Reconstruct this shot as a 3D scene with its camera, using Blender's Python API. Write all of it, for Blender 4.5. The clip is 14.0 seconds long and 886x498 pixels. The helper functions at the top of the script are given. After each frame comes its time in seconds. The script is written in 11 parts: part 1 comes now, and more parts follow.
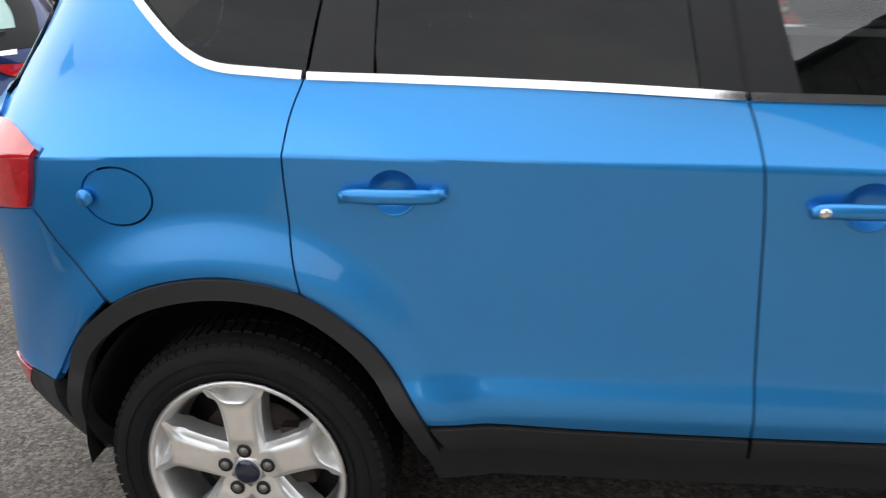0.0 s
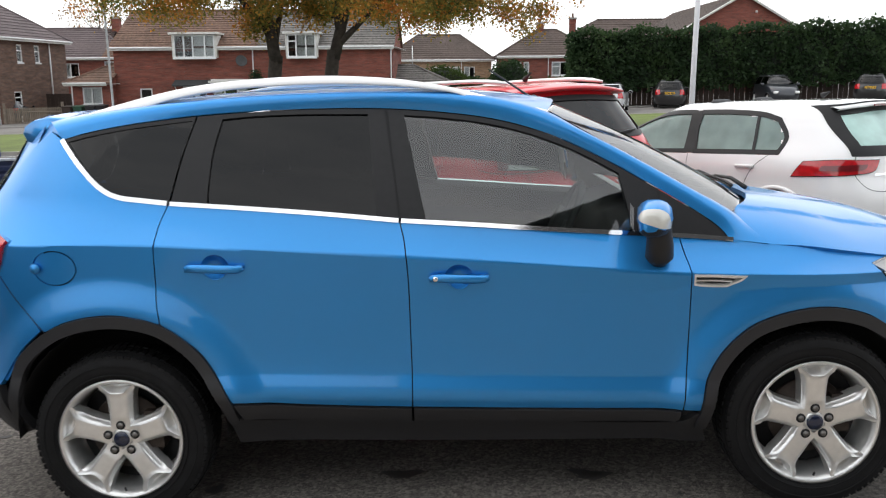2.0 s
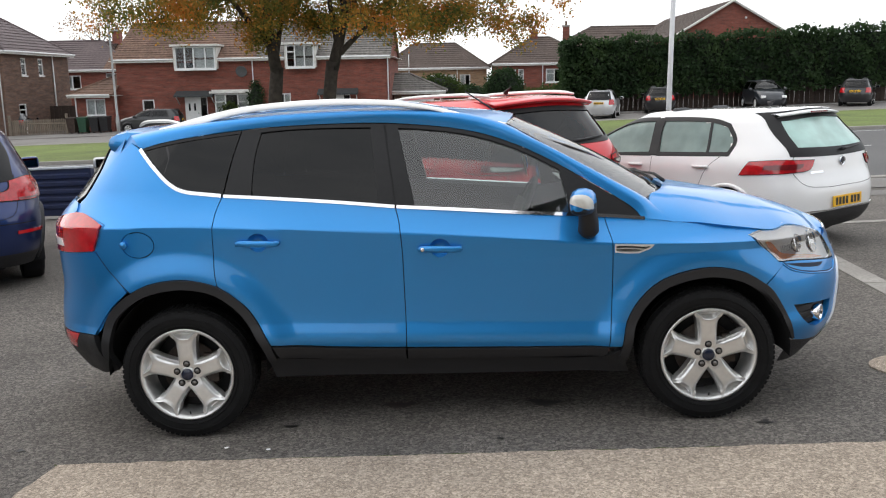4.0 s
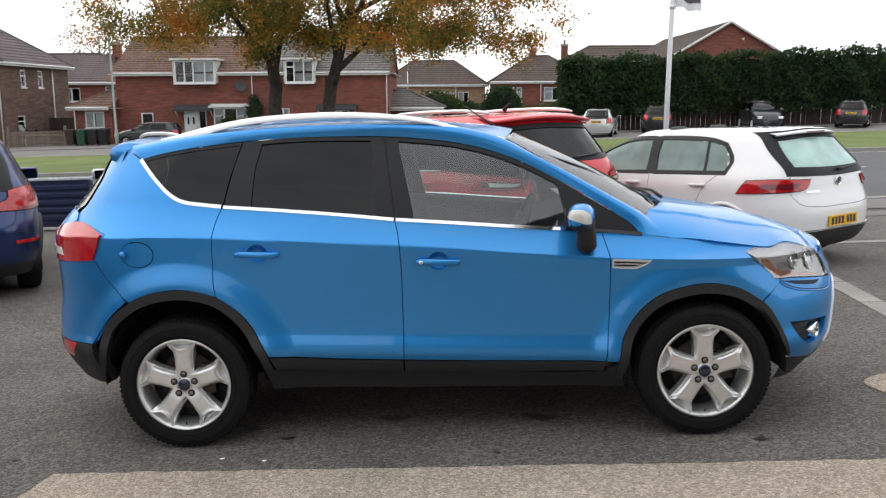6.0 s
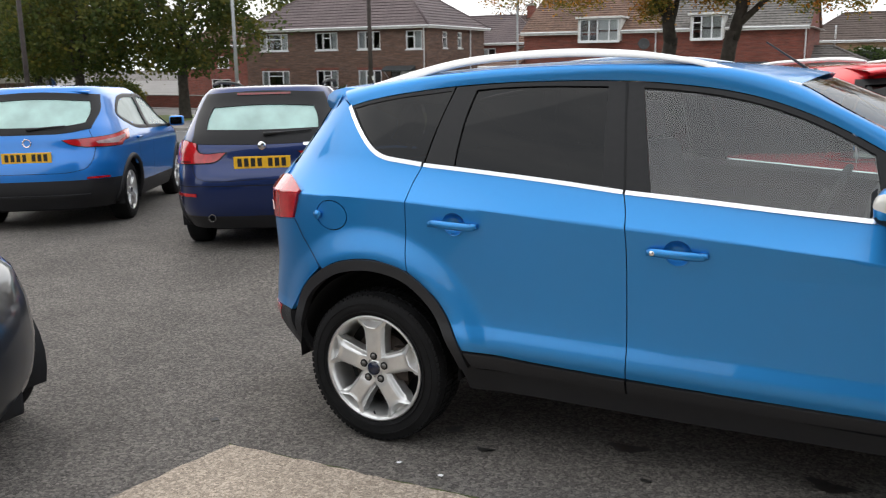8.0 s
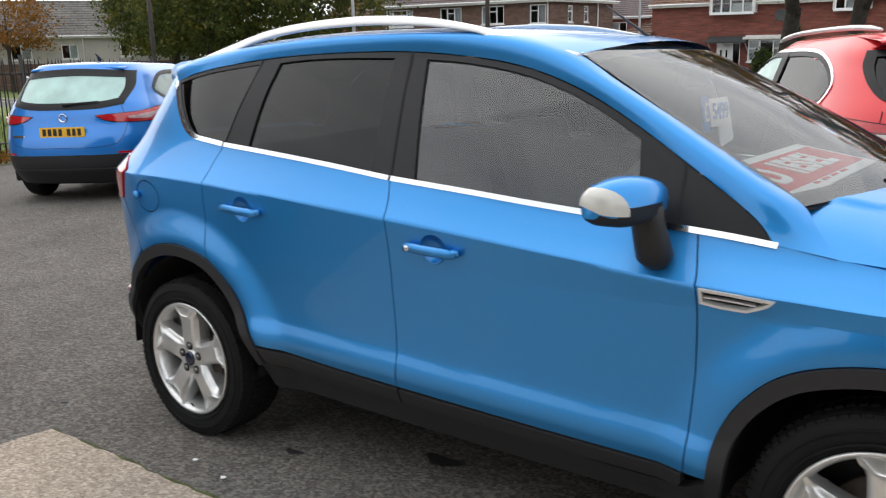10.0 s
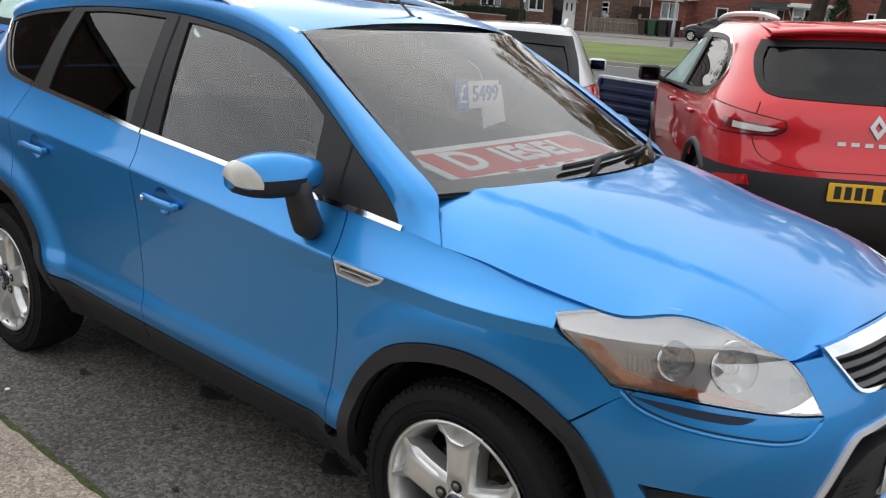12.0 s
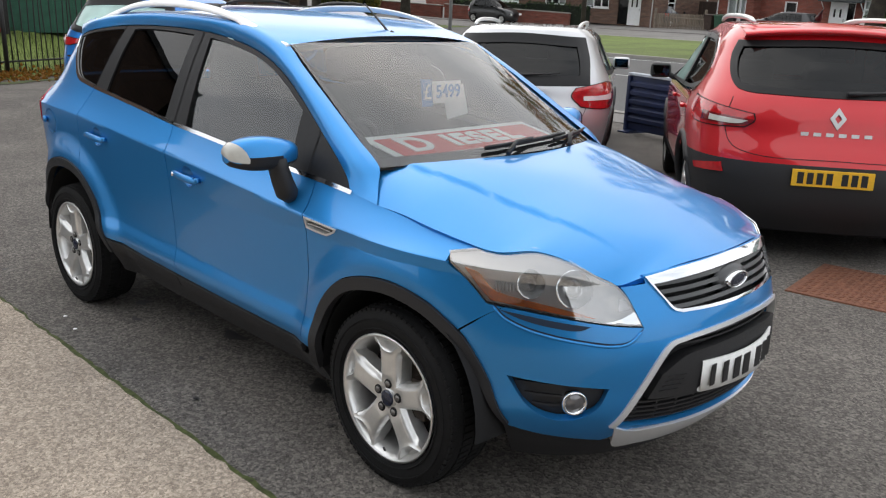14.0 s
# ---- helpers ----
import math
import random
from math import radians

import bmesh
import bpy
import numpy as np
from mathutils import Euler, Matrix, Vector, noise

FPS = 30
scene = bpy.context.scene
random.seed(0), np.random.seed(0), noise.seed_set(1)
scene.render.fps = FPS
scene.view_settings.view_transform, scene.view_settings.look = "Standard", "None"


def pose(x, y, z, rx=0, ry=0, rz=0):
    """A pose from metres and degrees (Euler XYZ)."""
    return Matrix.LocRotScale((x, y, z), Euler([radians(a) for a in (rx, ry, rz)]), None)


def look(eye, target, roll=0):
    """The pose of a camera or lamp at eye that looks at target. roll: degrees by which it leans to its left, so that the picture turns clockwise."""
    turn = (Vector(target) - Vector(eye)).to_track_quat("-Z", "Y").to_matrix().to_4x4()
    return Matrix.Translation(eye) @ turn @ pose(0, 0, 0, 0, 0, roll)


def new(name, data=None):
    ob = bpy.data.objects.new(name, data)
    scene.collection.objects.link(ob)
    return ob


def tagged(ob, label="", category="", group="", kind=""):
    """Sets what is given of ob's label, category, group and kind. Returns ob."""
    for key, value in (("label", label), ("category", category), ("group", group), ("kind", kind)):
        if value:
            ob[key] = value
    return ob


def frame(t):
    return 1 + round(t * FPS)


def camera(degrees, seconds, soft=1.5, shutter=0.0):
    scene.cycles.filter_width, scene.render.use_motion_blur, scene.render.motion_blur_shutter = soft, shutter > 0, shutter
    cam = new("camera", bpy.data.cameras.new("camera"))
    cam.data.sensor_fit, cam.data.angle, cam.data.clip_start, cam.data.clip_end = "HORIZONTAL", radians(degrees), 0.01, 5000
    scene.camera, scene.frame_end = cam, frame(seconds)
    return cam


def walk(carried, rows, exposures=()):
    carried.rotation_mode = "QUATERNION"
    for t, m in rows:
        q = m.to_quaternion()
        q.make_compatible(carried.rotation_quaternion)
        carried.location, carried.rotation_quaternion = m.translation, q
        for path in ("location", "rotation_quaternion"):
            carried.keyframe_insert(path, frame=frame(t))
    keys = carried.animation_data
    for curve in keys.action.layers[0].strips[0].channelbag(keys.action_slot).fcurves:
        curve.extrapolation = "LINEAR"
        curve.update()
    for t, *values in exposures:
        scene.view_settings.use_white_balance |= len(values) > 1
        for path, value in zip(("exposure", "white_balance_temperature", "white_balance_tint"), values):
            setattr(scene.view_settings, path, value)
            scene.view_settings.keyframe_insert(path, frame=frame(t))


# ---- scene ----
# Site frame: x along the blue car's length, y away from the first eye, z up from the sloping forecourt.
SITE = Matrix(((0.999586, 0.00035, -0.028768, 0), (0.00035, 0.999705, 0.024296, 0), (0.028768, -0.024296, 0.999291, 0), (0, 0, 0, 1)))
cam = camera(54.3, 14.0, soft=1.15, shutter=0.3)
PATH = [
    (0, (-0.522, -2.559, 1.46), (-0.861, -0.692, 0.828), -4.8),
    (0.5, (-0.372, -2.916, 1.495), (-0.553, -0.999, 0.954), -3.1),
    (1, (-0.246, -3.259, 1.576), (-0.293, -1.309, 1.135), -2.2),
    (1.5, (-0.136, -3.652, 1.632), (-0.115, -1.685, 1.274), -0.9),
    (2, (0.03, -4.057, 1.625), (-0.025, -2.088, 1.276), -2.0),
    (2.2, (0.03, -4.204, 1.637), (-0.036, -2.235, 1.291), -2.3),
    (4.3, (0.13, -5.241, 1.677), (0.087, -3.268, 1.35), -2.8),
    (4.5, (0.106, -5.269, 1.68), (0.092, -3.294, 1.37), -2.5),
    (5, (0.109, -5.287, 1.68), (0.118, -3.305, 1.416), -1.5),
    (5.5, (0.099, -5.269, 1.682), (0.104, -3.286, 1.427), -1.3),
    (6, (0.114, -5.192, 1.661), (0.072, -3.214, 1.365), -1.9),
    (6.5, (0.208, -4.927, 1.623), (-0.055, -2.971, 1.303), -0.9),
    (7, (0.331, -4.639, 1.586), (-0.234, -2.751, 1.247), -0.9),
    (7.2, (0.382, -4.509, 1.579), (-0.272, -2.652, 1.226), -1.0),
    (9.3, (1.342, -3.363, 1.532), (0.181, -1.773, 1.181), -2.4),
    (9.5, (1.44, -3.264, 1.529), (0.26, -1.693, 1.156), -2.5),
    (10, (1.657, -3.04, 1.511), (0.477, -1.476, 1.11), -1.7),
    (10.5, (1.854, -2.791, 1.486), (0.725, -1.202, 1.039), 0.9),
    (11, (2.146, -2.651, 1.488), (0.982, -1.091, 1.03), 2.1),
    (11.5, (2.424, -2.506, 1.603), (1.159, -1.042, 1.097), 2.8),
    (12, (2.614, -2.545, 1.644), (1.395, -1.051, 1.113), 3.1),
    (12.5, (2.847, -2.619, 1.701), (1.624, -1.125, 1.179), 2.6),
    (13, (3.125, -2.64, 1.71), (1.838, -1.193, 1.21), 1.5),
    (13.5, (3.32, -2.748, 1.715), (1.997, -1.339, 1.201), 2.0),
    (14, (3.501, -2.842, 1.739), (2.162, -1.458, 1.197), 2.1),
]
walk(cam, [(t, SITE @ look(eye, target, roll)) for t, eye, target, roll in PATH], [(0, 0.40), (1, 0.42), (2, 0.14), (4.5, 0.08), (6.5, 0.08), (9.5, 0.20), (10.5, 0.18), (11.0, 0.15), (11.7, 0.04), (14, 0.02)])

# ---- world and sun ----
world = bpy.data.worlds.new("overcast_sky")
scene.world = world
world.use_nodes = True
wn, wl = world.node_tree.nodes, world.node_tree.links
wn.clear()
w_out = wn.new("ShaderNodeOutputWorld")
w_bg = wn.new("ShaderNodeBackground")
w_sky = wn.new("ShaderNodeTexSky")
w_sky.sky_type, w_sky.sun_disc = "NISHITA", False
w_sky.sun_elevation, w_sky.sun_rotation = radians(46), radians(-57.5)
w_sky.air_density, w_sky.dust_density, w_sky.ozone_density = 1.0, 4.0, 1.0
w_scale = wn.new("ShaderNodeMix")
w_scale.data_type, w_scale.blend_type = "RGBA", "MULTIPLY"
w_scale.inputs[0].default_value = 1.0
w_scale.inputs[7].default_value = (0.10, 0.10, 0.10, 1)
w_co = wn.new("ShaderNodeTexCoord")
w_map = wn.new("ShaderNodeMapping")
w_map.inputs["Scale"].default_value = (1.0, 1.0, 3.2)
w_noise = wn.new("ShaderNodeTexNoise")
w_noise.inputs["Scale"].default_value, w_noise.inputs["Detail"].default_value = 1.7, 6.0
w_noise.inputs["Roughness"].default_value = 0.55
w_ramp = wn.new("ShaderNodeValToRGB")
w_ramp.color_ramp.elements[0].position, w_ramp.color_ramp.elements[0].color = 0.30, (0.56, 0.60, 0.65, 1)
w_ramp.color_ramp.elements[1].position, w_ramp.color_ramp.elements[1].color = 0.62, (1.0, 1.0, 1.0, 1)
w_mix = wn.new("ShaderNodeMix")
w_mix.data_type = "RGBA"
w_mix.inputs[0].default_value = 0.84
wl.new(w_sky.outputs[0], w_scale.inputs[6])
wl.new(w_co.outputs["Generated"], w_map.inputs[0])
wl.new(w_map.outputs[0], w_noise.inputs["Vector"])
wl.new(w_noise.outputs["Fac"], w_ramp.inputs[0])
wl.new(w_scale.outputs[2], w_mix.inputs[6])
wl.new(w_ramp.outputs[0], w_mix.inputs[7])
wl.new(w_mix.outputs[2], w_bg.inputs["Color"])
w_bg.inputs["Strength"].default_value = 1.68
wl.new(w_bg.outputs[0], w_out.inputs["Surface"])

sun_data = bpy.data.lights.new("sun", "SUN")
sun_data.energy, sun_data.angle, sun_data.color = 0.6, radians(110), (1.0, 0.96, 0.9)
sun = new("sun", sun_data)
sun.matrix_world = look((-22, 14, 27), (0, 0, 0))
scene.view_settings.exposure = 0.0


# ---- materials ----
def material(name, color, rough=0.5, metal=0.0, coat=0.0, vary=0.0, scale=20.0, bump=0.0, bump_scale=60.0, coat_rough=0.03, stain=0.0, stain_scale=1.2, random_tint=0.0, emit=None, spec=0.5):
    m = bpy.data.materials.new(name)
    m.use_nodes = True
    nt = m.node_tree
    b = nt.nodes["Principled BSDF"]
    b.inputs["Roughness"].default_value = rough
    b.inputs["Metallic"].default_value = metal
    b.inputs["Coat Weight"].default_value = coat
    b.inputs["Coat Roughness"].default_value = coat_rough
    b.inputs["Specular IOR Level"].default_value = spec
    b.inputs["Base Color"].default_value = (*color, 1)
    if emit:
        b.inputs["Emission Color"].default_value = (*color, 1)
        b.inputs["Emission Strength"].default_value = emit
    co = nt.nodes.new("ShaderNodeTexCoord")
    sock = None
    def noise_fac(sc, detail, lo, hi):
        n = nt.nodes.new("ShaderNodeTexNoise")
        n.inputs["Scale"].default_value, n.inputs["Detail"].default_value = sc, detail
        nt.links.new(co.outputs["Object"], n.inputs["Vector"])
        r = nt.nodes.new("ShaderNodeMapRange")
        r.inputs["From Min"].default_value, r.inputs["From Max"].default_value = 0.3, 0.7
        r.inputs["To Min"].default_value, r.inputs["To Max"].default_value = lo, hi
        nt.links.new(n.outputs["Fac"], r.inputs["Value"])
        return r.outputs[0]
    def scaled(sock, fac):
        mix = nt.nodes.new("ShaderNodeVectorMath")
        mix.operation = "SCALE"
        if sock is None:
            mix.inputs[0].default_value = color
        else:
            nt.links.new(sock, mix.inputs[0])
        nt.links.new(fac, mix.inputs["Scale"])
        return mix.outputs[0]
    if vary:
        sock = scaled(sock, noise_fac(scale, 6.0, 1 - vary, 1 + vary))
    if stain:
        sock = scaled(sock, noise_fac(stain_scale, 5.0, 1 - stain, 1 + stain * 0.6))
    if random_tint:
        o = nt.nodes.new("ShaderNodeObjectInfo")
        r = nt.nodes.new("ShaderNodeMapRange")
        r.inputs["To Min"].default_value, r.inputs["To Max"].default_value = 1 - random_tint, 1 + random_tint
        nt.links.new(o.outputs["Random"], r.inputs["Value"])
        sock = scaled(sock, r.outputs[0])
    if sock is not None:
        nt.links.new(sock, b.inputs["Base Color"])
    if bump:
        n = nt.nodes.new("ShaderNodeTexNoise")
        n.inputs["Scale"].default_value, n.inputs["Detail"].default_value = bump_scale, 4.0
        nt.links.new(co.outputs["Object"], n.inputs["Vector"])
        bp = nt.nodes.new("ShaderNodeBump")
        bp.inputs["Strength"].default_value, bp.inputs["Distance"].default_value = bump, 0.01
        nt.links.new(n.outputs["Fac"], bp.inputs["Height"])
        nt.links.new(bp.outputs[0], b.inputs["Normal"])
    return m


def glass(name, tint, ior=1.5, rough=0.0, fog=0.0, fog_color=(0.5, 0.62, 0.59)):
    m = bpy.data.materials.new(name)
    m.use_nodes = True
    nt = m.node_tree
    nt.nodes.clear()
    out = nt.nodes.new("ShaderNodeOutputMaterial")
    tr = nt.nodes.new("ShaderNodeBsdfTransparent")
    tr.inputs[0].default_value = (*tint, 1)
    gl = nt.nodes.new("ShaderNodeBsdfGlossy")
    gl.inputs["Roughness"].default_value = rough
    fr = nt.nodes.new("ShaderNodeFresnel")
    fr.inputs[0].default_value = ior
    mx = nt.nodes.new("ShaderNodeMixShader")
    nt.links.new(fr.outputs[0], mx.inputs[0])
    if fog:
        # breath of condensation on the inside, uneven
        df = nt.nodes.new("ShaderNodeBsdfDiffuse")
        df.inputs[0].default_value = (*fog_color, 1)
        tl = nt.nodes.new("ShaderNodeBsdfTranslucent")
        tl.inputs[0].default_value = (*fog_color, 1)
        half = nt.nodes.new("ShaderNodeMixShader")
        half.inputs[0].default_value = 0.2
        nt.links.new(df.outputs[0], half.inputs[1])
        nt.links.new(tl.outputs[0], half.inputs[2])
        co = nt.nodes.new("ShaderNodeTexCoord")
        ns = nt.nodes.new("ShaderNodeTexNoise")
        ns.inputs["Scale"].default_value, ns.inputs["Detail"].default_value = 4.0, 4.0
        nt.links.new(co.outputs["Object"], ns.inputs["Vector"])
        mr = nt.nodes.new("ShaderNodeMapRange")
        mr.inputs["From Min"].default_value, mr.inputs["From Max"].default_value = 0.3, 0.7
        mr.inputs["To Min"].default_value, mr.inputs["To Max"].default_value = fog * 0.8, min(1.0, fog * 1.15)
        nt.links.new(ns.outputs["Fac"], mr.inputs["Value"])
        fm = nt.nodes.new("ShaderNodeMixShader")
        nt.links.new(mr.outputs[0], fm.inputs[0])
        nt.links.new(tr.outputs[0], fm.inputs[1])
        nt.links.new(half.outputs[0], fm.inputs[2])
        nt.links.new(fm.outputs[0], mx.inputs[1])
    else:
        nt.links.new(tr.outputs[0], mx.inputs[1])
    nt.links.new(gl.outputs[0], mx.inputs[2])
    nt.links.new(mx.outputs[0], out.inputs[0])
    return m


def paint(name, color, metal=0.35, rough=0.38, flake=0.04, coat=1.0, coat_rough=0.025):
    return material(name, color, rough=rough, metal=metal, coat=coat, coat_rough=coat_rough, vary=flake, scale=900.0)


M_BLUE = paint("blue_metallic_paint", (0.024, 0.262, 0.65), metal=0.72, rough=0.42, coat=0.75, coat_rough=0.045)
M_CLAD = material("black_cladding_plastic", (0.017, 0.017, 0.019), rough=0.55, vary=0.2, scale=300, bump=0.15, bump_scale=500)
M_SHELL = material("dark_shell", (0.006, 0.006, 0.007), rough=0.8)
# for body joints, and for the recess shade painted below the headlights
M_GAP_SHADE = material("dark_blue_gap_shade", (0.006, 0.02, 0.05), rough=0.6)
M_GLOSSBLACK = material("gloss_black", (0.012, 0.012, 0.013), rough=0.12, coat=0.6)
M_PILLAR = material("black_pillar_film", (0.012, 0.012, 0.013), rough=0.45, vary=0.1, scale=40, spec=0.3)
M_NAMEBAR = material("grey_bright_letter", (0.50, 0.50, 0.50), rough=0.3, metal=0.6)
M_CHROME = material("chrome", (0.86, 0.87, 0.88), rough=0.08, metal=1.0)
M_SATIN = material("satin_silver", (0.80, 0.80, 0.80), rough=0.38, metal=0.55, coat=0.3, vary=0.04, scale=200)
M_ALLOY = material("alloy_silver_paint", (0.74, 0.74, 0.73), rough=0.33, metal=0.75, coat=0.5, vary=0.06, scale=30)
M_DISC = material("brake_disc_steel", (0.045, 0.034, 0.028), rough=0.55, metal=0.5, vary=0.35, scale=40)
M_RUBBER = material("tyre_rubber", (0.0065, 0.0065, 0.007), rough=0.8, vary=0.3, scale=18, bump=0.2, bump_scale=180, spec=0.28)
M_GLASS = glass("clear_green_glass", (0.76, 0.84, 0.82), ior=2.0)
M_SCREEN = glass("windscreen_glass", (0.94, 0.98, 0.97), ior=2.2)
M_PRIVACY = glass("privacy_glass", (0.030, 0.029, 0.031), ior=1.46)
M_RAIL = material("pale_silver_rail", (0.90, 0.90, 0.90), rough=0.4, metal=0.0, coat=0.5, vary=0.03, scale=120)
M_LENS = glass("lamp_lens", (0.98, 0.98, 0.98), ior=3.6)
M_REDLENS = material("red_lamp_plastic", (0.50, 0.009, 0.015), rough=0.12, coat=1.0, vary=0.2, scale=25)
M_REDDARK = material("dark_red_lamp_plastic", (0.16, 0.008, 0.012), rough=0.15, coat=1.0, vary=0.2, scale=25)
M_AMBER = material("amber_reflector", (0.95, 0.25, 0.02), rough=0.25, coat=1.0, vary=0.25, scale=60)
M_INDIC = material("clear_lamp_plastic", (0.62, 0.61, 0.56), rough=0.15, coat=1.0, vary=0.05, scale=40)
M_BOWL = material("lamp_reflector", (0.95, 0.95, 0.95), rough=0.30, metal=0.10, coat=1.0, vary=0.03, scale=50)
M_LAMPCHROME = material("brushed_lamp_chrome", (0.90, 0.91, 0.92), rough=0.20, metal=0.85, vary=0.05, scale=90)
M_FOGLENS = material("smoked_fog_lens", (0.16, 0.16, 0.17), rough=0.12, metal=0.5, coat=1.0, vary=0.2, scale=60)
M_NUT = material("dull_nut_steel", (0.20, 0.19, 0.18), rough=0.4, metal=0.8, vary=0.2, scale=60)
M_PLATE_W = material("white_plate", (0.78, 0.78, 0.76), rough=0.4, vary=0.05, scale=60)
M_PLATE_Y = material("yellow_plate", (0.85, 0.48, 0.02), rough=0.4, vary=0.06, scale=60)
M_INK = material("black_ink", (0.012, 0.012, 0.013), rough=0.5)
M_TRIM = material("grey_cabin_trim", (0.050, 0.052, 0.053), rough=0.7, vary=0.15, scale=80)
M_SEAT = material("dark_seat_cloth", (0.065, 0.068, 0.070), rough=0.9, vary=0.25, scale=160)
M_LINING = material("pale_headlining", (0.42, 0.42, 0.40), rough=0.95)
M_CARDRED = material("red_card", (0.62, 0.035, 0.03), rough=0.5, vary=0.05, scale=40)
M_CARDWHITE = material("white_card", (0.88, 0.89, 0.88), rough=0.5, vary=0.03, scale=40)
M_CARDBLUE = material("blue_ink", (0.05, 0.22, 0.55), rough=0.5)
M_CAPBLUE = material("dark_blue_cap", (0.005, 0.011, 0.034), rough=0.25, coat=0.6)


# ---- mesh helpers ----
def part(name, verts, faces, mat, parent=None, label="", normals=None, smooth=True, kind=""):
    me = bpy.data.meshes.new(name)
    me.from_pydata([tuple(v) for v in verts], [], [tuple(f) for f in faces])
    for m in (mat if isinstance(mat, (list, tuple)) else [mat]):
        me.materials.append(m)
    if smooth:
        me.polygons.foreach_set("use_smooth", [True] * len(me.polygons))
    if normals is not None:
        me.normals_split_custom_set_from_vertices([tuple(n) for n in normals])
    me.update()
    ob = new(name, me)
    if parent is not None:
        ob.parent = parent
    if label or kind:
        tagged(ob, label=label, kind=kind)
    return ob


def bm_part(name, bm, mat, parent=None, label="", smooth=None, kind=""):
    me = bpy.data.meshes.new(name)
    bm.normal_update()
    bm.to_mesh(me)
    bm.free()
    for m in (mat if isinstance(mat, (list, tuple)) else [mat]):
        me.materials.append(m)
    if smooth:
        me.polygons.foreach_set("use_smooth", [True] * len(me.polygons))
        if smooth < 180:
            me.set_sharp_from_angle(angle=radians(smooth))
    ob = new(name, me)
    if parent is not None:
        ob.parent = parent
    if label or kind:
        tagged(ob, label=label, kind=kind)
    return ob


def thing(name, m, label, category, group="", kind=""):
    ob = new(name)
    ob.matrix_world = m
    ob.empty_display_size = 0.2
    return tagged(ob, label, category, group, kind)


def add_box(bm, size, m=None, bevel=0.0, seg=2):
    r = bmesh.ops.create_cube(bm, size=1.0)
    vs = r["verts"]
    for v in vs:
        v.co = Vector((v.co.x * size[0], v.co.y * size[1], v.co.z * size[2]))
    if bevel:
        es = list({e for v in vs for e in v.link_edges})
        out = bmesh.ops.bevel(bm, geom=es, offset=bevel, segments=seg, affect="EDGES", profile=0.6)
        vs = list({v for f in out["faces"] for v in f.verts} | {v for v in vs if v.is_valid})
    if m is not None:
        bmesh.ops.transform(bm, matrix=m, verts=vs)
    return vs


def lathe(profile, seg=48, axis="y", close=False):
    """Verts and faces of a profile of (radius, height) turned round an axis."""
    verts, faces = [], []
    n = len(profile)
    for i in range(seg):
        a = 2 * math.pi * i / seg
        for r, h in profile:
            if axis == "y":
                verts.append((r * math.cos(a), h, r * math.sin(a)))
            elif axis == "z":
                verts.append((r * math.cos(a), r * math.sin(a), h))
            else:
                verts.append((h, r * math.cos(a), r * math.sin(a)))
    for i in range(seg):
        j = (i + 1) % seg
        for k in range(n - 1 if not close else n):
            l = (k + 1) % n
            faces.append((i * n + k, j * n + k, j * n + l, i * n + l))
    return verts, faces


def tube(points, radius, seg=8, cap=True):
    """A round bar along points; radius is one number or one a point."""
    pts = [Vector(p) for p in points]
    rad = radius if isinstance(radius, (list, tuple)) else [radius] * len(pts)
    verts, faces = [], []
    ref = Vector((0.31, 0.17, 0.93))
    for i, p in enumerate(pts):
        d = (pts[min(i + 1, len(pts) - 1)] - pts[max(i - 1, 0)]).normalized()
        if abs(d.dot(ref)) > 0.95:
            ref = Vector((0.93, 0.3, 0.1))
        s = d.cross(ref).normalized()
        u = d.cross(s).normalized()
        for k in range(seg):
            a = 2 * math.pi * k / seg
            verts.append(p + (s * math.cos(a) + u * math.sin(a)) * rad[i])
    for i in range(len(pts) - 1):
        for k in range(seg):
            l = (k + 1) % seg
            faces.append((i * seg + k, i * seg + l, (i + 1) * seg + l, (i + 1) * seg + k))
    if cap:
        faces.append(tuple(range(seg - 1, -1, -1)))
        faces.append(tuple((len(pts) - 1) * seg + k for k in range(seg)))
    return verts, faces


def joined(*pieces):
    verts, faces = [], []
    for v, f in pieces:
        o = len(verts)
        verts += list(v)
        faces += [tuple(i + o for i in q) for q in f]
    return verts, faces


def moved(piece, m):
    return [m @ Vector(v) for v in piece[0]], piece[1]


def box(cx, cy, cz, sx, sy, sz):
    v = [(cx + a * sx / 2, cy + b * sy / 2, cz + c * sz / 2) for a in (-1, 1) for b in (-1, 1) for c in (-1, 1)]
    return v, [(0, 1, 3, 2), (4, 6, 7, 5), (0, 4, 5, 1), (2, 3, 7, 6), (0, 2, 6, 4), (1, 5, 7, 3)]


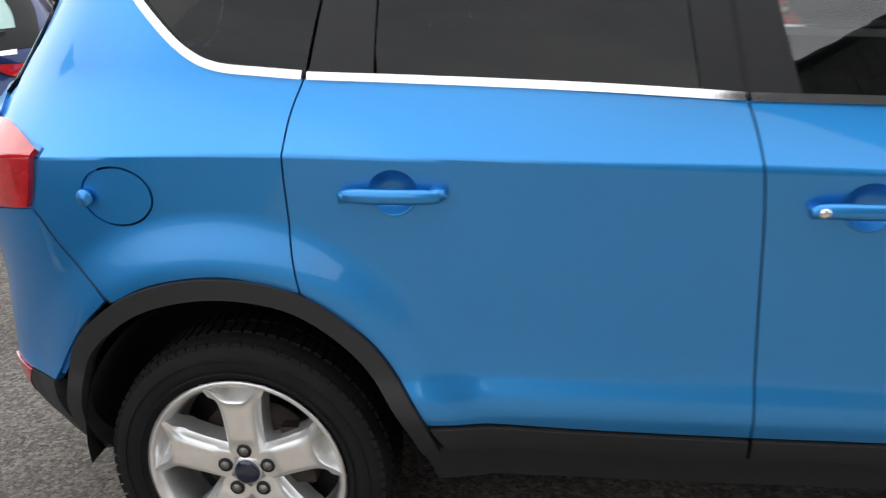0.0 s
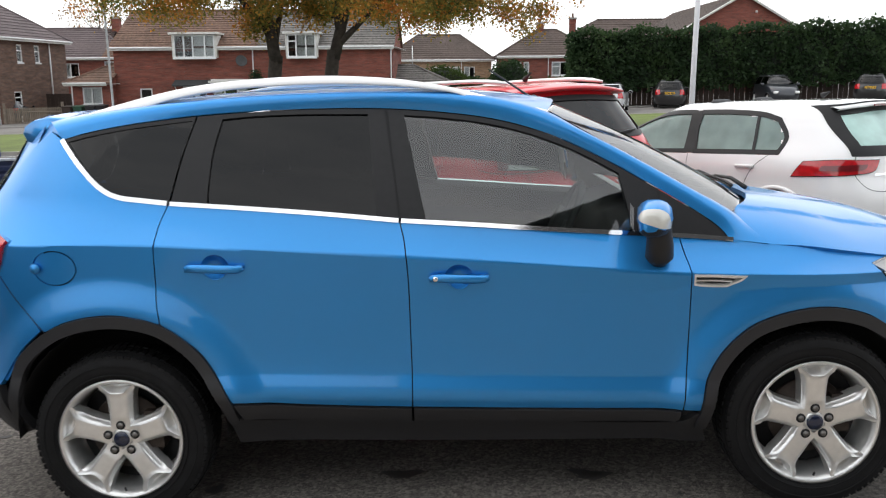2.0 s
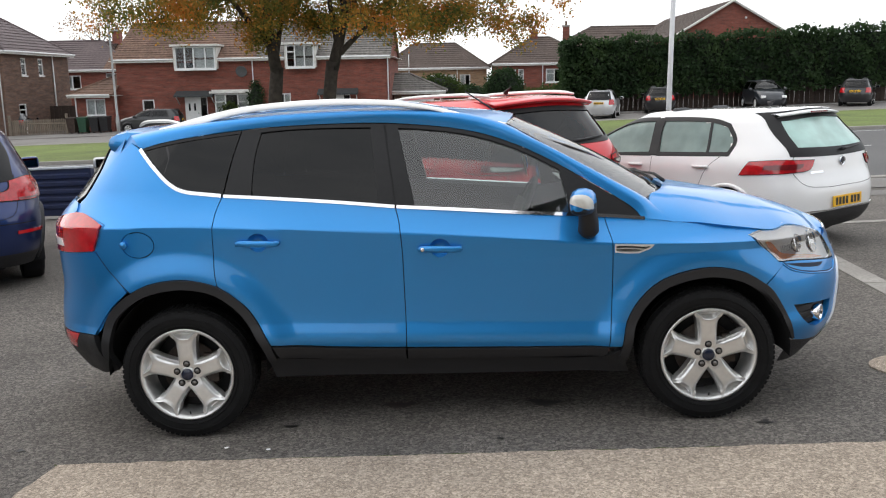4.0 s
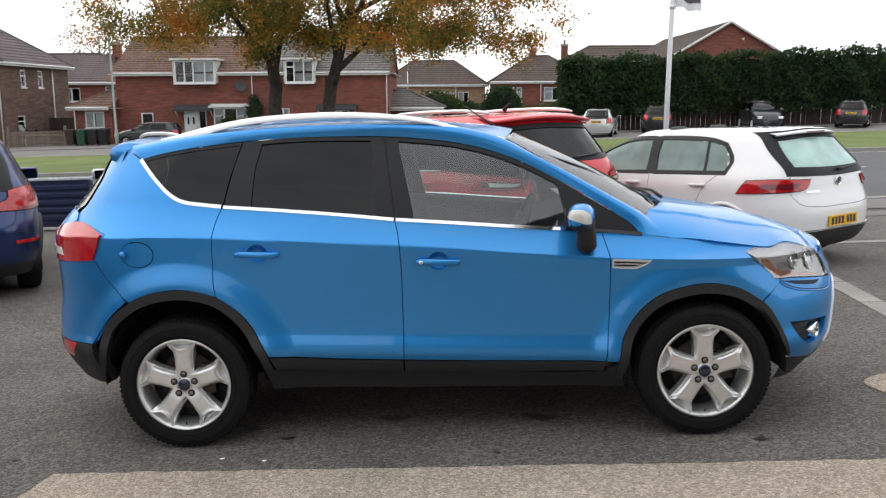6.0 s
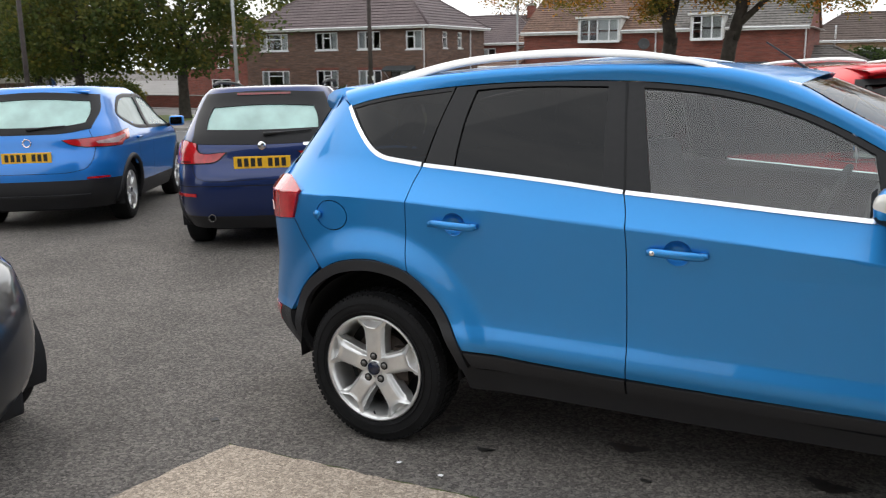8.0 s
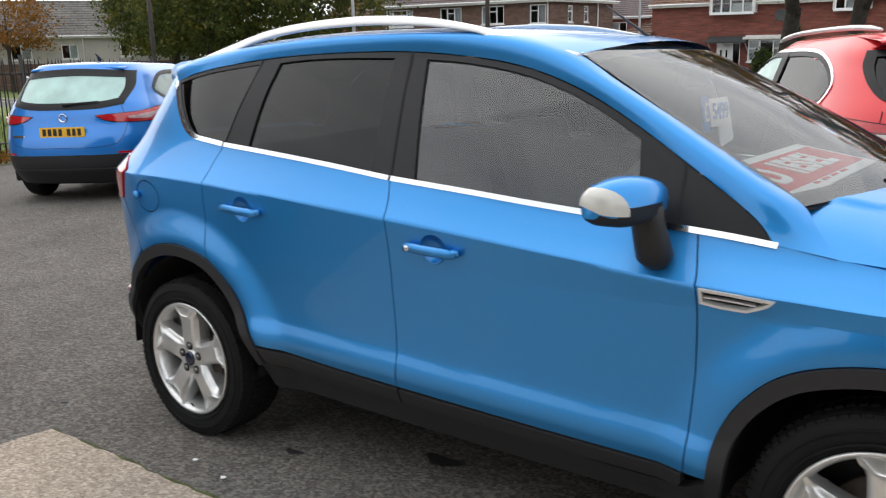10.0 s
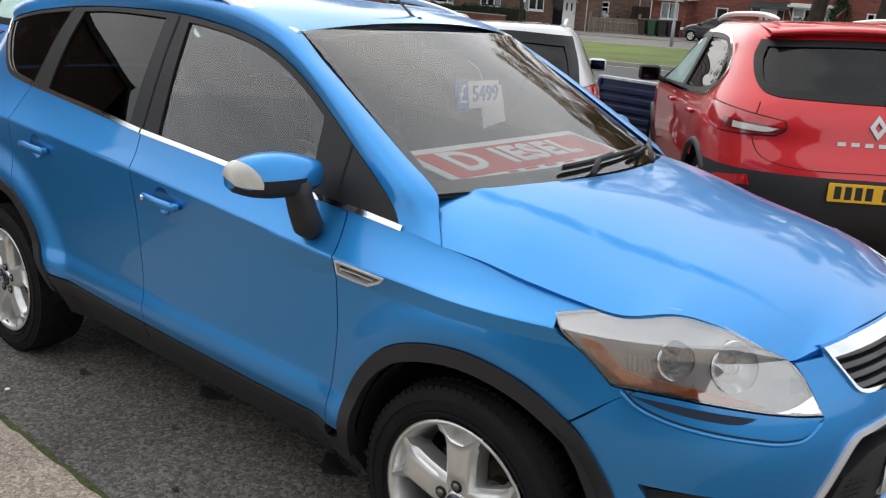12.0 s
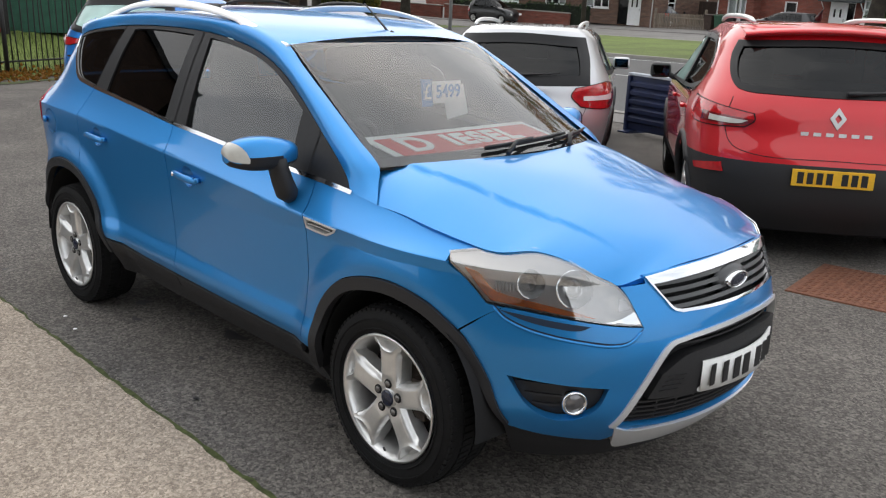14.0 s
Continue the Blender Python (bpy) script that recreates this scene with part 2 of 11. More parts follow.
def spline(pts, n=6):
    """A smooth open curve through points of any dimension."""
    P = np.array(pts, float)
    if len(P) < 3:
        return [tuple(P[0] + (P[1] - P[0]) * k / n) for k in range(n)] + [tuple(P[1])]
    out = []
    Q = np.vstack([2 * P[0] - P[1], P, 2 * P[-1] - P[-2]])
    for i in range(1, len(Q) - 2):
        p0, p1, p2, p3 = Q[i - 1], Q[i], Q[i + 1], Q[i + 2]
        d1, d2, d0 = np.linalg.norm(p2 - p1) ** 0.5, np.linalg.norm(p3 - p2) ** 0.5, np.linalg.norm(p1 - p0) ** 0.5
        d0, d1, d2 = max(d0, 1e-4), max(d1, 1e-4), max(d2, 1e-4)
        m1 = (p2 - p1) + d1 * ((p1 - p0) / d0 - (p2 - p0) / (d0 + d1)) * 1.0
        m2 = (p2 - p1) + d1 * ((p3 - p2) / d2 - (p3 - p1) / (d1 + d2)) * 1.0
        m1 = d1 * ((p1 - p0) / d0 - (p2 - p0) / (d0 + d1) + (p2 - p1) / d1)
        m2 = d1 * ((p2 - p1) / d1 - (p3 - p1) / (d1 + d2) + (p3 - p2) / d2)
        for k in range(n):
            t = k / n
            out.append(tuple((2 * t**3 - 3 * t**2 + 1) * p1 + (t**3 - 2 * t**2 + t) * m1 + (-2 * t**3 + 3 * t**2) * p2 + (t**3 - t**2) * m2))
    out.append(tuple(P[-1]))
    return out


def outline(*segments, n=6):
    """A closed outline of smooth stretches with corners where they meet."""
    out = []
    for s in segments:
        c = spline(s, n) if len(s) > 2 else [tuple(p) for p in s]
        for p in c:
            if not out or math.dist(out[-1], p) > 1e-5:
                out.append(tuple(p))
    if math.dist(out[0], out[-1]) < 1e-5:
        out.pop()
    return out


def inset(poly, d):
    """The outline moved inwards by d."""
    P = np.array(poly, float)
    area = 0.5 * np.sum(P[:, 0] * np.roll(P[:, 1], -1) - np.roll(P[:, 0], -1) * P[:, 1])
    e1 = P - np.roll(P, 1, 0)
    e2 = np.roll(P, -1, 0) - P
    e1 /= np.linalg.norm(e1, axis=1)[:, None] + 1e-12
    e2 /= np.linalg.norm(e2, axis=1)[:, None] + 1e-12
    n1 = np.stack([-e1[:, 1], e1[:, 0]], 1)
    n2 = np.stack([-e2[:, 1], e2[:, 0]], 1)
    n = n1 + n2
    n /= np.maximum(np.sum(n1 * n, 1), 0.35)[:, None]
    return [tuple(p) for p in P + n * d * (1 if area > 0 else -1)]


def inset_polar(poly, d, k=0.018):
    """inset() for outlines in (degrees, metres)."""
    return [(a / k, z) for a, z in inset([(a * k, z) for a, z in poly], d)]


def clipped(outer, holes=(), step=0.04, step2=None):
    """Flat cells that fill an outline: 2D points, faces, border edges."""
    loops = [[Vector((x, y, 0)) for x, y in outer]] + [[Vector((x, y, 0)) for x, y in h] for h in holes]
    from mathutils.geometry import tessellate_polygon
    tris = tessellate_polygon(loops)
    bm = bmesh.new()
    vs = [bm.verts.new(v) for l in loops for v in l]
    for t in tris:
        try:
            f = bm.faces.new([vs[i] for i in t])
        except ValueError:
            pass
    for f in bm.faces:
        f.normal_update()
    P = np.array(outer)
    for ax, st in ((0, step), (1, step2 or step)):
        lo, hi = P[:, ax].min(), P[:, ax].max()
        k = math.floor(lo / st) + 1
        while k * st < hi:
            co, no = [0, 0, 0], [0, 0, 0]
            co[ax], no[ax] = k * st + 1.7e-5, 1.0
            bmesh.ops.bisect_plane(bm, geom=bm.verts[:] + bm.edges[:] + bm.faces[:], plane_co=co, plane_no=no, dist=1e-6)
            k += 1
    bmesh.ops.remove_doubles(bm, verts=bm.verts[:], dist=2e-5)
    bm.verts.index_update()
    for f in bm.faces:
        f.normal_update()
    pts = np.array([(v.co.x, v.co.y) for v in bm.verts])
    faces = [tuple(v.index for v in (f.verts if f.normal.z > 0 else reversed(f.verts))) for f in bm.faces if f.calc_area() > 1e-10]
    edges = [(e.verts[0].index, e.verts[1].index) for e in bm.edges if len(e.link_faces) == 1]
    bm.free()
    return pts, faces, edges


def chart_mesh(outer, mapping, holes=(), step=0.04, step2=None, lift=0.0, depth=0.012, flip=False):
    """A panel of a curved skin: the outline's cells laid on the mapping, with turned-in edges."""
    pts, faces, edges = clipped(outer, holes, step, step2)
    a, b = pts[:, 0], pts[:, 1]
    h = 1e-3
    ha = h * (step / 0.04)
    V = mapping(a, b)
    da = mapping(a + ha, b) - mapping(a - ha, b)
    db = mapping(a, b + h) - mapping(a, b - h)
    N = np.cross(da, db)
    N /= np.linalg.norm(N, axis=1)[:, None] + 1e-12
    if flip:
        N = -N
        faces = [tuple(reversed(f)) for f in faces]
    V = V + N * lift
    verts, norms = list(V), list(N)
    faces = list(faces)
    if depth:
        for i, j in edges:
            o = len(verts)
            inner_i, inner_j = V[i] - N[i] * depth, V[j] - N[j] * depth
            rn = np.cross(V[j] - V[i], N[i])
            rn /= np.linalg.norm(rn) + 1e-12
            verts += [V[i], V[j], inner_j, inner_i]
            if depth < 0:
                rn = -rn
            norms += [rn] * 4
            gn = np.cross(V[j] - V[i], inner_j - V[i])
            faces.append((o, o + 1, o + 2, o + 3) if gn @ rn > 0 else (o + 3, o + 2, o + 1, o))
    return np.array(verts), faces, np.array(norms)


def mirror_y(verts, faces, norms):
    s = np.array((1, -1, 1))
    return verts * s, [tuple(reversed(f)) for f in faces], norms * s


# ---- the blue car: its skin as functions of the site frame ----
def smooth_table(x, xs, ys):
    xs, ys = np.asarray(xs, float), np.asarray(ys, float)
    x = np.clip(x, xs[0], xs[-1])
    d = np.gradient(ys, xs)
    i = np.clip(np.searchsorted(xs, x) - 1, 0, len(xs) - 2)
    h = xs[i + 1] - xs[i]
    t = (x - xs[i]) / h
    return (2 * t**3 - 3 * t**2 + 1) * ys[i] + (t**3 - 2 * t**2 + t) * h * d[i] + (-2 * t**3 + 3 * t**2) * ys[i + 1] + (t**3 - t**2) * h * d[i + 1]


def step_to(a, b, x):
    t = np.clip((x - a) / (b - a), 0, 1)
    return t * t * (3 - 2 * t)


def belt_z(x):
    return smooth_table(x, [-2.3, -1.7, -1.294, -1.109, -0.848, -0.525, -0.218, 0.089, 0.352, 0.617, 0.885, 1.03, 1.4], [1.30, 1.30, 1.279, 1.252, 1.229, 1.198, 1.163, 1.136, 1.111, 1.088, 1.067, 1.052, 1.02])


def belt_y(x):
    return 0.838 - 0.026 * (x + 0.1) ** 2


def crease_z(x):
    return smooth_table(x, [-2.3, -1.6, -1.143, -0.841, -0.522, -0.203, 0.173, 0.462, 0.753, 0.9, 1.4, 2.3], [1.11, 1.122, 1.109, 1.088, 1.065, 1.043, 1.009, 0.981, 0.956, 0.944, 0.925, 0.9])


def low_y(x, z):
    c, b = crease_z(x), belt_z(x)
    zq = np.minimum(z, 0.88) + 0.036 * np.clip(x, -1.0, 1.0) * np.clip((0.80 - z) / 0.15, 0, 1)
    y = smooth_table(zq, [0.20, 0.30, 0.40, 0.44, 0.475, 0.51, 0.545, 0.562, 0.58, 0.64, 0.75, 0.88], [0.76, 0.80, 0.854, 0.869, 0.8785, 0.878, 0.871, 0.8675, 0.8668, 0.868, 0.875, 0.886])
    up = np.clip((z - 0.88) / (c - 0.88), 0, 1)
    y = np.where(z > 0.88, 0.886 + 0.018 * up, y)
    t = np.clip((z - c) / (b - c), 0, 3)
    k = np.clip(2 - 0.42 * (b - c) / (0.904 - belt_y(x)), 0.6, 1.6)
    y = np.where(z > c, 0.904 - (0.904 - belt_y(x)) * (k * t + (1 - k) * t * t), y)
    y = y - 0.006 * np.clip(x / 1.3, -2, 2) ** 2
    for wx, wz, g in ((-1.345, 0.385, 0.030), (1.35, 0.355, 0.030)):
        r = np.hypot(x - wx, z - wz)
        y = y + g * (1 - step_to(0.47, 0.615, r)) * np.clip((1.12 - z) / 0.1, 0, 1)
    return y


def up_y(x, z):
    d = z - belt_z(x)
    return belt_y(x) - 0.42 * d - 0.22 * d * d - 0.006 * np.clip(x / 1.3, -2, 2) ** 2


def nose_x(z):
    return smooth_table(z, [0.15, 0.25, 0.34, 0.42, 0.50, 0.60, 0.70, 0.78, 0.84, 0.93, 1.0, 1.1], [2.02, 2.12, 2.20, 2.245, 2.262, 2.268, 2.258, 2.235, 2.205, 2.15, 2.06, 1.7])


def tail_x(z):
    return smooth_table(z, [0.2, 0.35, 0.5, 0.6, 0.8, 1.0, 1.15, 1.3, 1.42, 1.55, 1.7], [-2.02, -2.13, -2.205, -2.215, -2.185, -2.185, -2.165, -2.04, -1.94, -1.85, -1.76])


NOSE_C, TAIL_C = 1.15, -1.30


def skin_y(x, z):
    xx = np.clip(x, -1.9, 1.75)
    w = np.where(z > belt_z(xx), up_y(xx, z), low_y(xx, z))
    t = np.clip((x - NOSE_C) / (nose_x(z) - NOSE_C), 0, 1)
    s = np.clip((x - TAIL_C) / (tail_x(z) - TAIL_C), 0, 1)
    return w * np.clip(1 - t**2.5, 0, 1) ** (1 / 2.3) * np.clip(1 - s**3.2, 0, 1) ** (1 / 2.6)


def side_map(x, z):
    return np.stack([x, -skin_y(x, z), z], -1)


def crease_map(x, w):
    return side_map(x, w + crease_z(x))


def polar_map(center, sign):
    def f(a, z):
        ang = np.radians(a)
        lo, hi = np.zeros_like(ang), np.full_like(ang, 1.6)
        for _ in range(36):
            m = (lo + hi) / 2
            out = m * np.cos(ang) > skin_y(center + sign * m * np.sin(ang), z)
            over = np.where(sign > 0, center + m * np.sin(ang) > nose_x(z), center - m * np.sin(ang) < tail_x(z))
            out = out | over
            hi, lo = np.where(out, m, hi), np.where(out, lo, m)
        return np.stack([center + sign * lo * np.sin(ang), -lo * np.cos(ang), z], -1)
    return f


nose_map = polar_map(1.2, 1.0)
tail_map = polar_map(-1.3, -1.0)


def hood_z(x, y):
    ye = smooth_table(x, [1.0, 1.2, 1.45, 1.7, 1.85, 2.0, 2.1, 2.2], [0.80, 0.80, 0.786, 0.735, 0.64, 0.56, 0.45, 0.40])
    zm = smooth_table(x, [0.95, 1.2, 1.46, 1.64, 1.85, 2.0, 2.1, 2.16, 2.25], [1.19, 1.168, 1.132, 1.098, 1.050, 1.005, 0.965, 0.935, 0.88])
    ze = smooth_table(x, [1.0, 1.2, 1.31, 1.46, 1.713, 1.815, 1.902, 1.991, 2.05, 2.1, 2.2], [1.045, 1.030, 1.022, 1.002, 0.967, 0.973, 0.957, 0.919, 0.89, 0.90, 0.88])
    u = np.abs(y) / ye
    z = zm - (zm - ze) * u ** (2.3 + 3.0 * (1 - step_to(1.0, 1.62, x)))
    line = 0.56 - 0.20 * (x - 1.2)
    ridge = 0.010 * (1 - step_to(-0.004, 0.022, np.abs(y) - line)) * (1 - step_to(1.70, 2.05, x))
    return z + ridge - 0.008


def hood_map(x, y):
    return np.stack([x, y, hood_z(x, y)], -1)


def screen_map(a, b):
    base = np.stack([1.245 - 0.16 * a**2 - 0.02 * a**4, 0.69 * a, 1.158 - 0.022 * a * a], -1)
    top = np.stack([0.435 - 0.075 * a * a, 0.588 * a, 1.578 - 0.018 * a * a], -1)
    p = base + (top - base) * b[:, None]
    bow = 0.020 * np.sin(np.pi * np.clip(b, 0, 1)) * (1 - a * a)
    return p + np.stack([0.5 * bow, 0 * bow, 0.85 * bow], -1)


def roof_z(x, y):
    zc = smooth_table(x, [-1.95, -1.7, -1.45, -1.0, -0.5, 0.0, 0.25, 0.45], [1.555, 1.602, 1.636, 1.672, 1.686, 1.657, 1.622, 1.573])
    return zc - 0.030 * (np.abs(y) / 0.58) ** 2.2


def roof_map(x, y):
    return np.stack([x, y, roof_z(x, y)], -1)


SUV = thing("suv_car", SITE.copy(), "bright blue metallic SUV with black cladding and silver roof rails", "car")


def suv_panel(name, outer, mapping, mat, holes=(), parent=None, step=0.04, step2=None, lift=0.0, depth=0.012, gap=0.0022, label="", both=True, flip=False):
    poly = inset(outer, gap) if gap else outer
    if mapping is side_map:
        # rows of cells run along the crease
        poly = [(x, z - float(crease_z(x))) for x, z in poly]
        holes = [[(x, z - float(crease_z(x))) for x, z in h] for h in holes]
        mapping = crease_map
        step2 = step2 or step * 0.6
    v, f, n = chart_mesh(poly, mapping, holes, step, step2, lift, depth, flip)
    made = part(name, v, f, mat, parent or SUV, label, n)
    if both:
        far = part(name, *mirror_y(v, f, n)[:2], mat, SUV if parent is None or parent.name.split(".")[0] != parent.name else SUV, label, mirror_y(v, f, n)[2])
        return made, far
    return made


BELT = [(-1.294, 1.279), (-1.109, 1.252), (-0.848, 1.229), (-0.525, 1.198), (-0.218, 1.163), (0.089, 1.136), (0.352, 1.111), (0.617, 1.088), (0.834, 1.071)]
SEAM_Q = [(-1.103, 1.251), (-1.131, 1.182), (-1.143, 1.101), (-1.149, 0.985), (-1.151, 0.897), (-1.142, 0.806)]
SEAM_B = [(-0.220, 1.163), (-0.203, 1.090), (-0.193, 0.960), (-0.193, 0.779), (-0.194, 0.627), (-0.195, 0.510), (-0.198, 0.441)]
SEAM_F = [(0.834, 1.071), (0.846, 1.015), (0.861, 0.952), (0.863, 0.779), (0.855, 0.602), (0.844, 0.453), (0.839, 0.408)]
ARCH_R = [(-1.777, 0.544), (-1.733, 0.665), (-1.619, 0.769), (-1.491, 0.828), (-1.313, 0.847), (-1.142, 0.806), (-1.005, 0.692), (-0.925, 0.555), (-0.893, 0.484)]
ARCH_F = [(0.905, 0.406), (0.932, 0.543), (1.001, 0.660), (1.115, 0.752), (1.336, 0.802), (1.521, 0.766), (1.646, 0.690), (1.688, 0.650), (1.773, 0.509), (1.822, 0.385)]

def recess_hole(hx, hz):
    return [(hx + 0.052 * math.cos(a), hz + 0.004 + 0.047 * math.sin(a)) for a in np.linspace(0, 2 * math.pi, 32, endpoint=False)]


# rear door, front door
rear_door, _ = suv_panel("rear_door", outline([(-1.103, 1.251), (-0.848, 1.229), (-0.525, 1.198), (-0.220, 1.163)], SEAM_B, [(-0.198, 0.441), (-0.552, 0.458), (-0.893, 0.484)], ARCH_R[:4:-1], SEAM_Q[::-1]), side_map, M_BLUE, holes=[recess_hole(-0.918, 1.018)])
front_door, _ = suv_panel("front_door", outline([(-0.220, 1.163), (0.089, 1.136), (0.352, 1.111), (0.617, 1.088), (0.834, 1.071)], SEAM_F, [(0.839, 0.408), (0.337, 0.422), (-0.198, 0.441)], SEAM_B[::-1]), side_map, M_BLUE, holes=[recess_hole(-0.002, 0.954)])
# front wing with its vent opening
VENT = outline([(0.872, 0.942), (0.95, 0.938), (1.068, 0.930)], [(1.068, 0.930), (1.050, 0.912), (0.995, 0.888)], [(0.995, 0.888), (0.93, 0.890), (0.873, 0.897)], [(0.873, 0.897), (0.872, 0.942)], n=4)
suv_panel("front_wing", outline([(0.834, 1.071), (1.03, 1.053), (1.09, 1.045), (1.183, 1.030)], [(1.183, 1.030), (1.304, 1.022), (1.456, 1.002), (1.60, 0.982), (1.713, 0.967)], [(1.713, 0.967), (1.64, 0.957), (1.569, 0.944)], [(1.569, 0.944), (1.60, 0.905), (1.664, 0.857), (1.727, 0.796)], [(1.727, 0.796), (1.779, 0.790)], [(1.779, 0.790), (1.722, 0.750), (1.646, 0.690)], ARCH_F[6::-1], [(0.905, 0.406), (0.839, 0.408)], SEAM_F[::-1]), side_map, M_BLUE, holes=[VENT])
# rear quarter with the pillar behind the side glass
GLASS_Q = [(-1.103, 1.251), (-1.20, 1.264), (-1.288, 1.276), (-1.335, 1.291), (-1.386, 1.324), (-1.465, 1.403), (-1.552, 1.506)]
suv_panel("rear_quarter", outline(SEAM_Q[::-1], GLASS_Q, [(-1.552, 1.506), (-1.582, 1.524), (-1.612, 1.540)], [(-1.612, 1.540), (-1.695, 1.475), (-1.785, 1.380), (-1.872, 1.279), (-1.875, 1.21)], [(-1.875, 1.21), (-1.835, 1.188), (-1.704, 1.137)], [(-1.704, 1.137), (-1.735, 1.07), (-1.772, 1.003)], [(-1.772, 1.003), (-1.698, 0.888), (-1.595, 0.784)], [(-1.595, 0.784), (-1.491, 0.828), (-1.313, 0.847), (-1.142, 0.806)]), side_map, M_BLUE, holes=[[(-1.533 + 0.0875 * math.cos(a), 1.032 + 0.069 * math.sin(a)) for a in np.linspace(0, 2 * math.pi, 36, endpoint=False)]])
# fuel flap
suv_panel("fuel_flap", [(-1.533 + 0.0822 * math.cos(a), 1.032 + 0.0640 * math.sin(a)) for a in np.linspace(0, 2 * math.pi, 36, endpoint=False)], side_map, M_BLUE, gap=0, both=False)
v, f = lathe([(0.0, 0.0), (0.012, -0.002), (0.017, -0.010), (0.014, -0.016), (0.0, -0.018)], 16)
part("fuel_flap_catch", [Vector(p) * 1.2 + Vector(side_map(np.array([-1.605]), np.array([1.034]))[0]) for p in v], f, M_BLUE, SUV)

# dark shell behind the gaps
suv_panel("inner_shell", outline([(-1.60, 1.24), (-1.1, 1.235), (-0.22, 1.15), (0.834, 1.06), (1.17, 1.02)], [(1.17, 1.02), (1.50, 0.975)], [(1.50, 0.975), (1.54, 0.92), (1.62, 0.84), (1.66, 0.72)], ARCH_F[6::-1], [(0.905, 0.406), (-0.893, 0.46)], ARCH_R[:2:-1], [(-1.595, 0.784), (-1.70, 1.0)]), side_map, M_SHELL, holes=[recess_hole(-0.918, 1.018), recess_hole(-0.002, 0.954)], lift=-0.014, depth=0, gap=0.006, step=0.08)

# black sill and arch cladding
suv_panel("door_cladding", outline([(-0.889, 0.478), (-0.552, 0.453), (-0.200, 0.436)], [(-0.200, 0.436), (-0.202, 0.374)], [(-0.202, 0.374), (-0.558, 0.385), (-0.858, 0.408)], [(-0.858, 0.408), (-0.889, 0.478)]), side_map, M_CLAD, lift=0.006, depth=0.02)
suv_panel("door_cladding", outline([(-0.196, 0.436), (0.337, 0.418), (0.836, 0.404)], [(0.836, 0.404), (0.832, 0.37), (0.815, 0.354)], [(0.815, 0.354), (0.338, 0.360), (-0.196, 0.374)], [(-0.196, 0.374), (-0.196, 0.436)]), side_map, M_CLAD, lift=0.006, depth=0.02)
suv_panel("sill", outline([(-0.93, 0.44), (-0.86, 0.404), (-0.558, 0.381), (-0.2, 0.369), (0.338, 0.355), (0.82, 0.349), (0.90, 0.39)], [(0.90, 0.39), (0.95, 0.25)], [(0.95, 0.25), (0.0, 0.262), (-0.90, 0.285)], [(-0.90, 0.285), (-0.93, 0.44)]), side_map, M_CLAD, lift=-0.004, depth=0.03)


def arch_ring(outer, width):
    c = np.array(spline(outer, 6))
    mid = np.array((c[:, 0].mean(), 0.36))
    d = np.gradient(c, axis=0)
    nrm = np.stack([d[:, 1], -d[:, 0]], 1)
    nrm /= np.linalg.norm(nrm, axis=1)[:, None]
    nrm *= np.sign(np.sum((mid - c) * nrm, 1))[:, None]
    wide = np.array([width * (0.86 + 0.14 * math.cos(math.pi * (k / (len(c) - 1) - 0.5))) for k in range(len(c))])
    return [tuple(p) for p in c], [tuple(p) for p in c + nrm * wide[:, None]]


for pts in ([(-1.762, 0.352), (-1.792, 0.45)] + ARCH_R + [(-0.872, 0.405)], [(0.888, 0.335)] + ARCH_F):
    o, i = arch_ring(pts, 0.050)
    if pts[0][0] > 0:
        i = [tuple(np.array(b) + (np.array(a) - np.array(b)) * 0.6 * max(0.0, (k - len(o) + 12) / 11)) for k, (a, b) in enumerate(zip(o, i))]
    ring = o + i[::-1]
    suv_panel("wheel_arch_trim", ring, side_map, M_CLAD, lift=0.011, depth=0.035, gap=0.001)
# arch liners
for wx, wz in ((-1.345, 0.372), (1.352, 0.352)):
    for s in (-1, 1):
        vs, fs = [], []
        for k in range(25):
            a = math.pi * (-0.03 + 1.05 * k / 24)
            for y, r in ((0.86, 0.415), (0.70, 0.425), (0.52, 0.41), (0.50, 0.05)):
                vs.append((wx + r * math.cos(a), s * y, wz + r * math.sin(a)))
        for k in range(24):
            for j in range(3):
                fs.append((k * 4 + j, k * 4 + j + 1, k * 4 + 5 + j, k * 4 + 4 + j))
        part("arch_liner", vs, fs, M_SHELL, SUV)
# underbody and floor
bm = bmesh.new()
add_box(bm, (1.72, 1.50, 0.14), pose(0, 0, 0.33), 0.03)
add_box(bm, (3.6, 0.98, 0.16), pose(0.02, 0, 0.36), 0.03)
add_box(bm, (0.50, 0.95, 0.10), pose(1.80, 0, 0.36), 0.04)
add_box(bm, (0.40, 1.00, 0.12), pose(-1.82, 0, 0.42), 0.04)
bm_part("underbody", bm, M_SHELL, SUV)

# ---- glasshouse ----
TOP = [(1.031, 1.052), (0.993, 1.098), (0.922, 1.152), (0.778, 1.243), (0.633, 1.331), (0.517, 1.395), (0.399, 1.451), (0.25, 1.505), (0.10, 1.541), (-0.081, 1.567), (-0.232, 1.582), (-0.383, 1.590), (-0.595, 1.593), (-0.806, 1.591), (-1.002, 1.583), (-1.126, 1.573), (-1.287, 1.556), (-1.436, 1.533), (-1.552, 1.506)]
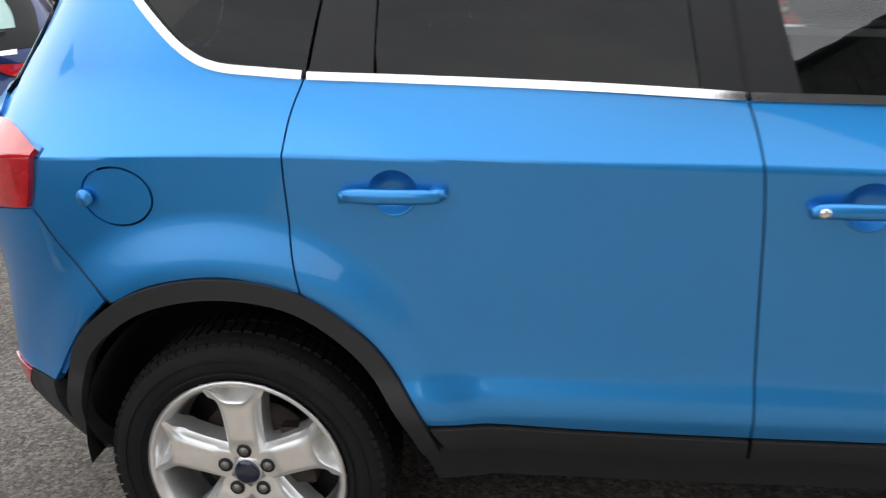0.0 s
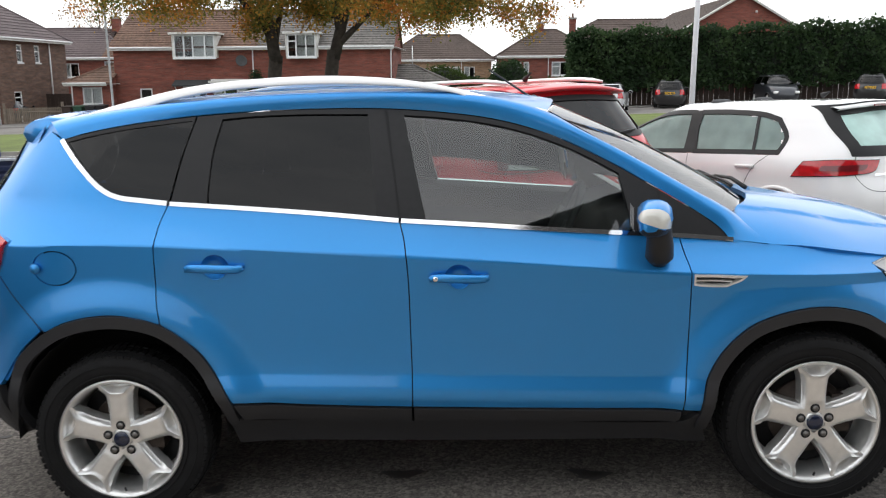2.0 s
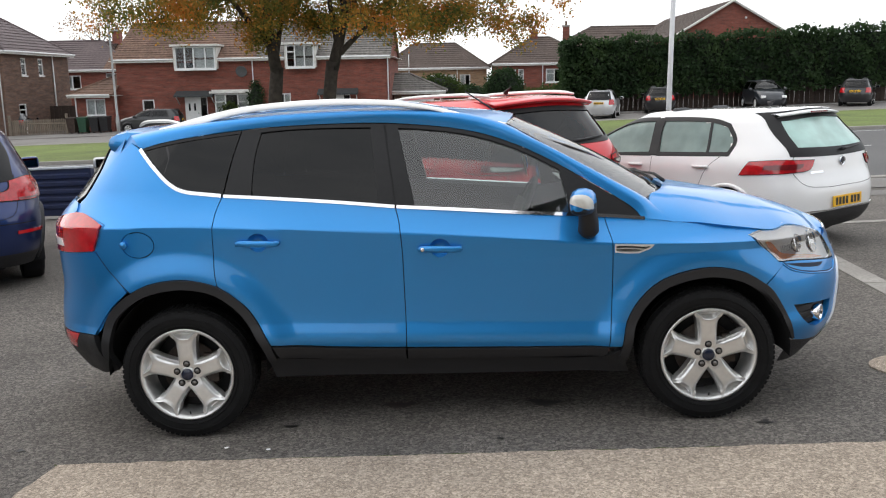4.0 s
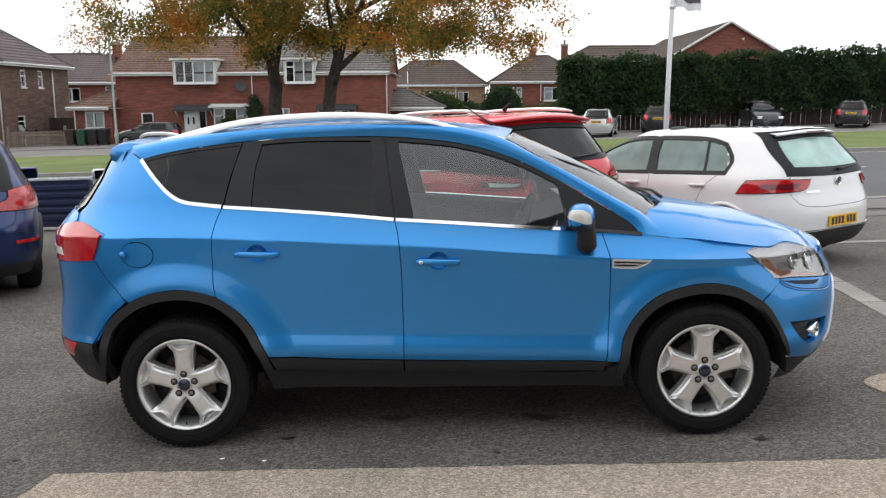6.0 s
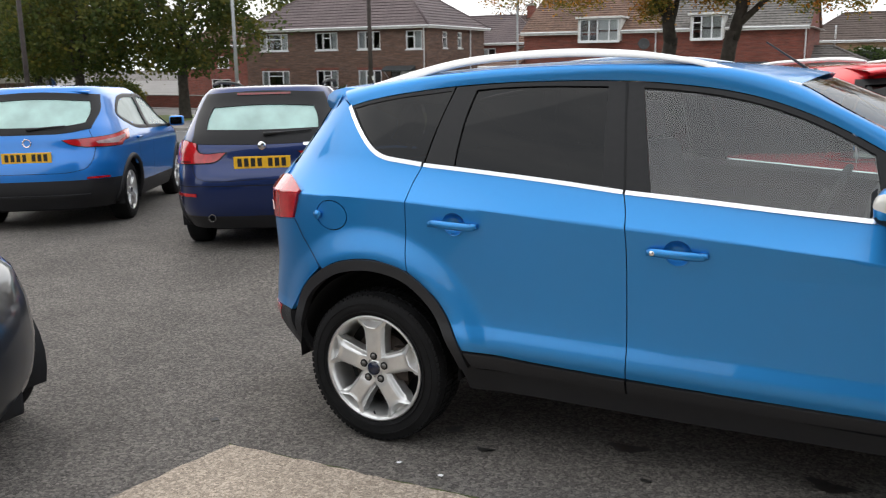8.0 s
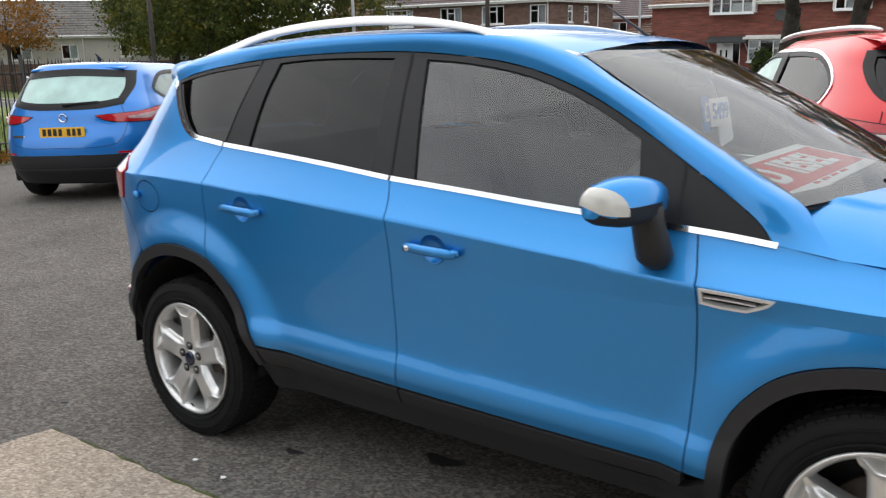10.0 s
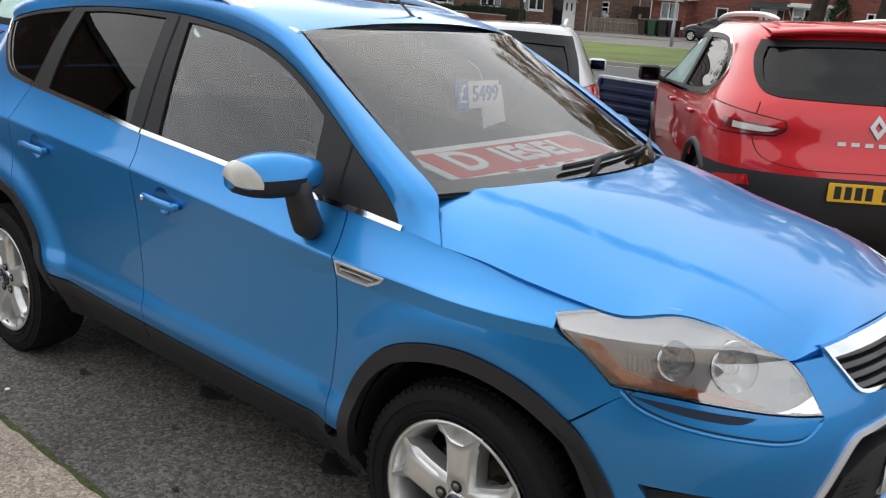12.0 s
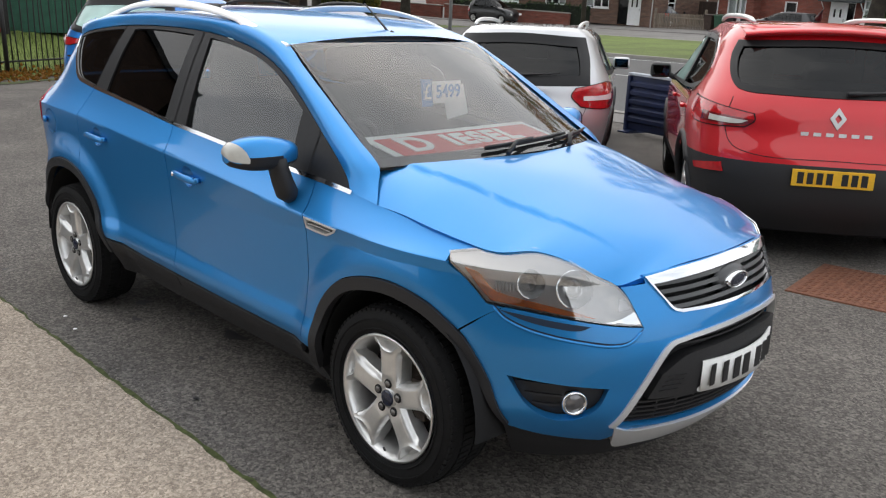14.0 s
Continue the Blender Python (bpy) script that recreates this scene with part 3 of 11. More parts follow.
# pillars, cant rails and roof edge as one strip between window top and roof
lower = np.array(spline(TOP, 5))
P_low = side_map(lower[:, 0], lower[:, 1])
UPPER = [(1.183, -0.800, 1.030), (1.115, -0.735, 1.095), (1.072, -0.694, 1.141), (0.93, -0.676, 1.225), (0.79, -0.658, 1.307), (0.65, -0.640, 1.388), (0.50, -0.617, 1.472), (0.36, -0.592, 1.553), (0.20, -0.582, 1.606), (0.05, -0.580, 1.633), (-0.15, -0.580, 1.646), (-0.38, -0.580, 1.653), (-0.6, -0.578, 1.655), (-0.80, -0.576, 1.652), (-1.0, -0.572, 1.642), (-1.15, -0.568, 1.633), (-1.30, -0.562, 1.620), (-1.48, -0.552, 1.602), (-1.650, -0.535, 1.578)]
P_up = np.array(spline(UPPER, 5))
n_l = len(P_low)
rows_n = 7
strip = np.zeros((n_l, rows_n, 3))
for k in range(rows_n):
    u = k / (rows_n - 1)
    strip[:, k] = P_low + (P_up - P_low) * u
    strip[:, k] += np.array((0.004, -0.030, 0.022)) * math.sin(math.pi * u) * step_to(0.0, 0.12, np.linspace(0, 1, n_l))[:, None]
vs = strip.reshape(-1, 3)
fs = [(i * rows_n + k, (i + 1) * rows_n + k, (i + 1) * rows_n + k + 1, i * rows_n + k + 1) for i in range(n_l - 1) for k in range(rows_n - 1)]
part("roof_side", vs, [tuple(reversed(q)) for q in fs], M_BLUE, SUV)
part("roof_side", vs * np.array((1, -1, 1)), fs, M_BLUE, SUV)
# roof skin between the two strips
roof_rows, roof_cols = [], 17
vs, fs = [], []
ridge = [p for p in P_up if p[0] <= 0.362]
for p in ridge:
    zc = roof_z(np.array([p[0]]), np.array([0.0]))[0]
    for j in range(roof_cols):
        t = -1 + 2 * j / (roof_cols - 1)
        bow = 0.075 * (1 - t * t) * step_to(0.05, 0.362, p[0])
        vs.append((p[0] + bow, p[1] * -t, p[2] + (max(zc, p[2] + 0.008) - p[2]) * (1 - abs(t) ** 2.2)))
for i in range(len(ridge) - 1):
    for j in range(roof_cols - 1):
        fs.append((i * roof_cols + j, i * roof_cols + j + 1, (i + 1) * roof_cols + j + 1, (i + 1) * roof_cols + j))
part("roof", vs, fs, M_BLUE, SUV)
part("headlining", [(x, y * 0.97, z - 0.035) for x, y, z in vs], [tuple(reversed(q)) for q in fs], M_LINING, SUV)
# windscreen
suv_panel("windscreen", [(-1 + 2 * k / 20, 0) for k in range(20)] + [(1, k / 8) for k in range(8)] + [(1 - 2 * k / 20, 1) for k in range(20)] + [(-1, 1 - k / 8) for k in range(8)], screen_map, M_SCREEN, step=0.1, depth=0, gap=0.004, both=False).visible_shadow = False
suv_panel("screen_border", [(-1, 0), (1, 0), (1, 1), (-1, 1)], screen_map, M_GLOSSBLACK, holes=[[(-0.955, 0.075), (0.955, 0.075), (0.965, 0.988), (-0.965, 0.988)]], step=0.1, lift=-0.005, depth=0, gap=0.0, both=False)

# side windows: privacy glass behind, clear in front, black pillars between
QUARTER = outline([(-1.100, 1.262), (-1.20, 1.277), (-1.288, 1.289), (-1.335, 1.304), (-1.380, 1.334), (-1.455, 1.408), (-1.532, 1.500)], [(-1.532, 1.500), (-1.436, 1.520), (-1.287, 1.543), (-1.126, 1.559), (-1.015, 1.569)], [(-1.015, 1.569), (-1.058, 1.43), (-1.100, 1.262)])
suv_panel("quarter_window", QUARTER, side_map, M_PRIVACY, lift=-0.006, depth=0.004, step=0.08)
suv_panel("rear_door_window", outline([(-0.950, 1.249), (-0.848, 1.241), (-0.525, 1.210), (-0.300, 1.184)], [(-0.300, 1.184), (-0.322, 1.40), (-0.338, 1.564)], [(-0.338, 1.564), (-0.595, 1.572), (-0.806, 1.570), (-0.918, 1.562)], [(-0.918, 1.562), (-0.945, 1.45), (-0.955, 1.35), (-0.950, 1.249)]), side_map, M_PRIVACY, lift=-0.010, depth=0.004, step=0.08)
for pane in suv_panel("front_door_window", outline([(-0.125, 1.167), (0.089, 1.148), (0.352, 1.123), (0.617, 1.100), (0.672, 1.094)], [(0.672, 1.094), (0.650, 1.20), (0.628, 1.312)], [(0.628, 1.312), (0.509, 1.378), (0.391, 1.434), (0.244, 1.487), (0.096, 1.523), (-0.081, 1.549), (-0.205, 1.560)], [(-0.205, 1.560), (-0.165, 1.36), (-0.125, 1.167)]), side_map, M_GLASS, lift=-0.010, depth=0.004, step=0.08):
    pane.visible_shadow = False
# black frame round the door windows, with openings
FRAME = outline([(-1.097, 1.252), (-0.848, 1.232), (-0.525, 1.201), (-0.218, 1.166), (0.089, 1.139), (0.352, 1.114), (0.617, 1.091), (0.885, 1.071), (1.028, 1.054)], [(1.028, 1.054), (0.993, 1.096), (0.922, 1.150), (0.778, 1.241), (0.633, 1.329), (0.517, 1.393), (0.399, 1.449), (0.25, 1.503), (0.10, 1.539), (-0.081, 1.565), (-0.232, 1.580), (-0.383, 1.588), (-0.595, 1.591), (-0.806, 1.589), (-1.010, 1.580)], [(-1.010, 1.580), (-1.055, 1.436), (-1.097, 1.252)])
HOLE_R = outline([(-0.955, 1.246), (-0.848, 1.238), (-0.525, 1.207), (-0.305, 1.182)], [(-0.305, 1.182), (-0.327, 1.40), (-0.342, 1.566)], [(-0.342, 1.566), (-0.595, 1.574), (-0.806, 1.572), (-0.912, 1.565)], [(-0.912, 1.565), (-0.940, 1.45), (-0.950, 1.35), (-0.955, 1.246)], n=3)
HOLE_F = outline([(-0.120, 1.164), (0.089, 1.145), (0.352, 1.120), (0.617, 1.097), (0.668, 1.091)], [(0.668, 1.091), (0.646, 1.20), (0.624, 1.310)], [(0.624, 1.310), (0.509, 1.375), (0.391, 1.431), (0.244, 1.484), (0.096, 1.520), (-0.081, 1.546), (-0.200, 1.557)], [(-0.200, 1.557), (-0.160, 1.36), (-0.120, 1.164)], n=3)
suv_panel("window_frame", FRAME, side_map, M_PILLAR, holes=[HOLE_R, HOLE_F], lift=-0.002, depth=0.03, gap=0.001)
suv_panel("quarter_frame", outline(GLASS_Q, [(-1.552, 1.506), (-1.436, 1.531), (-1.287, 1.554), (-1.126, 1.571), (-1.016, 1.580)], [(-1.016, 1.580), (-1.061, 1.436), (-1.103, 1.251)]), side_map, M_PILLAR, holes=[inset(QUARTER, 0.004)], lift=-0.002, depth=0.02, gap=0.001)
# shut line between the two doors' frames
suv_panel("frame_gap", outline([(-0.223, 1.166), (-0.2345, 1.272), (-0.258, 1.445), (-0.276, 1.578)], [(-0.276, 1.578), (-0.268, 1.578), (-0.250, 1.445), (-0.2265, 1.272), (-0.215, 1.166)]), side_map, M_SHELL, lift=0.0, depth=0, gap=0)
suv_panel("frame_gap", outline([(0.775, 1.078), (0.770, 1.16), (0.764, 1.248)], [(0.764, 1.248), (0.770, 1.246), (0.776, 1.16), (0.781, 1.078)]), side_map, M_SHELL, lift=0.0, depth=0, gap=0)


def trim_strip(name, pts, width, mat, mapping=side_map, lift=0.006, depth=0.012, both=True, label=""):
    c = np.array(spline(pts, 8))
    d = np.gradient(c, axis=0)
    nrm = np.stack([-d[:, 1], d[:, 0]], 1)
    nrm /= np.linalg.norm(nrm, axis=1)[:, None]
    up, dn = c + nrm * width / 2, c - nrm * width / 2
    return suv_panel(name, [tuple(p) for p in dn] + [tuple(p) for p in up[::-1]], mapping, mat, lift=lift, depth=depth, gap=0, both=both, label=label)


trim_strip("chrome_strip", [(1.040, 1.050), (0.885, 1.069), (0.617, 1.092), (0.352, 1.115), (0.089, 1.140), (-0.214, 1.166)], 0.016, M_CHROME, label="thin polished chrome strip")
trim_strip("chrome_strip", [(-0.224, 1.167), (-0.525, 1.202), (-0.848, 1.233), (-1.096, 1.254)], 0.016, M_CHROME)
trim_strip("chrome_strip", [(-1.107, 1.256), (-1.20, 1.268), (-1.288, 1.281), (-1.335, 1.297), (-1.386, 1.330), (-1.465, 1.407), (-1.550, 1.504)], 0.018, M_CHROME)

# ---- handles ----
for hx, hz, keyed in ((-0.918, 1.018, False), (-0.002, 0.954, True)):
    for s in (-1, 1):
        def on(x, z, out=0.0):
            p = side_map(np.array([x]), np.array([z]))[0]
            return Vector((p[0], s * (abs(p[1]) + out), p[2]))
        # dished recess in the door skin
        vs, fs = [], []
        for i in range(7):
            r = i / 6
            for k in range(24):
                a = 2 * math.pi * k / 24
                x, z = hx + 0.0525 * r * math.cos(a), hz + 0.004 + 0.0475 * r * math.sin(a)
                q = on(x, z, -0.034 * (1 - r**2.5))
                vs.append(q)
        for i in range(6):
            for k in range(24):
                l = (k + 1) % 24
                q = (i * 24 + k, i * 24 + l, (i + 1) * 24 + l, (i + 1) * 24 + k)
                fs.append(q if s > 0 else q[::-1])
        part("handle_recess", vs, fs, M_BLUE, SUV)
        n_len, n_ring = 15, 10
        vs, fs = [], []
        for i in range(n_len):
            t = -1 + 2 * i / (n_len - 1)
            x = hx + 0.114 * t
            fat = (1 - abs(t) ** 6) ** 0.5
            gap = 0.026 - 0.010 * t * t
            for k in range(n_ring):
                a = 2 * math.pi * k / n_ring
                vs.append(on(x, hz - 0.006 * (x - hx) / 0.114, gap + 0.010 * math.cos(a) * max(fat, 0.15)) + Vector((0, 0, 0.0165 * math.sin(a) * max(fat, 0.2))))
        for i in range(n_len - 1):
            for k in range(n_ring):
                l = (k + 1) % n_ring
                q = (i * n_ring + k, i * n_ring + l, (i + 1) * n_ring + l, (i + 1) * n_ring + k)
                fs.append(q if s > 0 else q[::-1])
        fs.append(tuple(range(n_ring)))
        fs.append(tuple((n_len - 1) * n_ring + k for k in range(n_ring))[::-1])
        for e in (-0.095, 0.095):
            w = joined(box(hx + e, 0, hz, 0.03, 0.03, 0.02))
            c = on(hx + e, hz, 0.01)
            o = len(vs)
            vs += [Vector(p) + Vector((0, c.y, 0)) for p in w[0]]
            fs += [tuple(i + o for i in q) for q in w[1]]
        handle = part("door_handle", vs, fs, M_BLUE, SUV)
        if keyed and s < 0:
            v, f = lathe([(0.0, -0.0035), (0.009, -0.003), (0.0105, 0.0), (0.0105, 0.004)], 20)
            part("lock", [Vector(p) + on(hx - 0.088, hz + 0.002, 0.030) for p in v], f, M_CHROME, handle, "round chrome lock")
        # added bead that shapes the light crescent at the recess's lower edge
        v, f = tube([on(hx + 0.048 * math.cos(a), hz + 0.004 + 0.050 * math.sin(a), 0.001) for a in np.linspace(-2.75, -0.40, 14)], 0.0034, 6)
        part("handle_rim", v, f, M_BLUE, SUV)

# ---- wing vent ----
suv_panel("vent_back", VENT, side_map, M_SHELL, lift=-0.022, depth=0, gap=-0.004)
V_IN = inset(VENT, 0.0075)
suv_panel("vent_frame", VENT, side_map, M_SATIN, holes=[V_IN], lift=0.004, depth=0.03, gap=0.0, label="satin silver vent surround")
trim_strip("vent_slat", [(0.882, 0.930), (0.95, 0.927), (1.035, 0.920)], 0.0055, M_SATIN, lift=-0.004, depth=0.02)
trim_strip("vent_slat", [(0.882, 0.913), (0.95, 0.911), (1.015, 0.906)], 0.0045, M_SATIN, lift=-0.004, depth=0.02)

# ---- nose ----
HEAD = outline([(24.0, 0.944), (28.5, 0.955), (33.8, 0.964), (43.2, 0.976)], [(43.2, 0.976), (48.8, 0.957), (53.9, 0.919), (58.6, 0.880), (60.5, 0.845)], [(60.5, 0.845), (63.1, 0.753)], [(63.1, 0.753), (58.9, 0.757), (54.8, 0.764), (48.7, 0.777), (41.4, 0.790), (33.5, 0.796)], [(33.5, 0.796), (29.7, 0.857), (26.0, 0.910), (24.0, 0.944)])
GRILLE = outline([(64.2, 0.905), (70, 0.915), (78, 0.922), (90, 0.926), (102, 0.922), (110, 0.915), (115.8, 0.905)], [(115.8, 0.905), (112.5, 0.84), (110.5, 0.798), (108.5, 0.785)], [(108.5, 0.785), (100, 0.782), (90, 0.780), (80, 0.782), (71.5, 0.785)], [(71.5, 0.785), (69.5, 0.798), (67.5, 0.84), (64.2, 0.905)])
LOWER = outline([(59.7, 0.400), (63.2, 0.52), (66.7, 0.635), (69.0, 0.680)], [(69.0, 0.680), (72, 0.695), (78, 0.706), (90, 0.712), (102, 0.706), (108, 0.695), (111, 0.680)], [(111, 0.680), (113.3, 0.635), (116.8, 0.52), (120.3, 0.400)], [(120.3, 0.400), (112, 0.386), (100, 0.382), (90, 0.381), (80, 0.382), (68, 0.386), (59.7, 0.400)])
FOG = outline([(38.5, 0.562), (47, 0.552), (57.4, 0.543)], [(57.4, 0.543), (55.9, 0.480), (52.0, 0.428), (48.5, 0.420)], [(48.5, 0.420), (45.8, 0.432), (41.9, 0.481), (38.5, 0.562)])
FOG_FAR = [(180 - a, z) for a, z in FOG][::-1]


def nose_full(a, z):
    near = nose_map(np.where(a > 90, 180 - a, a), z)
    return near * np.stack([np.ones_like(a), np.where(a > 90, -1.0, 1.0), np.ones_like(a)], -1)


half = [(37.2, 0.790), (33.2, 0.750), (28.4, 0.690), (30.6, 0.650), (35.6, 0.509), (39.2, 0.372), (45.3, 0.350), (52, 0.335), (58.2, 0.322), (61, 0.350), (63.0, 0.375), (68, 0.380), (80, 0.375), (90, 0.374)]
topl = [(64.5, 0.884), (62.0, 0.880), (59.2, 0.876), (60.6, 0.845), (63.3, 0.748), (58.9, 0.753), (54.8, 0.760), (48.7, 0.773), (41.4, 0.786)]
near_side = outline([(90, 0.93), (80, 0.928), (70, 0.921), (64.0, 0.912)], [(64.0, 0.912), (64.5, 0.884)], topl[:3], [topl[2], topl[3], topl[4]], topl[4:], [topl[-1], half[0]], half[:3], half[2:6], half[5:9], half[8:11], half[10:])
full = near_side + [(180 - a, z) for a, z in near_side[::-1] if a < 89.9]
suv_panel("front_bumper", full, nose_full, M_BLUE, holes=[GRILLE, LOWER, FOG, FOG_FAR], step=2.0, step2=0.03, depth=0.03, gap=0, both=False)
# headlights: pale bowl, lens, amber strip, two round reflectors
for s in (-1, 1):
    lamp = new("headlight")
    lamp.parent = SUV
    tagged(lamp, label="large clear headlight with amber strip")
    def place(mesh):
        return mesh if s < 0 else mirror_y(*mesh)
    eyes = ((42.4, 0.876, 0.046), (50.6, 0.868, 0.060))
    rings = []
    for ang, z, r in eyes:
        ends = nose_map(np.array([ang - 1.0, ang + 1.0]), np.array([z, z]))
        deg = 2 * r / float(np.linalg.norm(ends[1] - ends[0]))
        rings.append([(ang + deg * math.cos(q), z + r * math.sin(q)) for q in np.linspace(0, 2 * math.pi, 24, endpoint=False)])
    def recess(p):
        k = 0.010
        return (p[0] - 0.80 * k, p[1] + 0.50 * k, p[2] - 0.12 * k)
    vs, fs, _ = chart_mesh(inset_polar(HEAD, 0.003), nose_map, holes=rings, step=2.0, step2=0.03, lift=0.0, depth=0)
    used = {}
    for q in fs:
        for i in range(len(q)):
            e = tuple(sorted((int(q[i]), int(q[i - 1]))))
            used[e] = used.get(e, 0) + 1
    bowl = [recess(p) for p in vs]
    mids = [nose_map(np.array([ang]), np.array([z]))[0] for ang, z, r in eyes]
    fs = list(fs)
    for (i, j), count in used.items():
        if count == 1 and min(np.linalg.norm(vs[i] - c) for c in mids) > 0.066:
            o = len(bowl)
            bowl += [bowl[i], bowl[j], tuple(vs[j]), tuple(vs[i])]
            fs.append((o, o + 1, o + 2, o + 3))
    m = place((np.array(bowl), fs, np.zeros((len(bowl), 3))))
    part("lamp_housing", m[0], m[1], M_BOWL, lamp)
    m = place(chart_mesh(inset_polar(HEAD, 0.0015), nose_map, step=2.0, step2=0.03, lift=0.003, depth=0.010))
    part("lens", m[0], m[1], M_LENS, lamp, normals=m[2]).visible_shadow = False
    rim = chart_mesh(HEAD, nose_map, holes=[inset_polar(HEAD, 0.0055)], step=2.0, step2=0.03, lift=-0.001, depth=0.003)
    m = place(rim)
    part("lamp_rim", m[0], m[1], M_GLOSSBLACK, lamp, normals=m[2])
    AMB = outline([(28.6, 0.905), (31.5, 0.892), (34.5, 0.845), (38, 0.828)], [(38, 0.828), (44, 0.815), (50, 0.798), (54.6, 0.778)], [(54.6, 0.778), (48.7, 0.785), (41.4, 0.799), (34.4, 0.806)], [(34.4, 0.806), (30.8, 0.862), (28.6, 0.905)])
    m = place(chart_mesh(AMB, nose_map, step=2.0, step2=0.02, lift=-0.003, depth=0.008))
    part("indicator", m[0], m[1], M_AMBER, lamp, "amber strip", normals=m[2])
    for k in range(7):
        a0 = 35.2 + 0.7 * k
        m = place(chart_mesh([(a0, 0.835 + 0.002 * k), (a0 + 0.35, 0.835 + 0.002 * k), (a0 + 0.1, 0.875), (a0 - 0.25, 0.875)], nose_map, step=2.0, step2=0.05, lift=-0.005, depth=0.006))
        part("lamp_rib", m[0], m[1], M_LAMPCHROME, lamp, normals=m[2])
    for ang, z, r in eyes:
        c = Vector(recess(nose_map(np.array([ang]), np.array([z]))[0]))
        c.y *= -s
        v, f = lathe([(0.0, -0.016), (r * 0.28, -0.018), (r * 0.34, -0.014), (r * 0.45, -0.034), (r * 0.8, -0.022), (r, 0.000), (r * 1.05, 0.002), (r * 1.08, -0.004)], 32, axis="z")
        mat = Matrix.Translation(c + Vector((0.002, s * 0.001, 0))) @ (Vector((0.84, s * 0.48, 0.24)).to_track_quat("Z", "Y").to_matrix().to_4x4())
        part("reflector", [mat @ Vector(p) for p in v], f, M_LAMPCHROME, lamp, "round chrome reflector")
    m = place(chart_mesh(outline([(56.0, 0.766), (58.6, 0.776), (61.6, 0.800)], [(61.6, 0.800), (62.6, 0.760)], [(62.6, 0.760), (59.0, 0.763), (56.0, 0.766)]), nose_map, step=2.0, step2=0.02, lift=0.003, depth=0.006))
    part("lamp_corner", m[0], m[1], M_CHROME, lamp, "bright chrome lower corner", normals=m[2])
    m = place(chart_mesh([(58.6, 0.800), (61.2, 0.806), (60.2, 0.838), (58.9, 0.842)], nose_map, step=2.0, step2=0.02, lift=-0.004, depth=0.006))
    part("side_reflector", m[0], m[1], M_LAMPCHROME, lamp, normals=m[2])
# flat dark patches under the lamps: the bumper recess's shade painted on its skin
for s in (-1, 1):
    SLOT_SHADE = outline([(36.0, 0.781), (42, 0.772), (48, 0.761), (53.5, 0.752)], [(53.5, 0.752), (51.5, 0.738), (47, 0.741), (41, 0.757), (36.0, 0.781)])
    m = chart_mesh(SLOT_SHADE, nose_map, step=2.0, step2=0.02, lift=0.0012, depth=0)
    m = m if s < 0 else mirror_y(*m)
    part("bumper_slot", m[0], m[1], M_GAP_SHADE, SUV, normals=m[2])
    # raised bead for the bright line along the shelf's lip below the lamp
    lip_pts = spline([(35.0, 0.786), (37.0, 0.757), (41.0, 0.730), (46.0, 0.712), (52.0, 0.698), (57.5, 0.690), (60.5, 0.700), (63.0, 0.738)], 6)
    P = nose_map(np.array([p[0] for p in lip_pts]), np.array([p[1] for p in lip_pts]))
    v, f = tube([Vector((p[0], p[1] * -s, p[2])) for p in P], [0.002] + [0.0055] * (len(P) - 2) + [0.002], 8)
    part("shelf_lip", v, f, M_BLUE, SUV)
    # dark line over the bead paints the shade in the shelf's fold
    c = np.array(lip_pts)
    m = chart_mesh([tuple(p) for p in c + np.array((0.15, 0.0045))] + [tuple(p) for p in (c + np.array((0.25, 0.010)))[::-1]], nose_map, step=2.0, step2=0.02, lift=0.0012, depth=0)
    m = m if s < 0 else mirror_y(*m)
    part("shelf_gap", m[0], m[1], M_GAP_SHADE, SUV, normals=m[2])
# grille
m = chart_mesh(inset_polar(GRILLE, -0.002), nose_full, step=3.0, step2=0.04, lift=-0.045, depth=0)
part("grille_back", m[0], m[1], M_SHELL, SUV, normals=m[2])
grille = new("grille")
grille.parent = SUV
tagged(grille, label="dark grey slatted grille in a chrome surround")
GR_HOLE = outline([(66.0, 0.880), (72, 0.887), (80, 0.893), (90, 0.896), (100, 0.893), (108, 0.887), (114.0, 0.880)], [(114.0, 0.880), (111.6, 0.83), (110.0, 0.802), (108.5, 0.795)], [(108.5, 0.795), (100, 0.792), (90, 0.790), (80, 0.792), (71.5, 0.795)], [(71.5, 0.795), (70.0, 0.802), (68.4, 0.83), (66.0, 0.880)])
m = chart_mesh(GRILLE, nose_full, holes=[GR_HOLE], step=2.0, step2=0.03, lift=0.008, depth=0.03)
part("surround", m[0], m[1], M_CHROME, grille, "polished chrome surround", normals=m[2])
M_SLAT = material("dark_grey_slat", (0.06, 0.062, 0.065), rough=0.4, coat=0.2)
for k, z in enumerate((0.878, 0.853, 0.828, 0.803)):
    a0 = 66.6 + k * 1.0
    c = [(a0 + (180 - 2 * a0) * i / 20, z + 0.008 * math.sin(math.pi * i / 20)) for i in range(21)]
    m = chart_mesh([(a, q - 0.0065) for a, q in c] + [(a, q + 0.0065) for a, q in c[::-1]], nose_full, step=3.0, step2=0.05, lift=-0.006, depth=0.03)
    part("slat", m[0], m[1], M_SLAT, grille, normals=m[2])
v, f = lathe([(0.0, 0.012), (0.6, 0.012), (0.84, 0.010), (0.85, 0.016), (0.95, 0.014), (1.0, 0.004), (1.0, -0.02)], 40, axis="x")
bx = nose_x(0.842)
badge = part("badge", [(bx + p[0], p[1] * 0.074, 0.842 + p[2] * 0.030) for p in v], f, M_CHROME, grille, "oval badge")
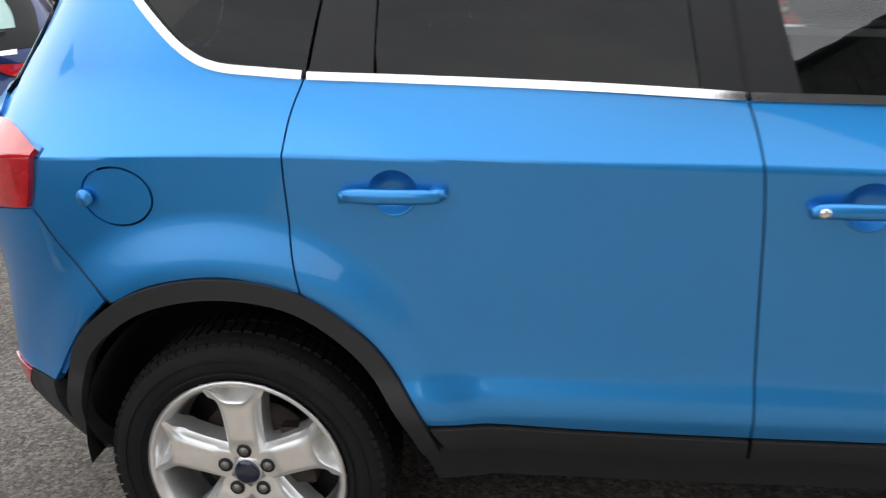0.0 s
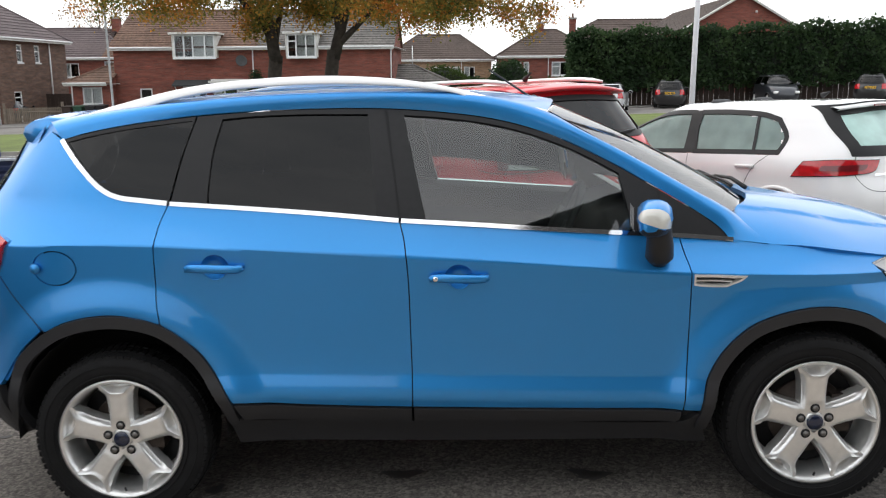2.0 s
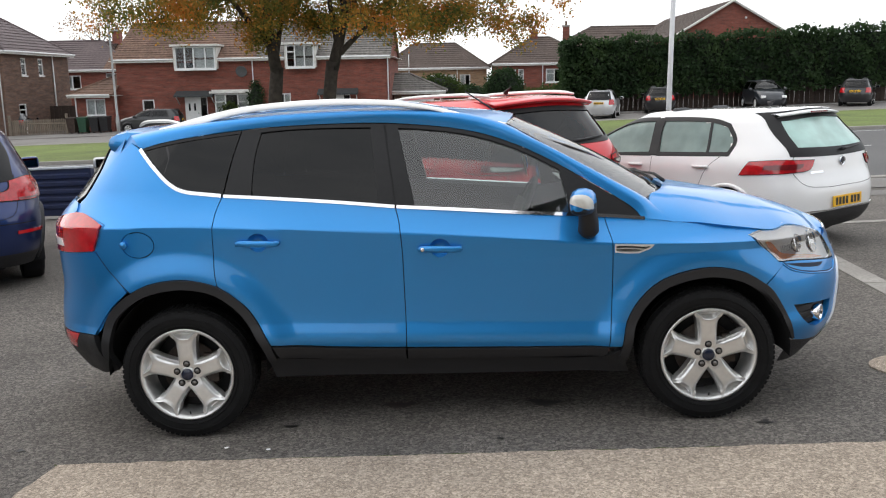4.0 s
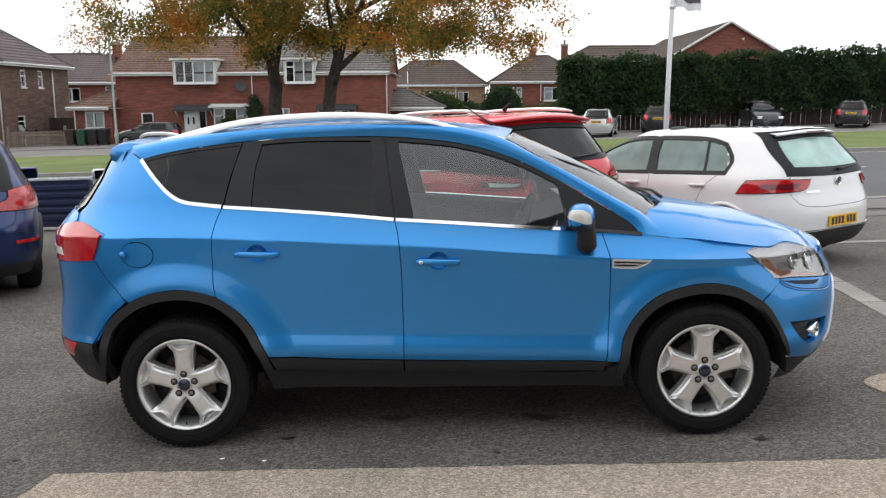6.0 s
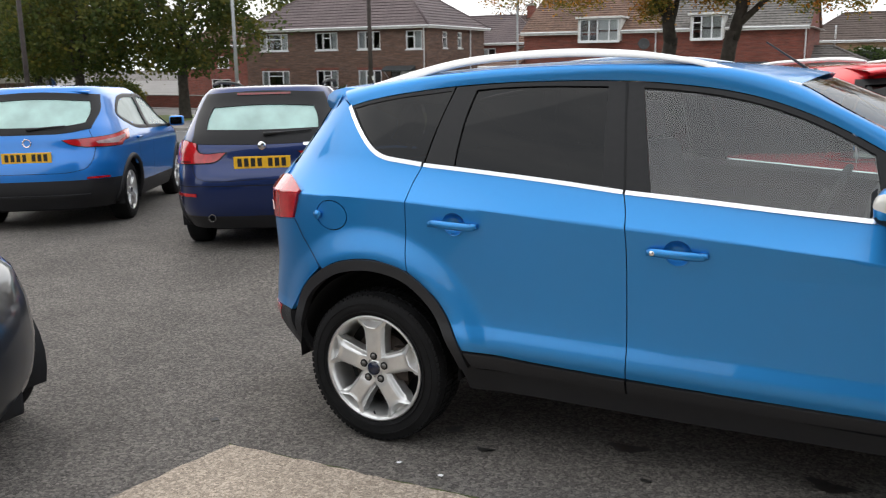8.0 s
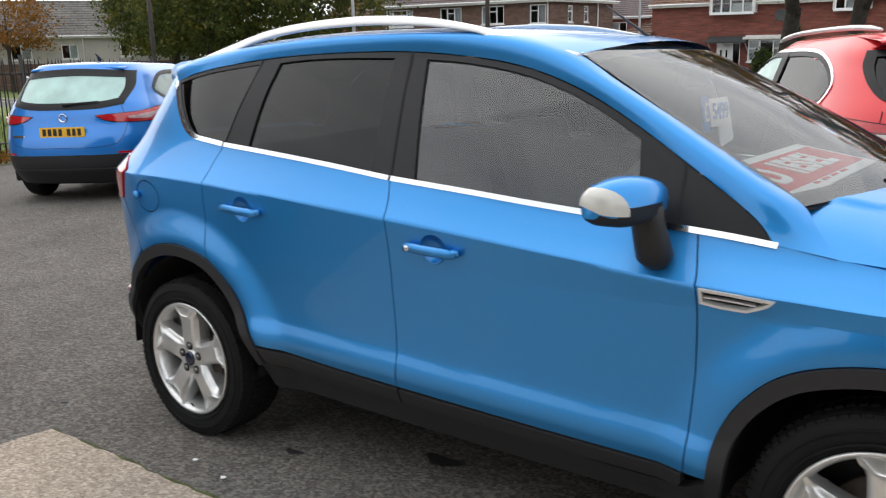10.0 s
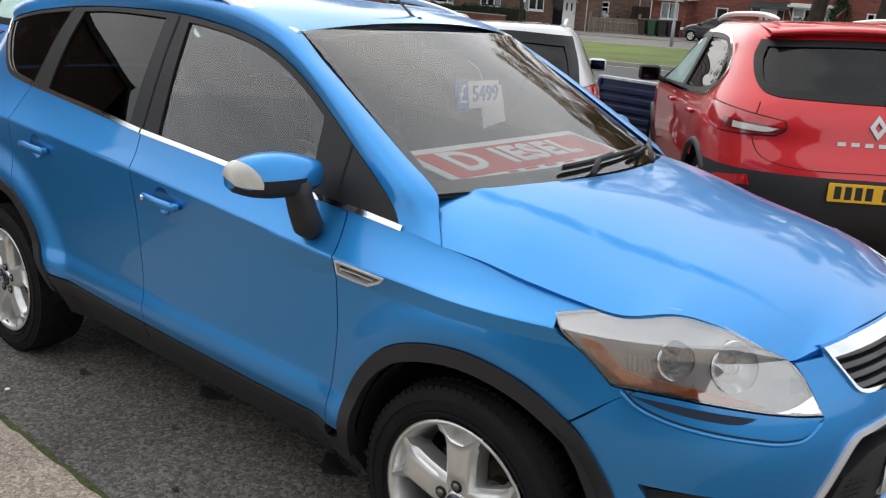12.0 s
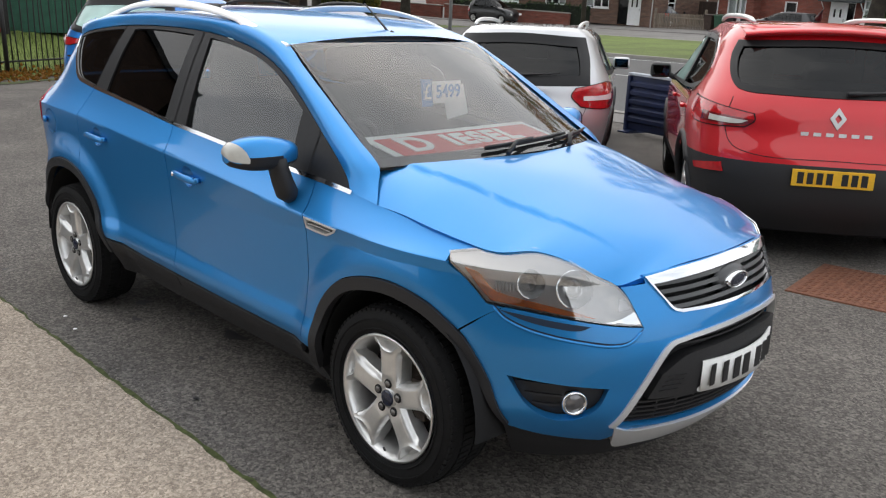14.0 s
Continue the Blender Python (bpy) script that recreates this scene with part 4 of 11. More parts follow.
v, f = lathe([(0.0, 0.0135), (0.5, 0.0135), (0.80, 0.0125), (0.82, 0.010)], 40, axis="x")
part("badge_field", [(bx + p[0], p[1] * 0.074, 0.842 + p[2] * 0.030) for p in v], f, M_CAPBLUE, badge)
v, f = lathe([(0.0, 0.0), (1.0, 0.0), (1.15, -0.03)], 32, axis="x")
part("badge_boss", [(bx - 0.004 + p[0], p[1] * 0.092, 0.842 + p[2] * 0.046) for p in v], f, M_SLAT, grille)
# lower grille
m = chart_mesh(inset_polar(LOWER, -0.002), nose_full, step=3.0, step2=0.05, lift=-0.05, depth=0)
part("lower_grille_back", m[0], m[1], M_SHELL, SUV, normals=m[2])
lower_grille = new("lower_grille")
lower_grille.parent = SUV
tagged(lower_grille, label="black mesh lower grille with silver edging")
LOW_EDGE = [(59.0, 0.395), (62.8, 0.52), (66.3, 0.635), (68.6, 0.684), (72, 0.700), (78, 0.711), (90, 0.717), (102, 0.711), (108, 0.700), (111.4, 0.684), (113.7, 0.635), (117.2, 0.52), (121.0, 0.395)]
c = np.array(spline(LOW_EDGE, 6))
d = np.gradient(c, axis=0) * np.array((0.012, 1.0))
nrm = np.stack([-d[:, 1], d[:, 0]], 1)
nrm /= np.linalg.norm(nrm, axis=1)[:, None]
off = nrm * 0.0075 * np.array((1 / 0.012, 1.0))
m = chart_mesh([tuple(p) for p in c - off] + [tuple(p) for p in (c + off)[::-1]], nose_full, step=2.0, step2=0.05, lift=0.008, depth=0.03)
part("edging", m[0], m[1], M_SATIN, lower_grille, "satin silver edging", normals=m[2])
BAR = outline([(67.2, 0.585), (72, 0.640), (80, 0.655), (90, 0.660), (100, 0.655), (108, 0.640), (112.8, 0.585)], [(112.8, 0.585), (115.2, 0.500)], [(115.2, 0.500), (100, 0.492), (90, 0.490), (80, 0.492), (64.8, 0.500)], [(64.8, 0.500), (67.2, 0.585)])
m = chart_mesh(BAR, nose_full, step=3.0, step2=0.04, lift=0.004, depth=0.05)
part("plate_panel", m[0], m[1], M_CLAD, lower_grille, normals=m[2])
for k in range(5):
    z = 0.405 + 0.019 * k
    a0 = 61.0 + 0.6 * k
    m = chart_mesh([(a0, z - 0.003), (90, z - 0.006), (180 - a0, z - 0.003), (180 - a0, z + 0.004), (90, z + 0.001), (a0, z + 0.004)], nose_full, step=3.0, step2=0.05, lift=-0.012, depth=0.02)
    part("slat", m[0], m[1], M_CLAD, lower_grille, normals=m[2])
for k in range(13):
    a0 = 63 + 4.5 * k
    m = chart_mesh([(a0, 0.395), (a0 + 0.5, 0.395), (a0 + 0.5, 0.492), (a0, 0.492)], nose_full, step=3.0, step2=0.05, lift=-0.016, depth=0.02)
    part("rib", m[0], m[1], M_CLAD, lower_grille, normals=m[2])
for k in range(2):
    z = 0.675 + 0.017 * k
    m = chart_mesh([(71 + 2 * k, z), (109 - 2 * k, z), (109 - 2 * k, z + 0.006), (71 + 2 * k, z + 0.006)], nose_full, step=3.0, step2=0.05, lift=-0.014, depth=0.02)
    part("slat", m[0], m[1], M_CLAD, lower_grille, normals=m[2])
for s in (-1, 1):
    for k in range(4):
        z = 0.525 + 0.016 * k
        a0 = 67.0 + 0.5 * k
        m = chart_mesh([(a0, z), (a0 + 4.0, z), (a0 + 4.0, z + 0.004), (a0, z + 0.004)], nose_map, step=3.0, step2=0.05, lift=0.0085, depth=0.006)
        m = m if s < 0 else mirror_y(*m)
        part("ridge", m[0], m[1], M_CLAD, lower_grille, normals=m[2])
# silver lip and black valance under it
lip = outline([(59.6, 0.393), (63, 0.372), (70, 0.372), (80, 0.369), (90, 0.368), (100, 0.369), (110, 0.372), (117, 0.372), (120.4, 0.393)], [(120.4, 0.393), (119, 0.300), (112, 0.283), (100, 0.290), (90, 0.292), (80, 0.290), (68, 0.283), (61, 0.300), (59.6, 0.393)])
m = chart_mesh(lip, nose_full, step=2.0, step2=0.03, lift=0.006, depth=0.03)
part("bumper_lip", m[0], m[1], M_SATIN, SUV, "satin silver skid lip", normals=m[2])
val = [(38.4, 0.37), (45.3, 0.348), (52, 0.333), (60, 0.318), (70, 0.30), (80, 0.295), (90, 0.293)]
low = [(90, 0.22), (75, 0.22), (60, 0.215), (48, 0.215), (40.5, 0.225)]
hv = outline(val, [(90, 0.293), (90, 0.22)], low, [low[-1], val[0]])
suv_panel("valance", hv, nose_map, M_CLAD, step=2.0, step2=0.03, lift=-0.003, depth=0.0, gap=0)
# fog lamps
for s in (-1, 1):
    fog = new("fog_lamp")
    fog.parent = SUV
    tagged(fog, label="round fog lamp in a black recess")
    def place(mesh):
        return mesh if s < 0 else mirror_y(*mesh)
    m = place(chart_mesh(inset_polar(FOG, -0.003), nose_map, step=2.0, step2=0.03, lift=-0.035, depth=-0.03))
    part("recess", m[0], m[1], M_CLAD, fog, normals=m[2])
    for k in range(3):
        z = 0.535 - 0.034 * k
        a0 = 40.2 + 1.6 * k
        m = place(chart_mesh([(a0, z), (49.0, z - 0.004), (49.0, z + 0.004), (a0, z + 0.006)], nose_map, step=2.0, step2=0.05, lift=-0.022, depth=0.012))
        part("fin", m[0], m[1], M_CLAD, fog, normals=m[2])
    c = Vector(nose_map(np.array([51.6]), np.array([0.484]))[0])
    c.y *= -s
    mat = Matrix.Translation(c + Vector((-0.02, -s * 0.014, 0))) @ Vector((0.80, s * 0.6, 0.0)).to_track_quat("Z", "Y").to_matrix().to_4x4()
    v, f = lathe([(0.034, -0.03), (0.034, 0.018), (0.040, 0.020), (0.044, 0.012), (0.044, -0.03)], 32, axis="z")
    part("ring", [mat @ Vector(p) for p in v], f, M_CHROME, fog, "chrome ring")
    v, f = lathe([(0.0, 0.016), (0.02, 0.014), (0.034, 0.008)], 32, axis="z")
    part("lens", [mat @ Vector(p) for p in v], f, M_FOGLENS, fog, "dark fog lamp lens")
# front plate: characters become plain bars
plate = new("number_plate")
plate.parent = SUV
tagged(plate, label="white front number plate")
px = nose_x(0.55) - 0.006
plate.matrix_basis = pose(px + 0.012, 0, 0.553, 0, 0, 0)
v, f = [], []
cols = 13
for i in range(cols):
    y = -0.26 + 0.52 * i / (cols - 1)
    dx = -0.045 * (y / 0.26) ** 2
    for z in (-0.056, 0.056):
        v += [(dx + 0.022, y, z), (dx + 0.012, y, z)]
for i in range(cols - 1):
    o = i * 4
    f += [(o, o + 4, o + 6, o + 2), (o + 1, o + 3, o + 7, o + 5), (o + 2, o + 6, o + 7, o + 3), (o, o + 1, o + 5, o + 4)]
part("plate_face", v, f, M_PLATE_W, plate)
for k in range(7):
    y = -0.205 + 0.0615 * k + (0.035 if k > 3 else 0.0)
    dx = -0.045 * (y / 0.26) ** 2
    b = box(0, 0, 0, 0.002, 0.046, 0.078)
    part("bar", [Vector(p) + Vector((dx + 0.0235 , y, 0)) for p in b[0]], b[1], M_INK, plate, smooth=False)

# bonnet with chrome-edged front
hood_edge = [(1.183, -0.797), (1.304, -0.793), (1.456, -0.786), (1.60, -0.764), (1.713, -0.733), (1.815, -0.652), (1.902, -0.610), (1.991, -0.572), (2.045, -0.518), (2.075, -0.455), (2.098, -0.400), (2.125, -0.28), (2.147, -0.12), (2.152, 0.0)]
rear_edge = [(1.272, 0.0), (1.250, -0.25), (1.172, -0.50), (1.075, -0.630), (1.040, -0.690), (1.06, -0.750), (1.183, -0.797)]
c1 = spline(hood_edge, 4)
c2 = spline(rear_edge, 4)
near = [p for p in c1] + [p for p in c2][:-1]
ring = [p for p in c2[:-1]] + c1
ring = ring + [(x, -y) for x, y in ring[::-1] if abs(y) > 1e-6]
suv_panel("bonnet", ring, hood_map, M_BLUE, step=0.025, depth=0.02, gap=0.002, both=False)
# scuttle below the screen
vs, fs = [], []
for i in range(25):
    a = 0.84 * (-1 + 2 * i / 24)
    b = np.array([0.03])
    p = screen_map(np.array([a]), b)[0]
    q = (1.30 - 0.19 * a * a, 0.72 * a, 1.135 - 0.03 * a * a)
    vs += [tuple(p - np.array((0, 0, 0.006))), (q[0] - 0.03, q[1], q[2] - 0.005), (q[0] + 0.05, q[1], q[2] - 0.04)]
for i in range(24):
    o = i * 3
    fs += [(o, o + 1, o + 4, o + 3), (o + 1, o + 2, o + 5, o + 4)]
part("scuttle", vs, fs, M_CLAD, SUV)


# ---- tail of the blue car ----
LAMP = outline([(26.4, 1.137), (31, 1.165), (37, 1.190), (42, 1.192)], [(42, 1.192), (52, 1.165), (62, 1.12)], [(62, 1.12), (63, 1.06), (60, 0.99)], [(60, 0.99), (50, 0.985), (38, 0.992), (30, 1.002)], [(30, 1.002), (28, 1.07), (26.4, 1.137)])
for s in (-1, 1):
    lamp = new("tail_light")
    lamp.parent = SUV
    tagged(lamp, label="red wrap-around tail light")
    def place(mesh):
        return mesh if s < 0 else mirror_y(*mesh)
    m = place(chart_mesh(inset_polar(LAMP, 0.0025), tail_map, step=3.0, step2=0.03, lift=0.006, depth=0.03, flip=True))
    part("lens", m[0], m[1], M_REDLENS, lamp, normals=m[2])
    m = place(chart_mesh([(44, 1.02), (58, 1.02), (59, 1.06), (45, 1.06)], tail_map, step=3.0, step2=0.03, lift=0.009, depth=0.006, flip=True))
    part("reverse_lens", m[0], m[1], M_BOWL, lamp, "clear reversing lens", normals=m[2])
    m = place(chart_mesh([(40.5, 0.552), (50, 0.552), (50.5, 0.475), (44, 0.470)], tail_map, step=3.0, step2=0.03, lift=0.006, depth=0.012, flip=True))
    part("rear_reflector", m[0], m[1], M_REDLENS, SUV, "red bumper reflector", normals=m[2])


def tail_full(a, z):
    near = tail_map(np.where(a > 90, 180 - a, a), z)
    return near * np.stack([np.ones_like(a), np.where(a > 90, -1.0, 1.0), np.ones_like(a)], -1)


def tail_panel(name, poly, mat, lift=0.0, depth=0.02, holes=()):
    full = poly + [(180 - a, z) for a, z in poly[::-1] if a < 89.9]
    m = chart_mesh(full, tail_full, holes=holes, step=3.0, step2=0.035, lift=lift, depth=depth, flip=True)
    return part(name, m[0], m[1], mat, SUV, normals=m[2])


tail_panel("rear_bumper", outline([(90, 0.80), (75, 0.80), (66, 0.82), (62, 0.90), (60, 0.985)], [(60, 0.985), (50, 0.981), (38, 0.988), (29.9, 0.998)], [(29.9, 0.998), (24.3, 0.888), (19.6, 0.789)], [(19.6, 0.789), (26, 0.70), (31, 0.60), (32.8, 0.56)], [(32.8, 0.56), (45, 0.555), (60, 0.56), (75, 0.56), (90, 0.56)]), M_BLUE)
tail_panel("bumper_underside", outline([(90, 0.556), (75, 0.556), (60, 0.556), (45, 0.551), (32.8, 0.556)], [(32.8, 0.556), (31.6, 0.45), (30.8, 0.345)], [(30.8, 0.345), (38, 0.325), (45, 0.33), (55, 0.33), (70, 0.33), (90, 0.33)]), M_CLAD, lift=0.004, depth=0.03)
tail_panel("tailgate", outline([(90, 1.25), (70, 1.25), (55, 1.25)], [(55, 1.25), (46, 1.235)], [(46, 1.235), (43, 1.198), (52, 1.170), (62.6, 1.122)], [(62.6, 1.122), (63.6, 1.06), (60.6, 0.986), (62.5, 0.90), (66.5, 0.823)], [(66.5, 0.823), (75, 0.804), (90, 0.804)]), M_BLUE)
RG = outline([(90, 1.53), (70, 1.53), (52, 1.52)], [(52, 1.52), (47, 1.40), (46, 1.30), (48, 1.262)], [(48, 1.262), (60, 1.258), (75, 1.256), (90, 1.256)])
tail_panel("rear_window", RG, M_PRIVACY, lift=-0.004, depth=0.0)
for s in (-1, 1):
    c = [(47.6, 1.255), (45.0, 1.30), (44.5, 1.38), (46.5, 1.45), (50, 1.525)]
    c2 = [(52.5, 1.525), (49.5, 1.45), (48.0, 1.38), (48.0, 1.30), (50.5, 1.255)]
    m = chart_mesh(outline(c, [c[-1], c2[0]], c2, [c2[-1], c[0]]), tail_map, step=3.0, step2=0.04, lift=-0.002, depth=0.02, flip=True)
    m = m if s < 0 else mirror_y(*m)
    part("rear_window_edge", m[0], m[1], M_GLOSSBLACK, SUV, normals=m[2])
# filler between the quarter's rear edge and the tailgate
for s in (-1, 1):
    poly = outline([(37.5, 1.195), (42.5, 1.196), (45.6, 1.237), (43.6, 1.31), (43.2, 1.39), (45, 1.46), (47.5, 1.515)], [(47.5, 1.515), (40, 1.515)], [(40, 1.515), (33, 1.49), (33, 1.38), (37.5, 1.195)])
    m = chart_mesh(poly, tail_map, step=3.0, step2=0.04, lift=-0.008, depth=0, flip=True)
    m = m if s < 0 else mirror_y(*m)
    part("rear_pillar", m[0], m[1], M_BLUE, SUV, normals=m[2])
# body colour behind the joints of bumper, lamp and quarter
for s in (-1, 1):
    m = chart_mesh(outline([(30.8, 0.58), (25, 0.72), (19.6, 0.795), (17, 0.90)], [(17, 0.90), (17, 1.10), (26, 1.18)], [(26, 1.18), (44, 1.20), (60, 1.10)], [(60, 1.10), (60, 0.58)], [(60, 0.58), (30.8, 0.58)]), tail_map, step=3.0, step2=0.04, lift=-0.008, depth=0, flip=True)
    m = m if s < 0 else mirror_y(*m)
    part("bumper_backing", m[0], m[1], M_BLUE, SUV, normals=m[2])
trim_strip("bumper_seam", [(-1.770, 1.000), (-1.698, 0.888), (-1.597, 0.786)], 0.0045, M_GAP_SHADE, lift=0.0012, depth=0)
# spoiler
vs, fs = [], []
prof = [(-1.56, 1.612), (-1.70, 1.616), (-1.81, 1.606), (-1.880, 1.584), (-1.898, 1.558), (-1.875, 1.528), (-1.80, 1.510), (-1.70, 1.50)]
cols = 21
for i in range(cols):
    t = -1 + 2 * i / (cols - 1)
    y = 0.565 * t
    pull = 0.055 + 0.075 * abs(t) ** 3
    for x, z in prof:
        q = max(0.0, (x + 1.60) / -0.295)
        vs.append((x + pull * q, y * (1 - 0.05 * q), z - 0.026 * abs(t) ** 2.2))
n_p = len(prof)
for i in range(cols - 1):
    for k in range(n_p - 1):
        fs.append((i * n_p + k, (i + 1) * n_p + k, (i + 1) * n_p + k + 1, i * n_p + k + 1))
fs.append(tuple(range(n_p)))
fs.append(tuple((cols - 1) * n_p + k for k in range(n_p))[::-1])
part("spoiler", vs, fs, M_BLUE, SUV)
# body colour between roof side, quarter and spoiler
for s in (-1, 1):
    tip, low_tip = (side_map(np.array([a]), np.array([b]))[0] for a, b in ((-1.610, 1.538), (-1.692, 1.476)))
    vs, fs = [], []
    for k in range(rows_n):
        u = k / (rows_n - 1)
        p = strip[-1, k] + np.array((0.012, 0.004, -0.003))
        q = tip + (np.array((-1.70, -0.500, 1.572)) - tip) * u + np.array((0, 0.004, 0))
        r = low_tip + (np.array((-1.735, -0.480, 1.515)) - low_tip) * u + np.array((0, 0.006, 0))
        vs += [(a[0], -s * a[1], a[2]) for a in (p, q, r)]
    for k in range(rows_n - 1):
        for j in range(2):
            c = (k * 3 + j, k * 3 + j + 1, k * 3 + j + 4, k * 3 + j + 3)
            fs.append(c if s > 0 else c[::-1])
    part("pillar_corner", vs, fs, M_BLUE, SUV)
# rear plate and exhaust
tail_panel("plate_recess", [(90, 0.93), (74, 0.93), (73, 0.82), (90, 0.82)], M_PLATE_Y, lift=0.006)
v, f = lathe([(0.03, 0.0), (0.034, -0.004), (0.034, 0.18), (0.028, 0.18), (0.028, 0.01)], 20, axis="x")
part("exhaust_tip", [Vector((-2.10, 0.42, 0.36)) + Vector(p) for p in v], f, M_SATIN, SUV)

# ---- roof rails ----
RAIL_OUT = [(0.366, 1.556), (0.20, 1.598), (0.012, 1.652), (-0.20, 1.694), (-0.36, 1.711), (-0.533, 1.720), (-0.80, 1.716), (-1.02, 1.699), (-1.22, 1.665), (-1.33, 1.640), (-1.47, 1.606)]
RAIL_LOW = [(0.366, 1.545), (0.18, 1.586), (0.075, 1.600), (0.045, 1.614), (0.01, 1.630), (-0.08, 1.648), (-0.20, 1.665), (-0.36, 1.678), (-0.533, 1.685), (-0.80, 1.681), (-0.98, 1.667), (-1.10, 1.648), (-1.18, 1.630), (-1.22, 1.618), (-1.30, 1.607), (-1.47, 1.597)]
for s in (-1, 1):
    xs = np.linspace(0.366, -1.47, 70)
    top = np.interp(xs, *np.array(spline(RAIL_OUT, 8)[::-1]).T)
    low = np.interp(xs, *np.array(spline(RAIL_LOW, 8)[::-1]).T)
    vs, fs, seg = [], [], 14
    for i, x in enumerate(xs):
        h, mid = max(top[i] - low[i], 0.006) / 2, (top[i] + low[i]) / 2
        yy = 0.600 - 0.028 * max(0.0, (-0.5 - x) / 0.97)
        w = 0.020 * min(1.0, 0.35 + 6 * min(0.366 - x, x + 1.47))
        for k in range(seg):
            q = 2 * math.pi * k / seg
            c, d = math.cos(q), math.sin(q)
            c, d = math.copysign(abs(c) ** 0.7, c), math.copysign(abs(d) ** 0.7, d)
            vs.append((x, s * (yy + w * c - 0.75 * h * d), mid + h * d))
    for i in range(len(xs) - 1):
        for k in range(seg):
            l = (k + 1) % seg
            q = (i * seg + k, i * seg + l, (i + 1) * seg + l, (i + 1) * seg + k)
            fs.append(q if s < 0 else q[::-1])
    fs += [tuple(range(seg)), tuple((len(xs) - 1) * seg + k for k in range(seg))]
    rail = part("roof_rail", vs, fs, M_RAIL, SUV, "pale silver roof rail")
    base = [(x, s * (0.588 - 0.028 * max(0.0, (-0.5 - x) / 0.97)), float(np.interp(x, *np.array([(p[0], p[2]) for p in UPPER[::-1]]).T)) + 0.004) for x in np.linspace(0.06, -1.22, 30)]
    v, f = tube(base, 0.008, 8)
    part("rail_base", v, f, M_RAIL, rail)
# aerial
v, f = joined(tube([(0.355, 0.0, 1.602), (0.335, 0.0, 1.612), (0.16, 0.0, 1.735)], [0.010, 0.006, 0.0035], 8), moved(lathe([(0.022, 0.0), (0.018, 0.012), (0.006, 0.022), (0.0, 0.024)], 16, axis="z"), pose(0.36, 0, 1.594)))
part("aerial", v, f, M_CLAD, SUV)
# wipers
for y0, y1 in ((-0.24, 0.34), (0.20, 0.66)):
    pts = []
    for k in range(9):
        t = k / 8
        a = (y0 + (y1 - y0) * t) / 0.68
        p = screen_map(np.array([a]), np.array([0.045 + 0.03 * t]))[0]
        pts.append(Vector(p) + Vector((0.012, 0, 0.018)))
    v, f = joined(tube(pts, 0.007, 6), tube([pts[4] + Vector((0.0, 0, 0.008)), pts[2] + Vector((0.03, 0, 0.012)), pts[1] + Vector((0.07, -0.02, -0.02))], [0.006, 0.009, 0.011], 6), tube([p + Vector((-0.004, 0, -0.010)) for p in pts], 0.004, 5))
    part("wiper", v, f, M_CLAD, SUV)

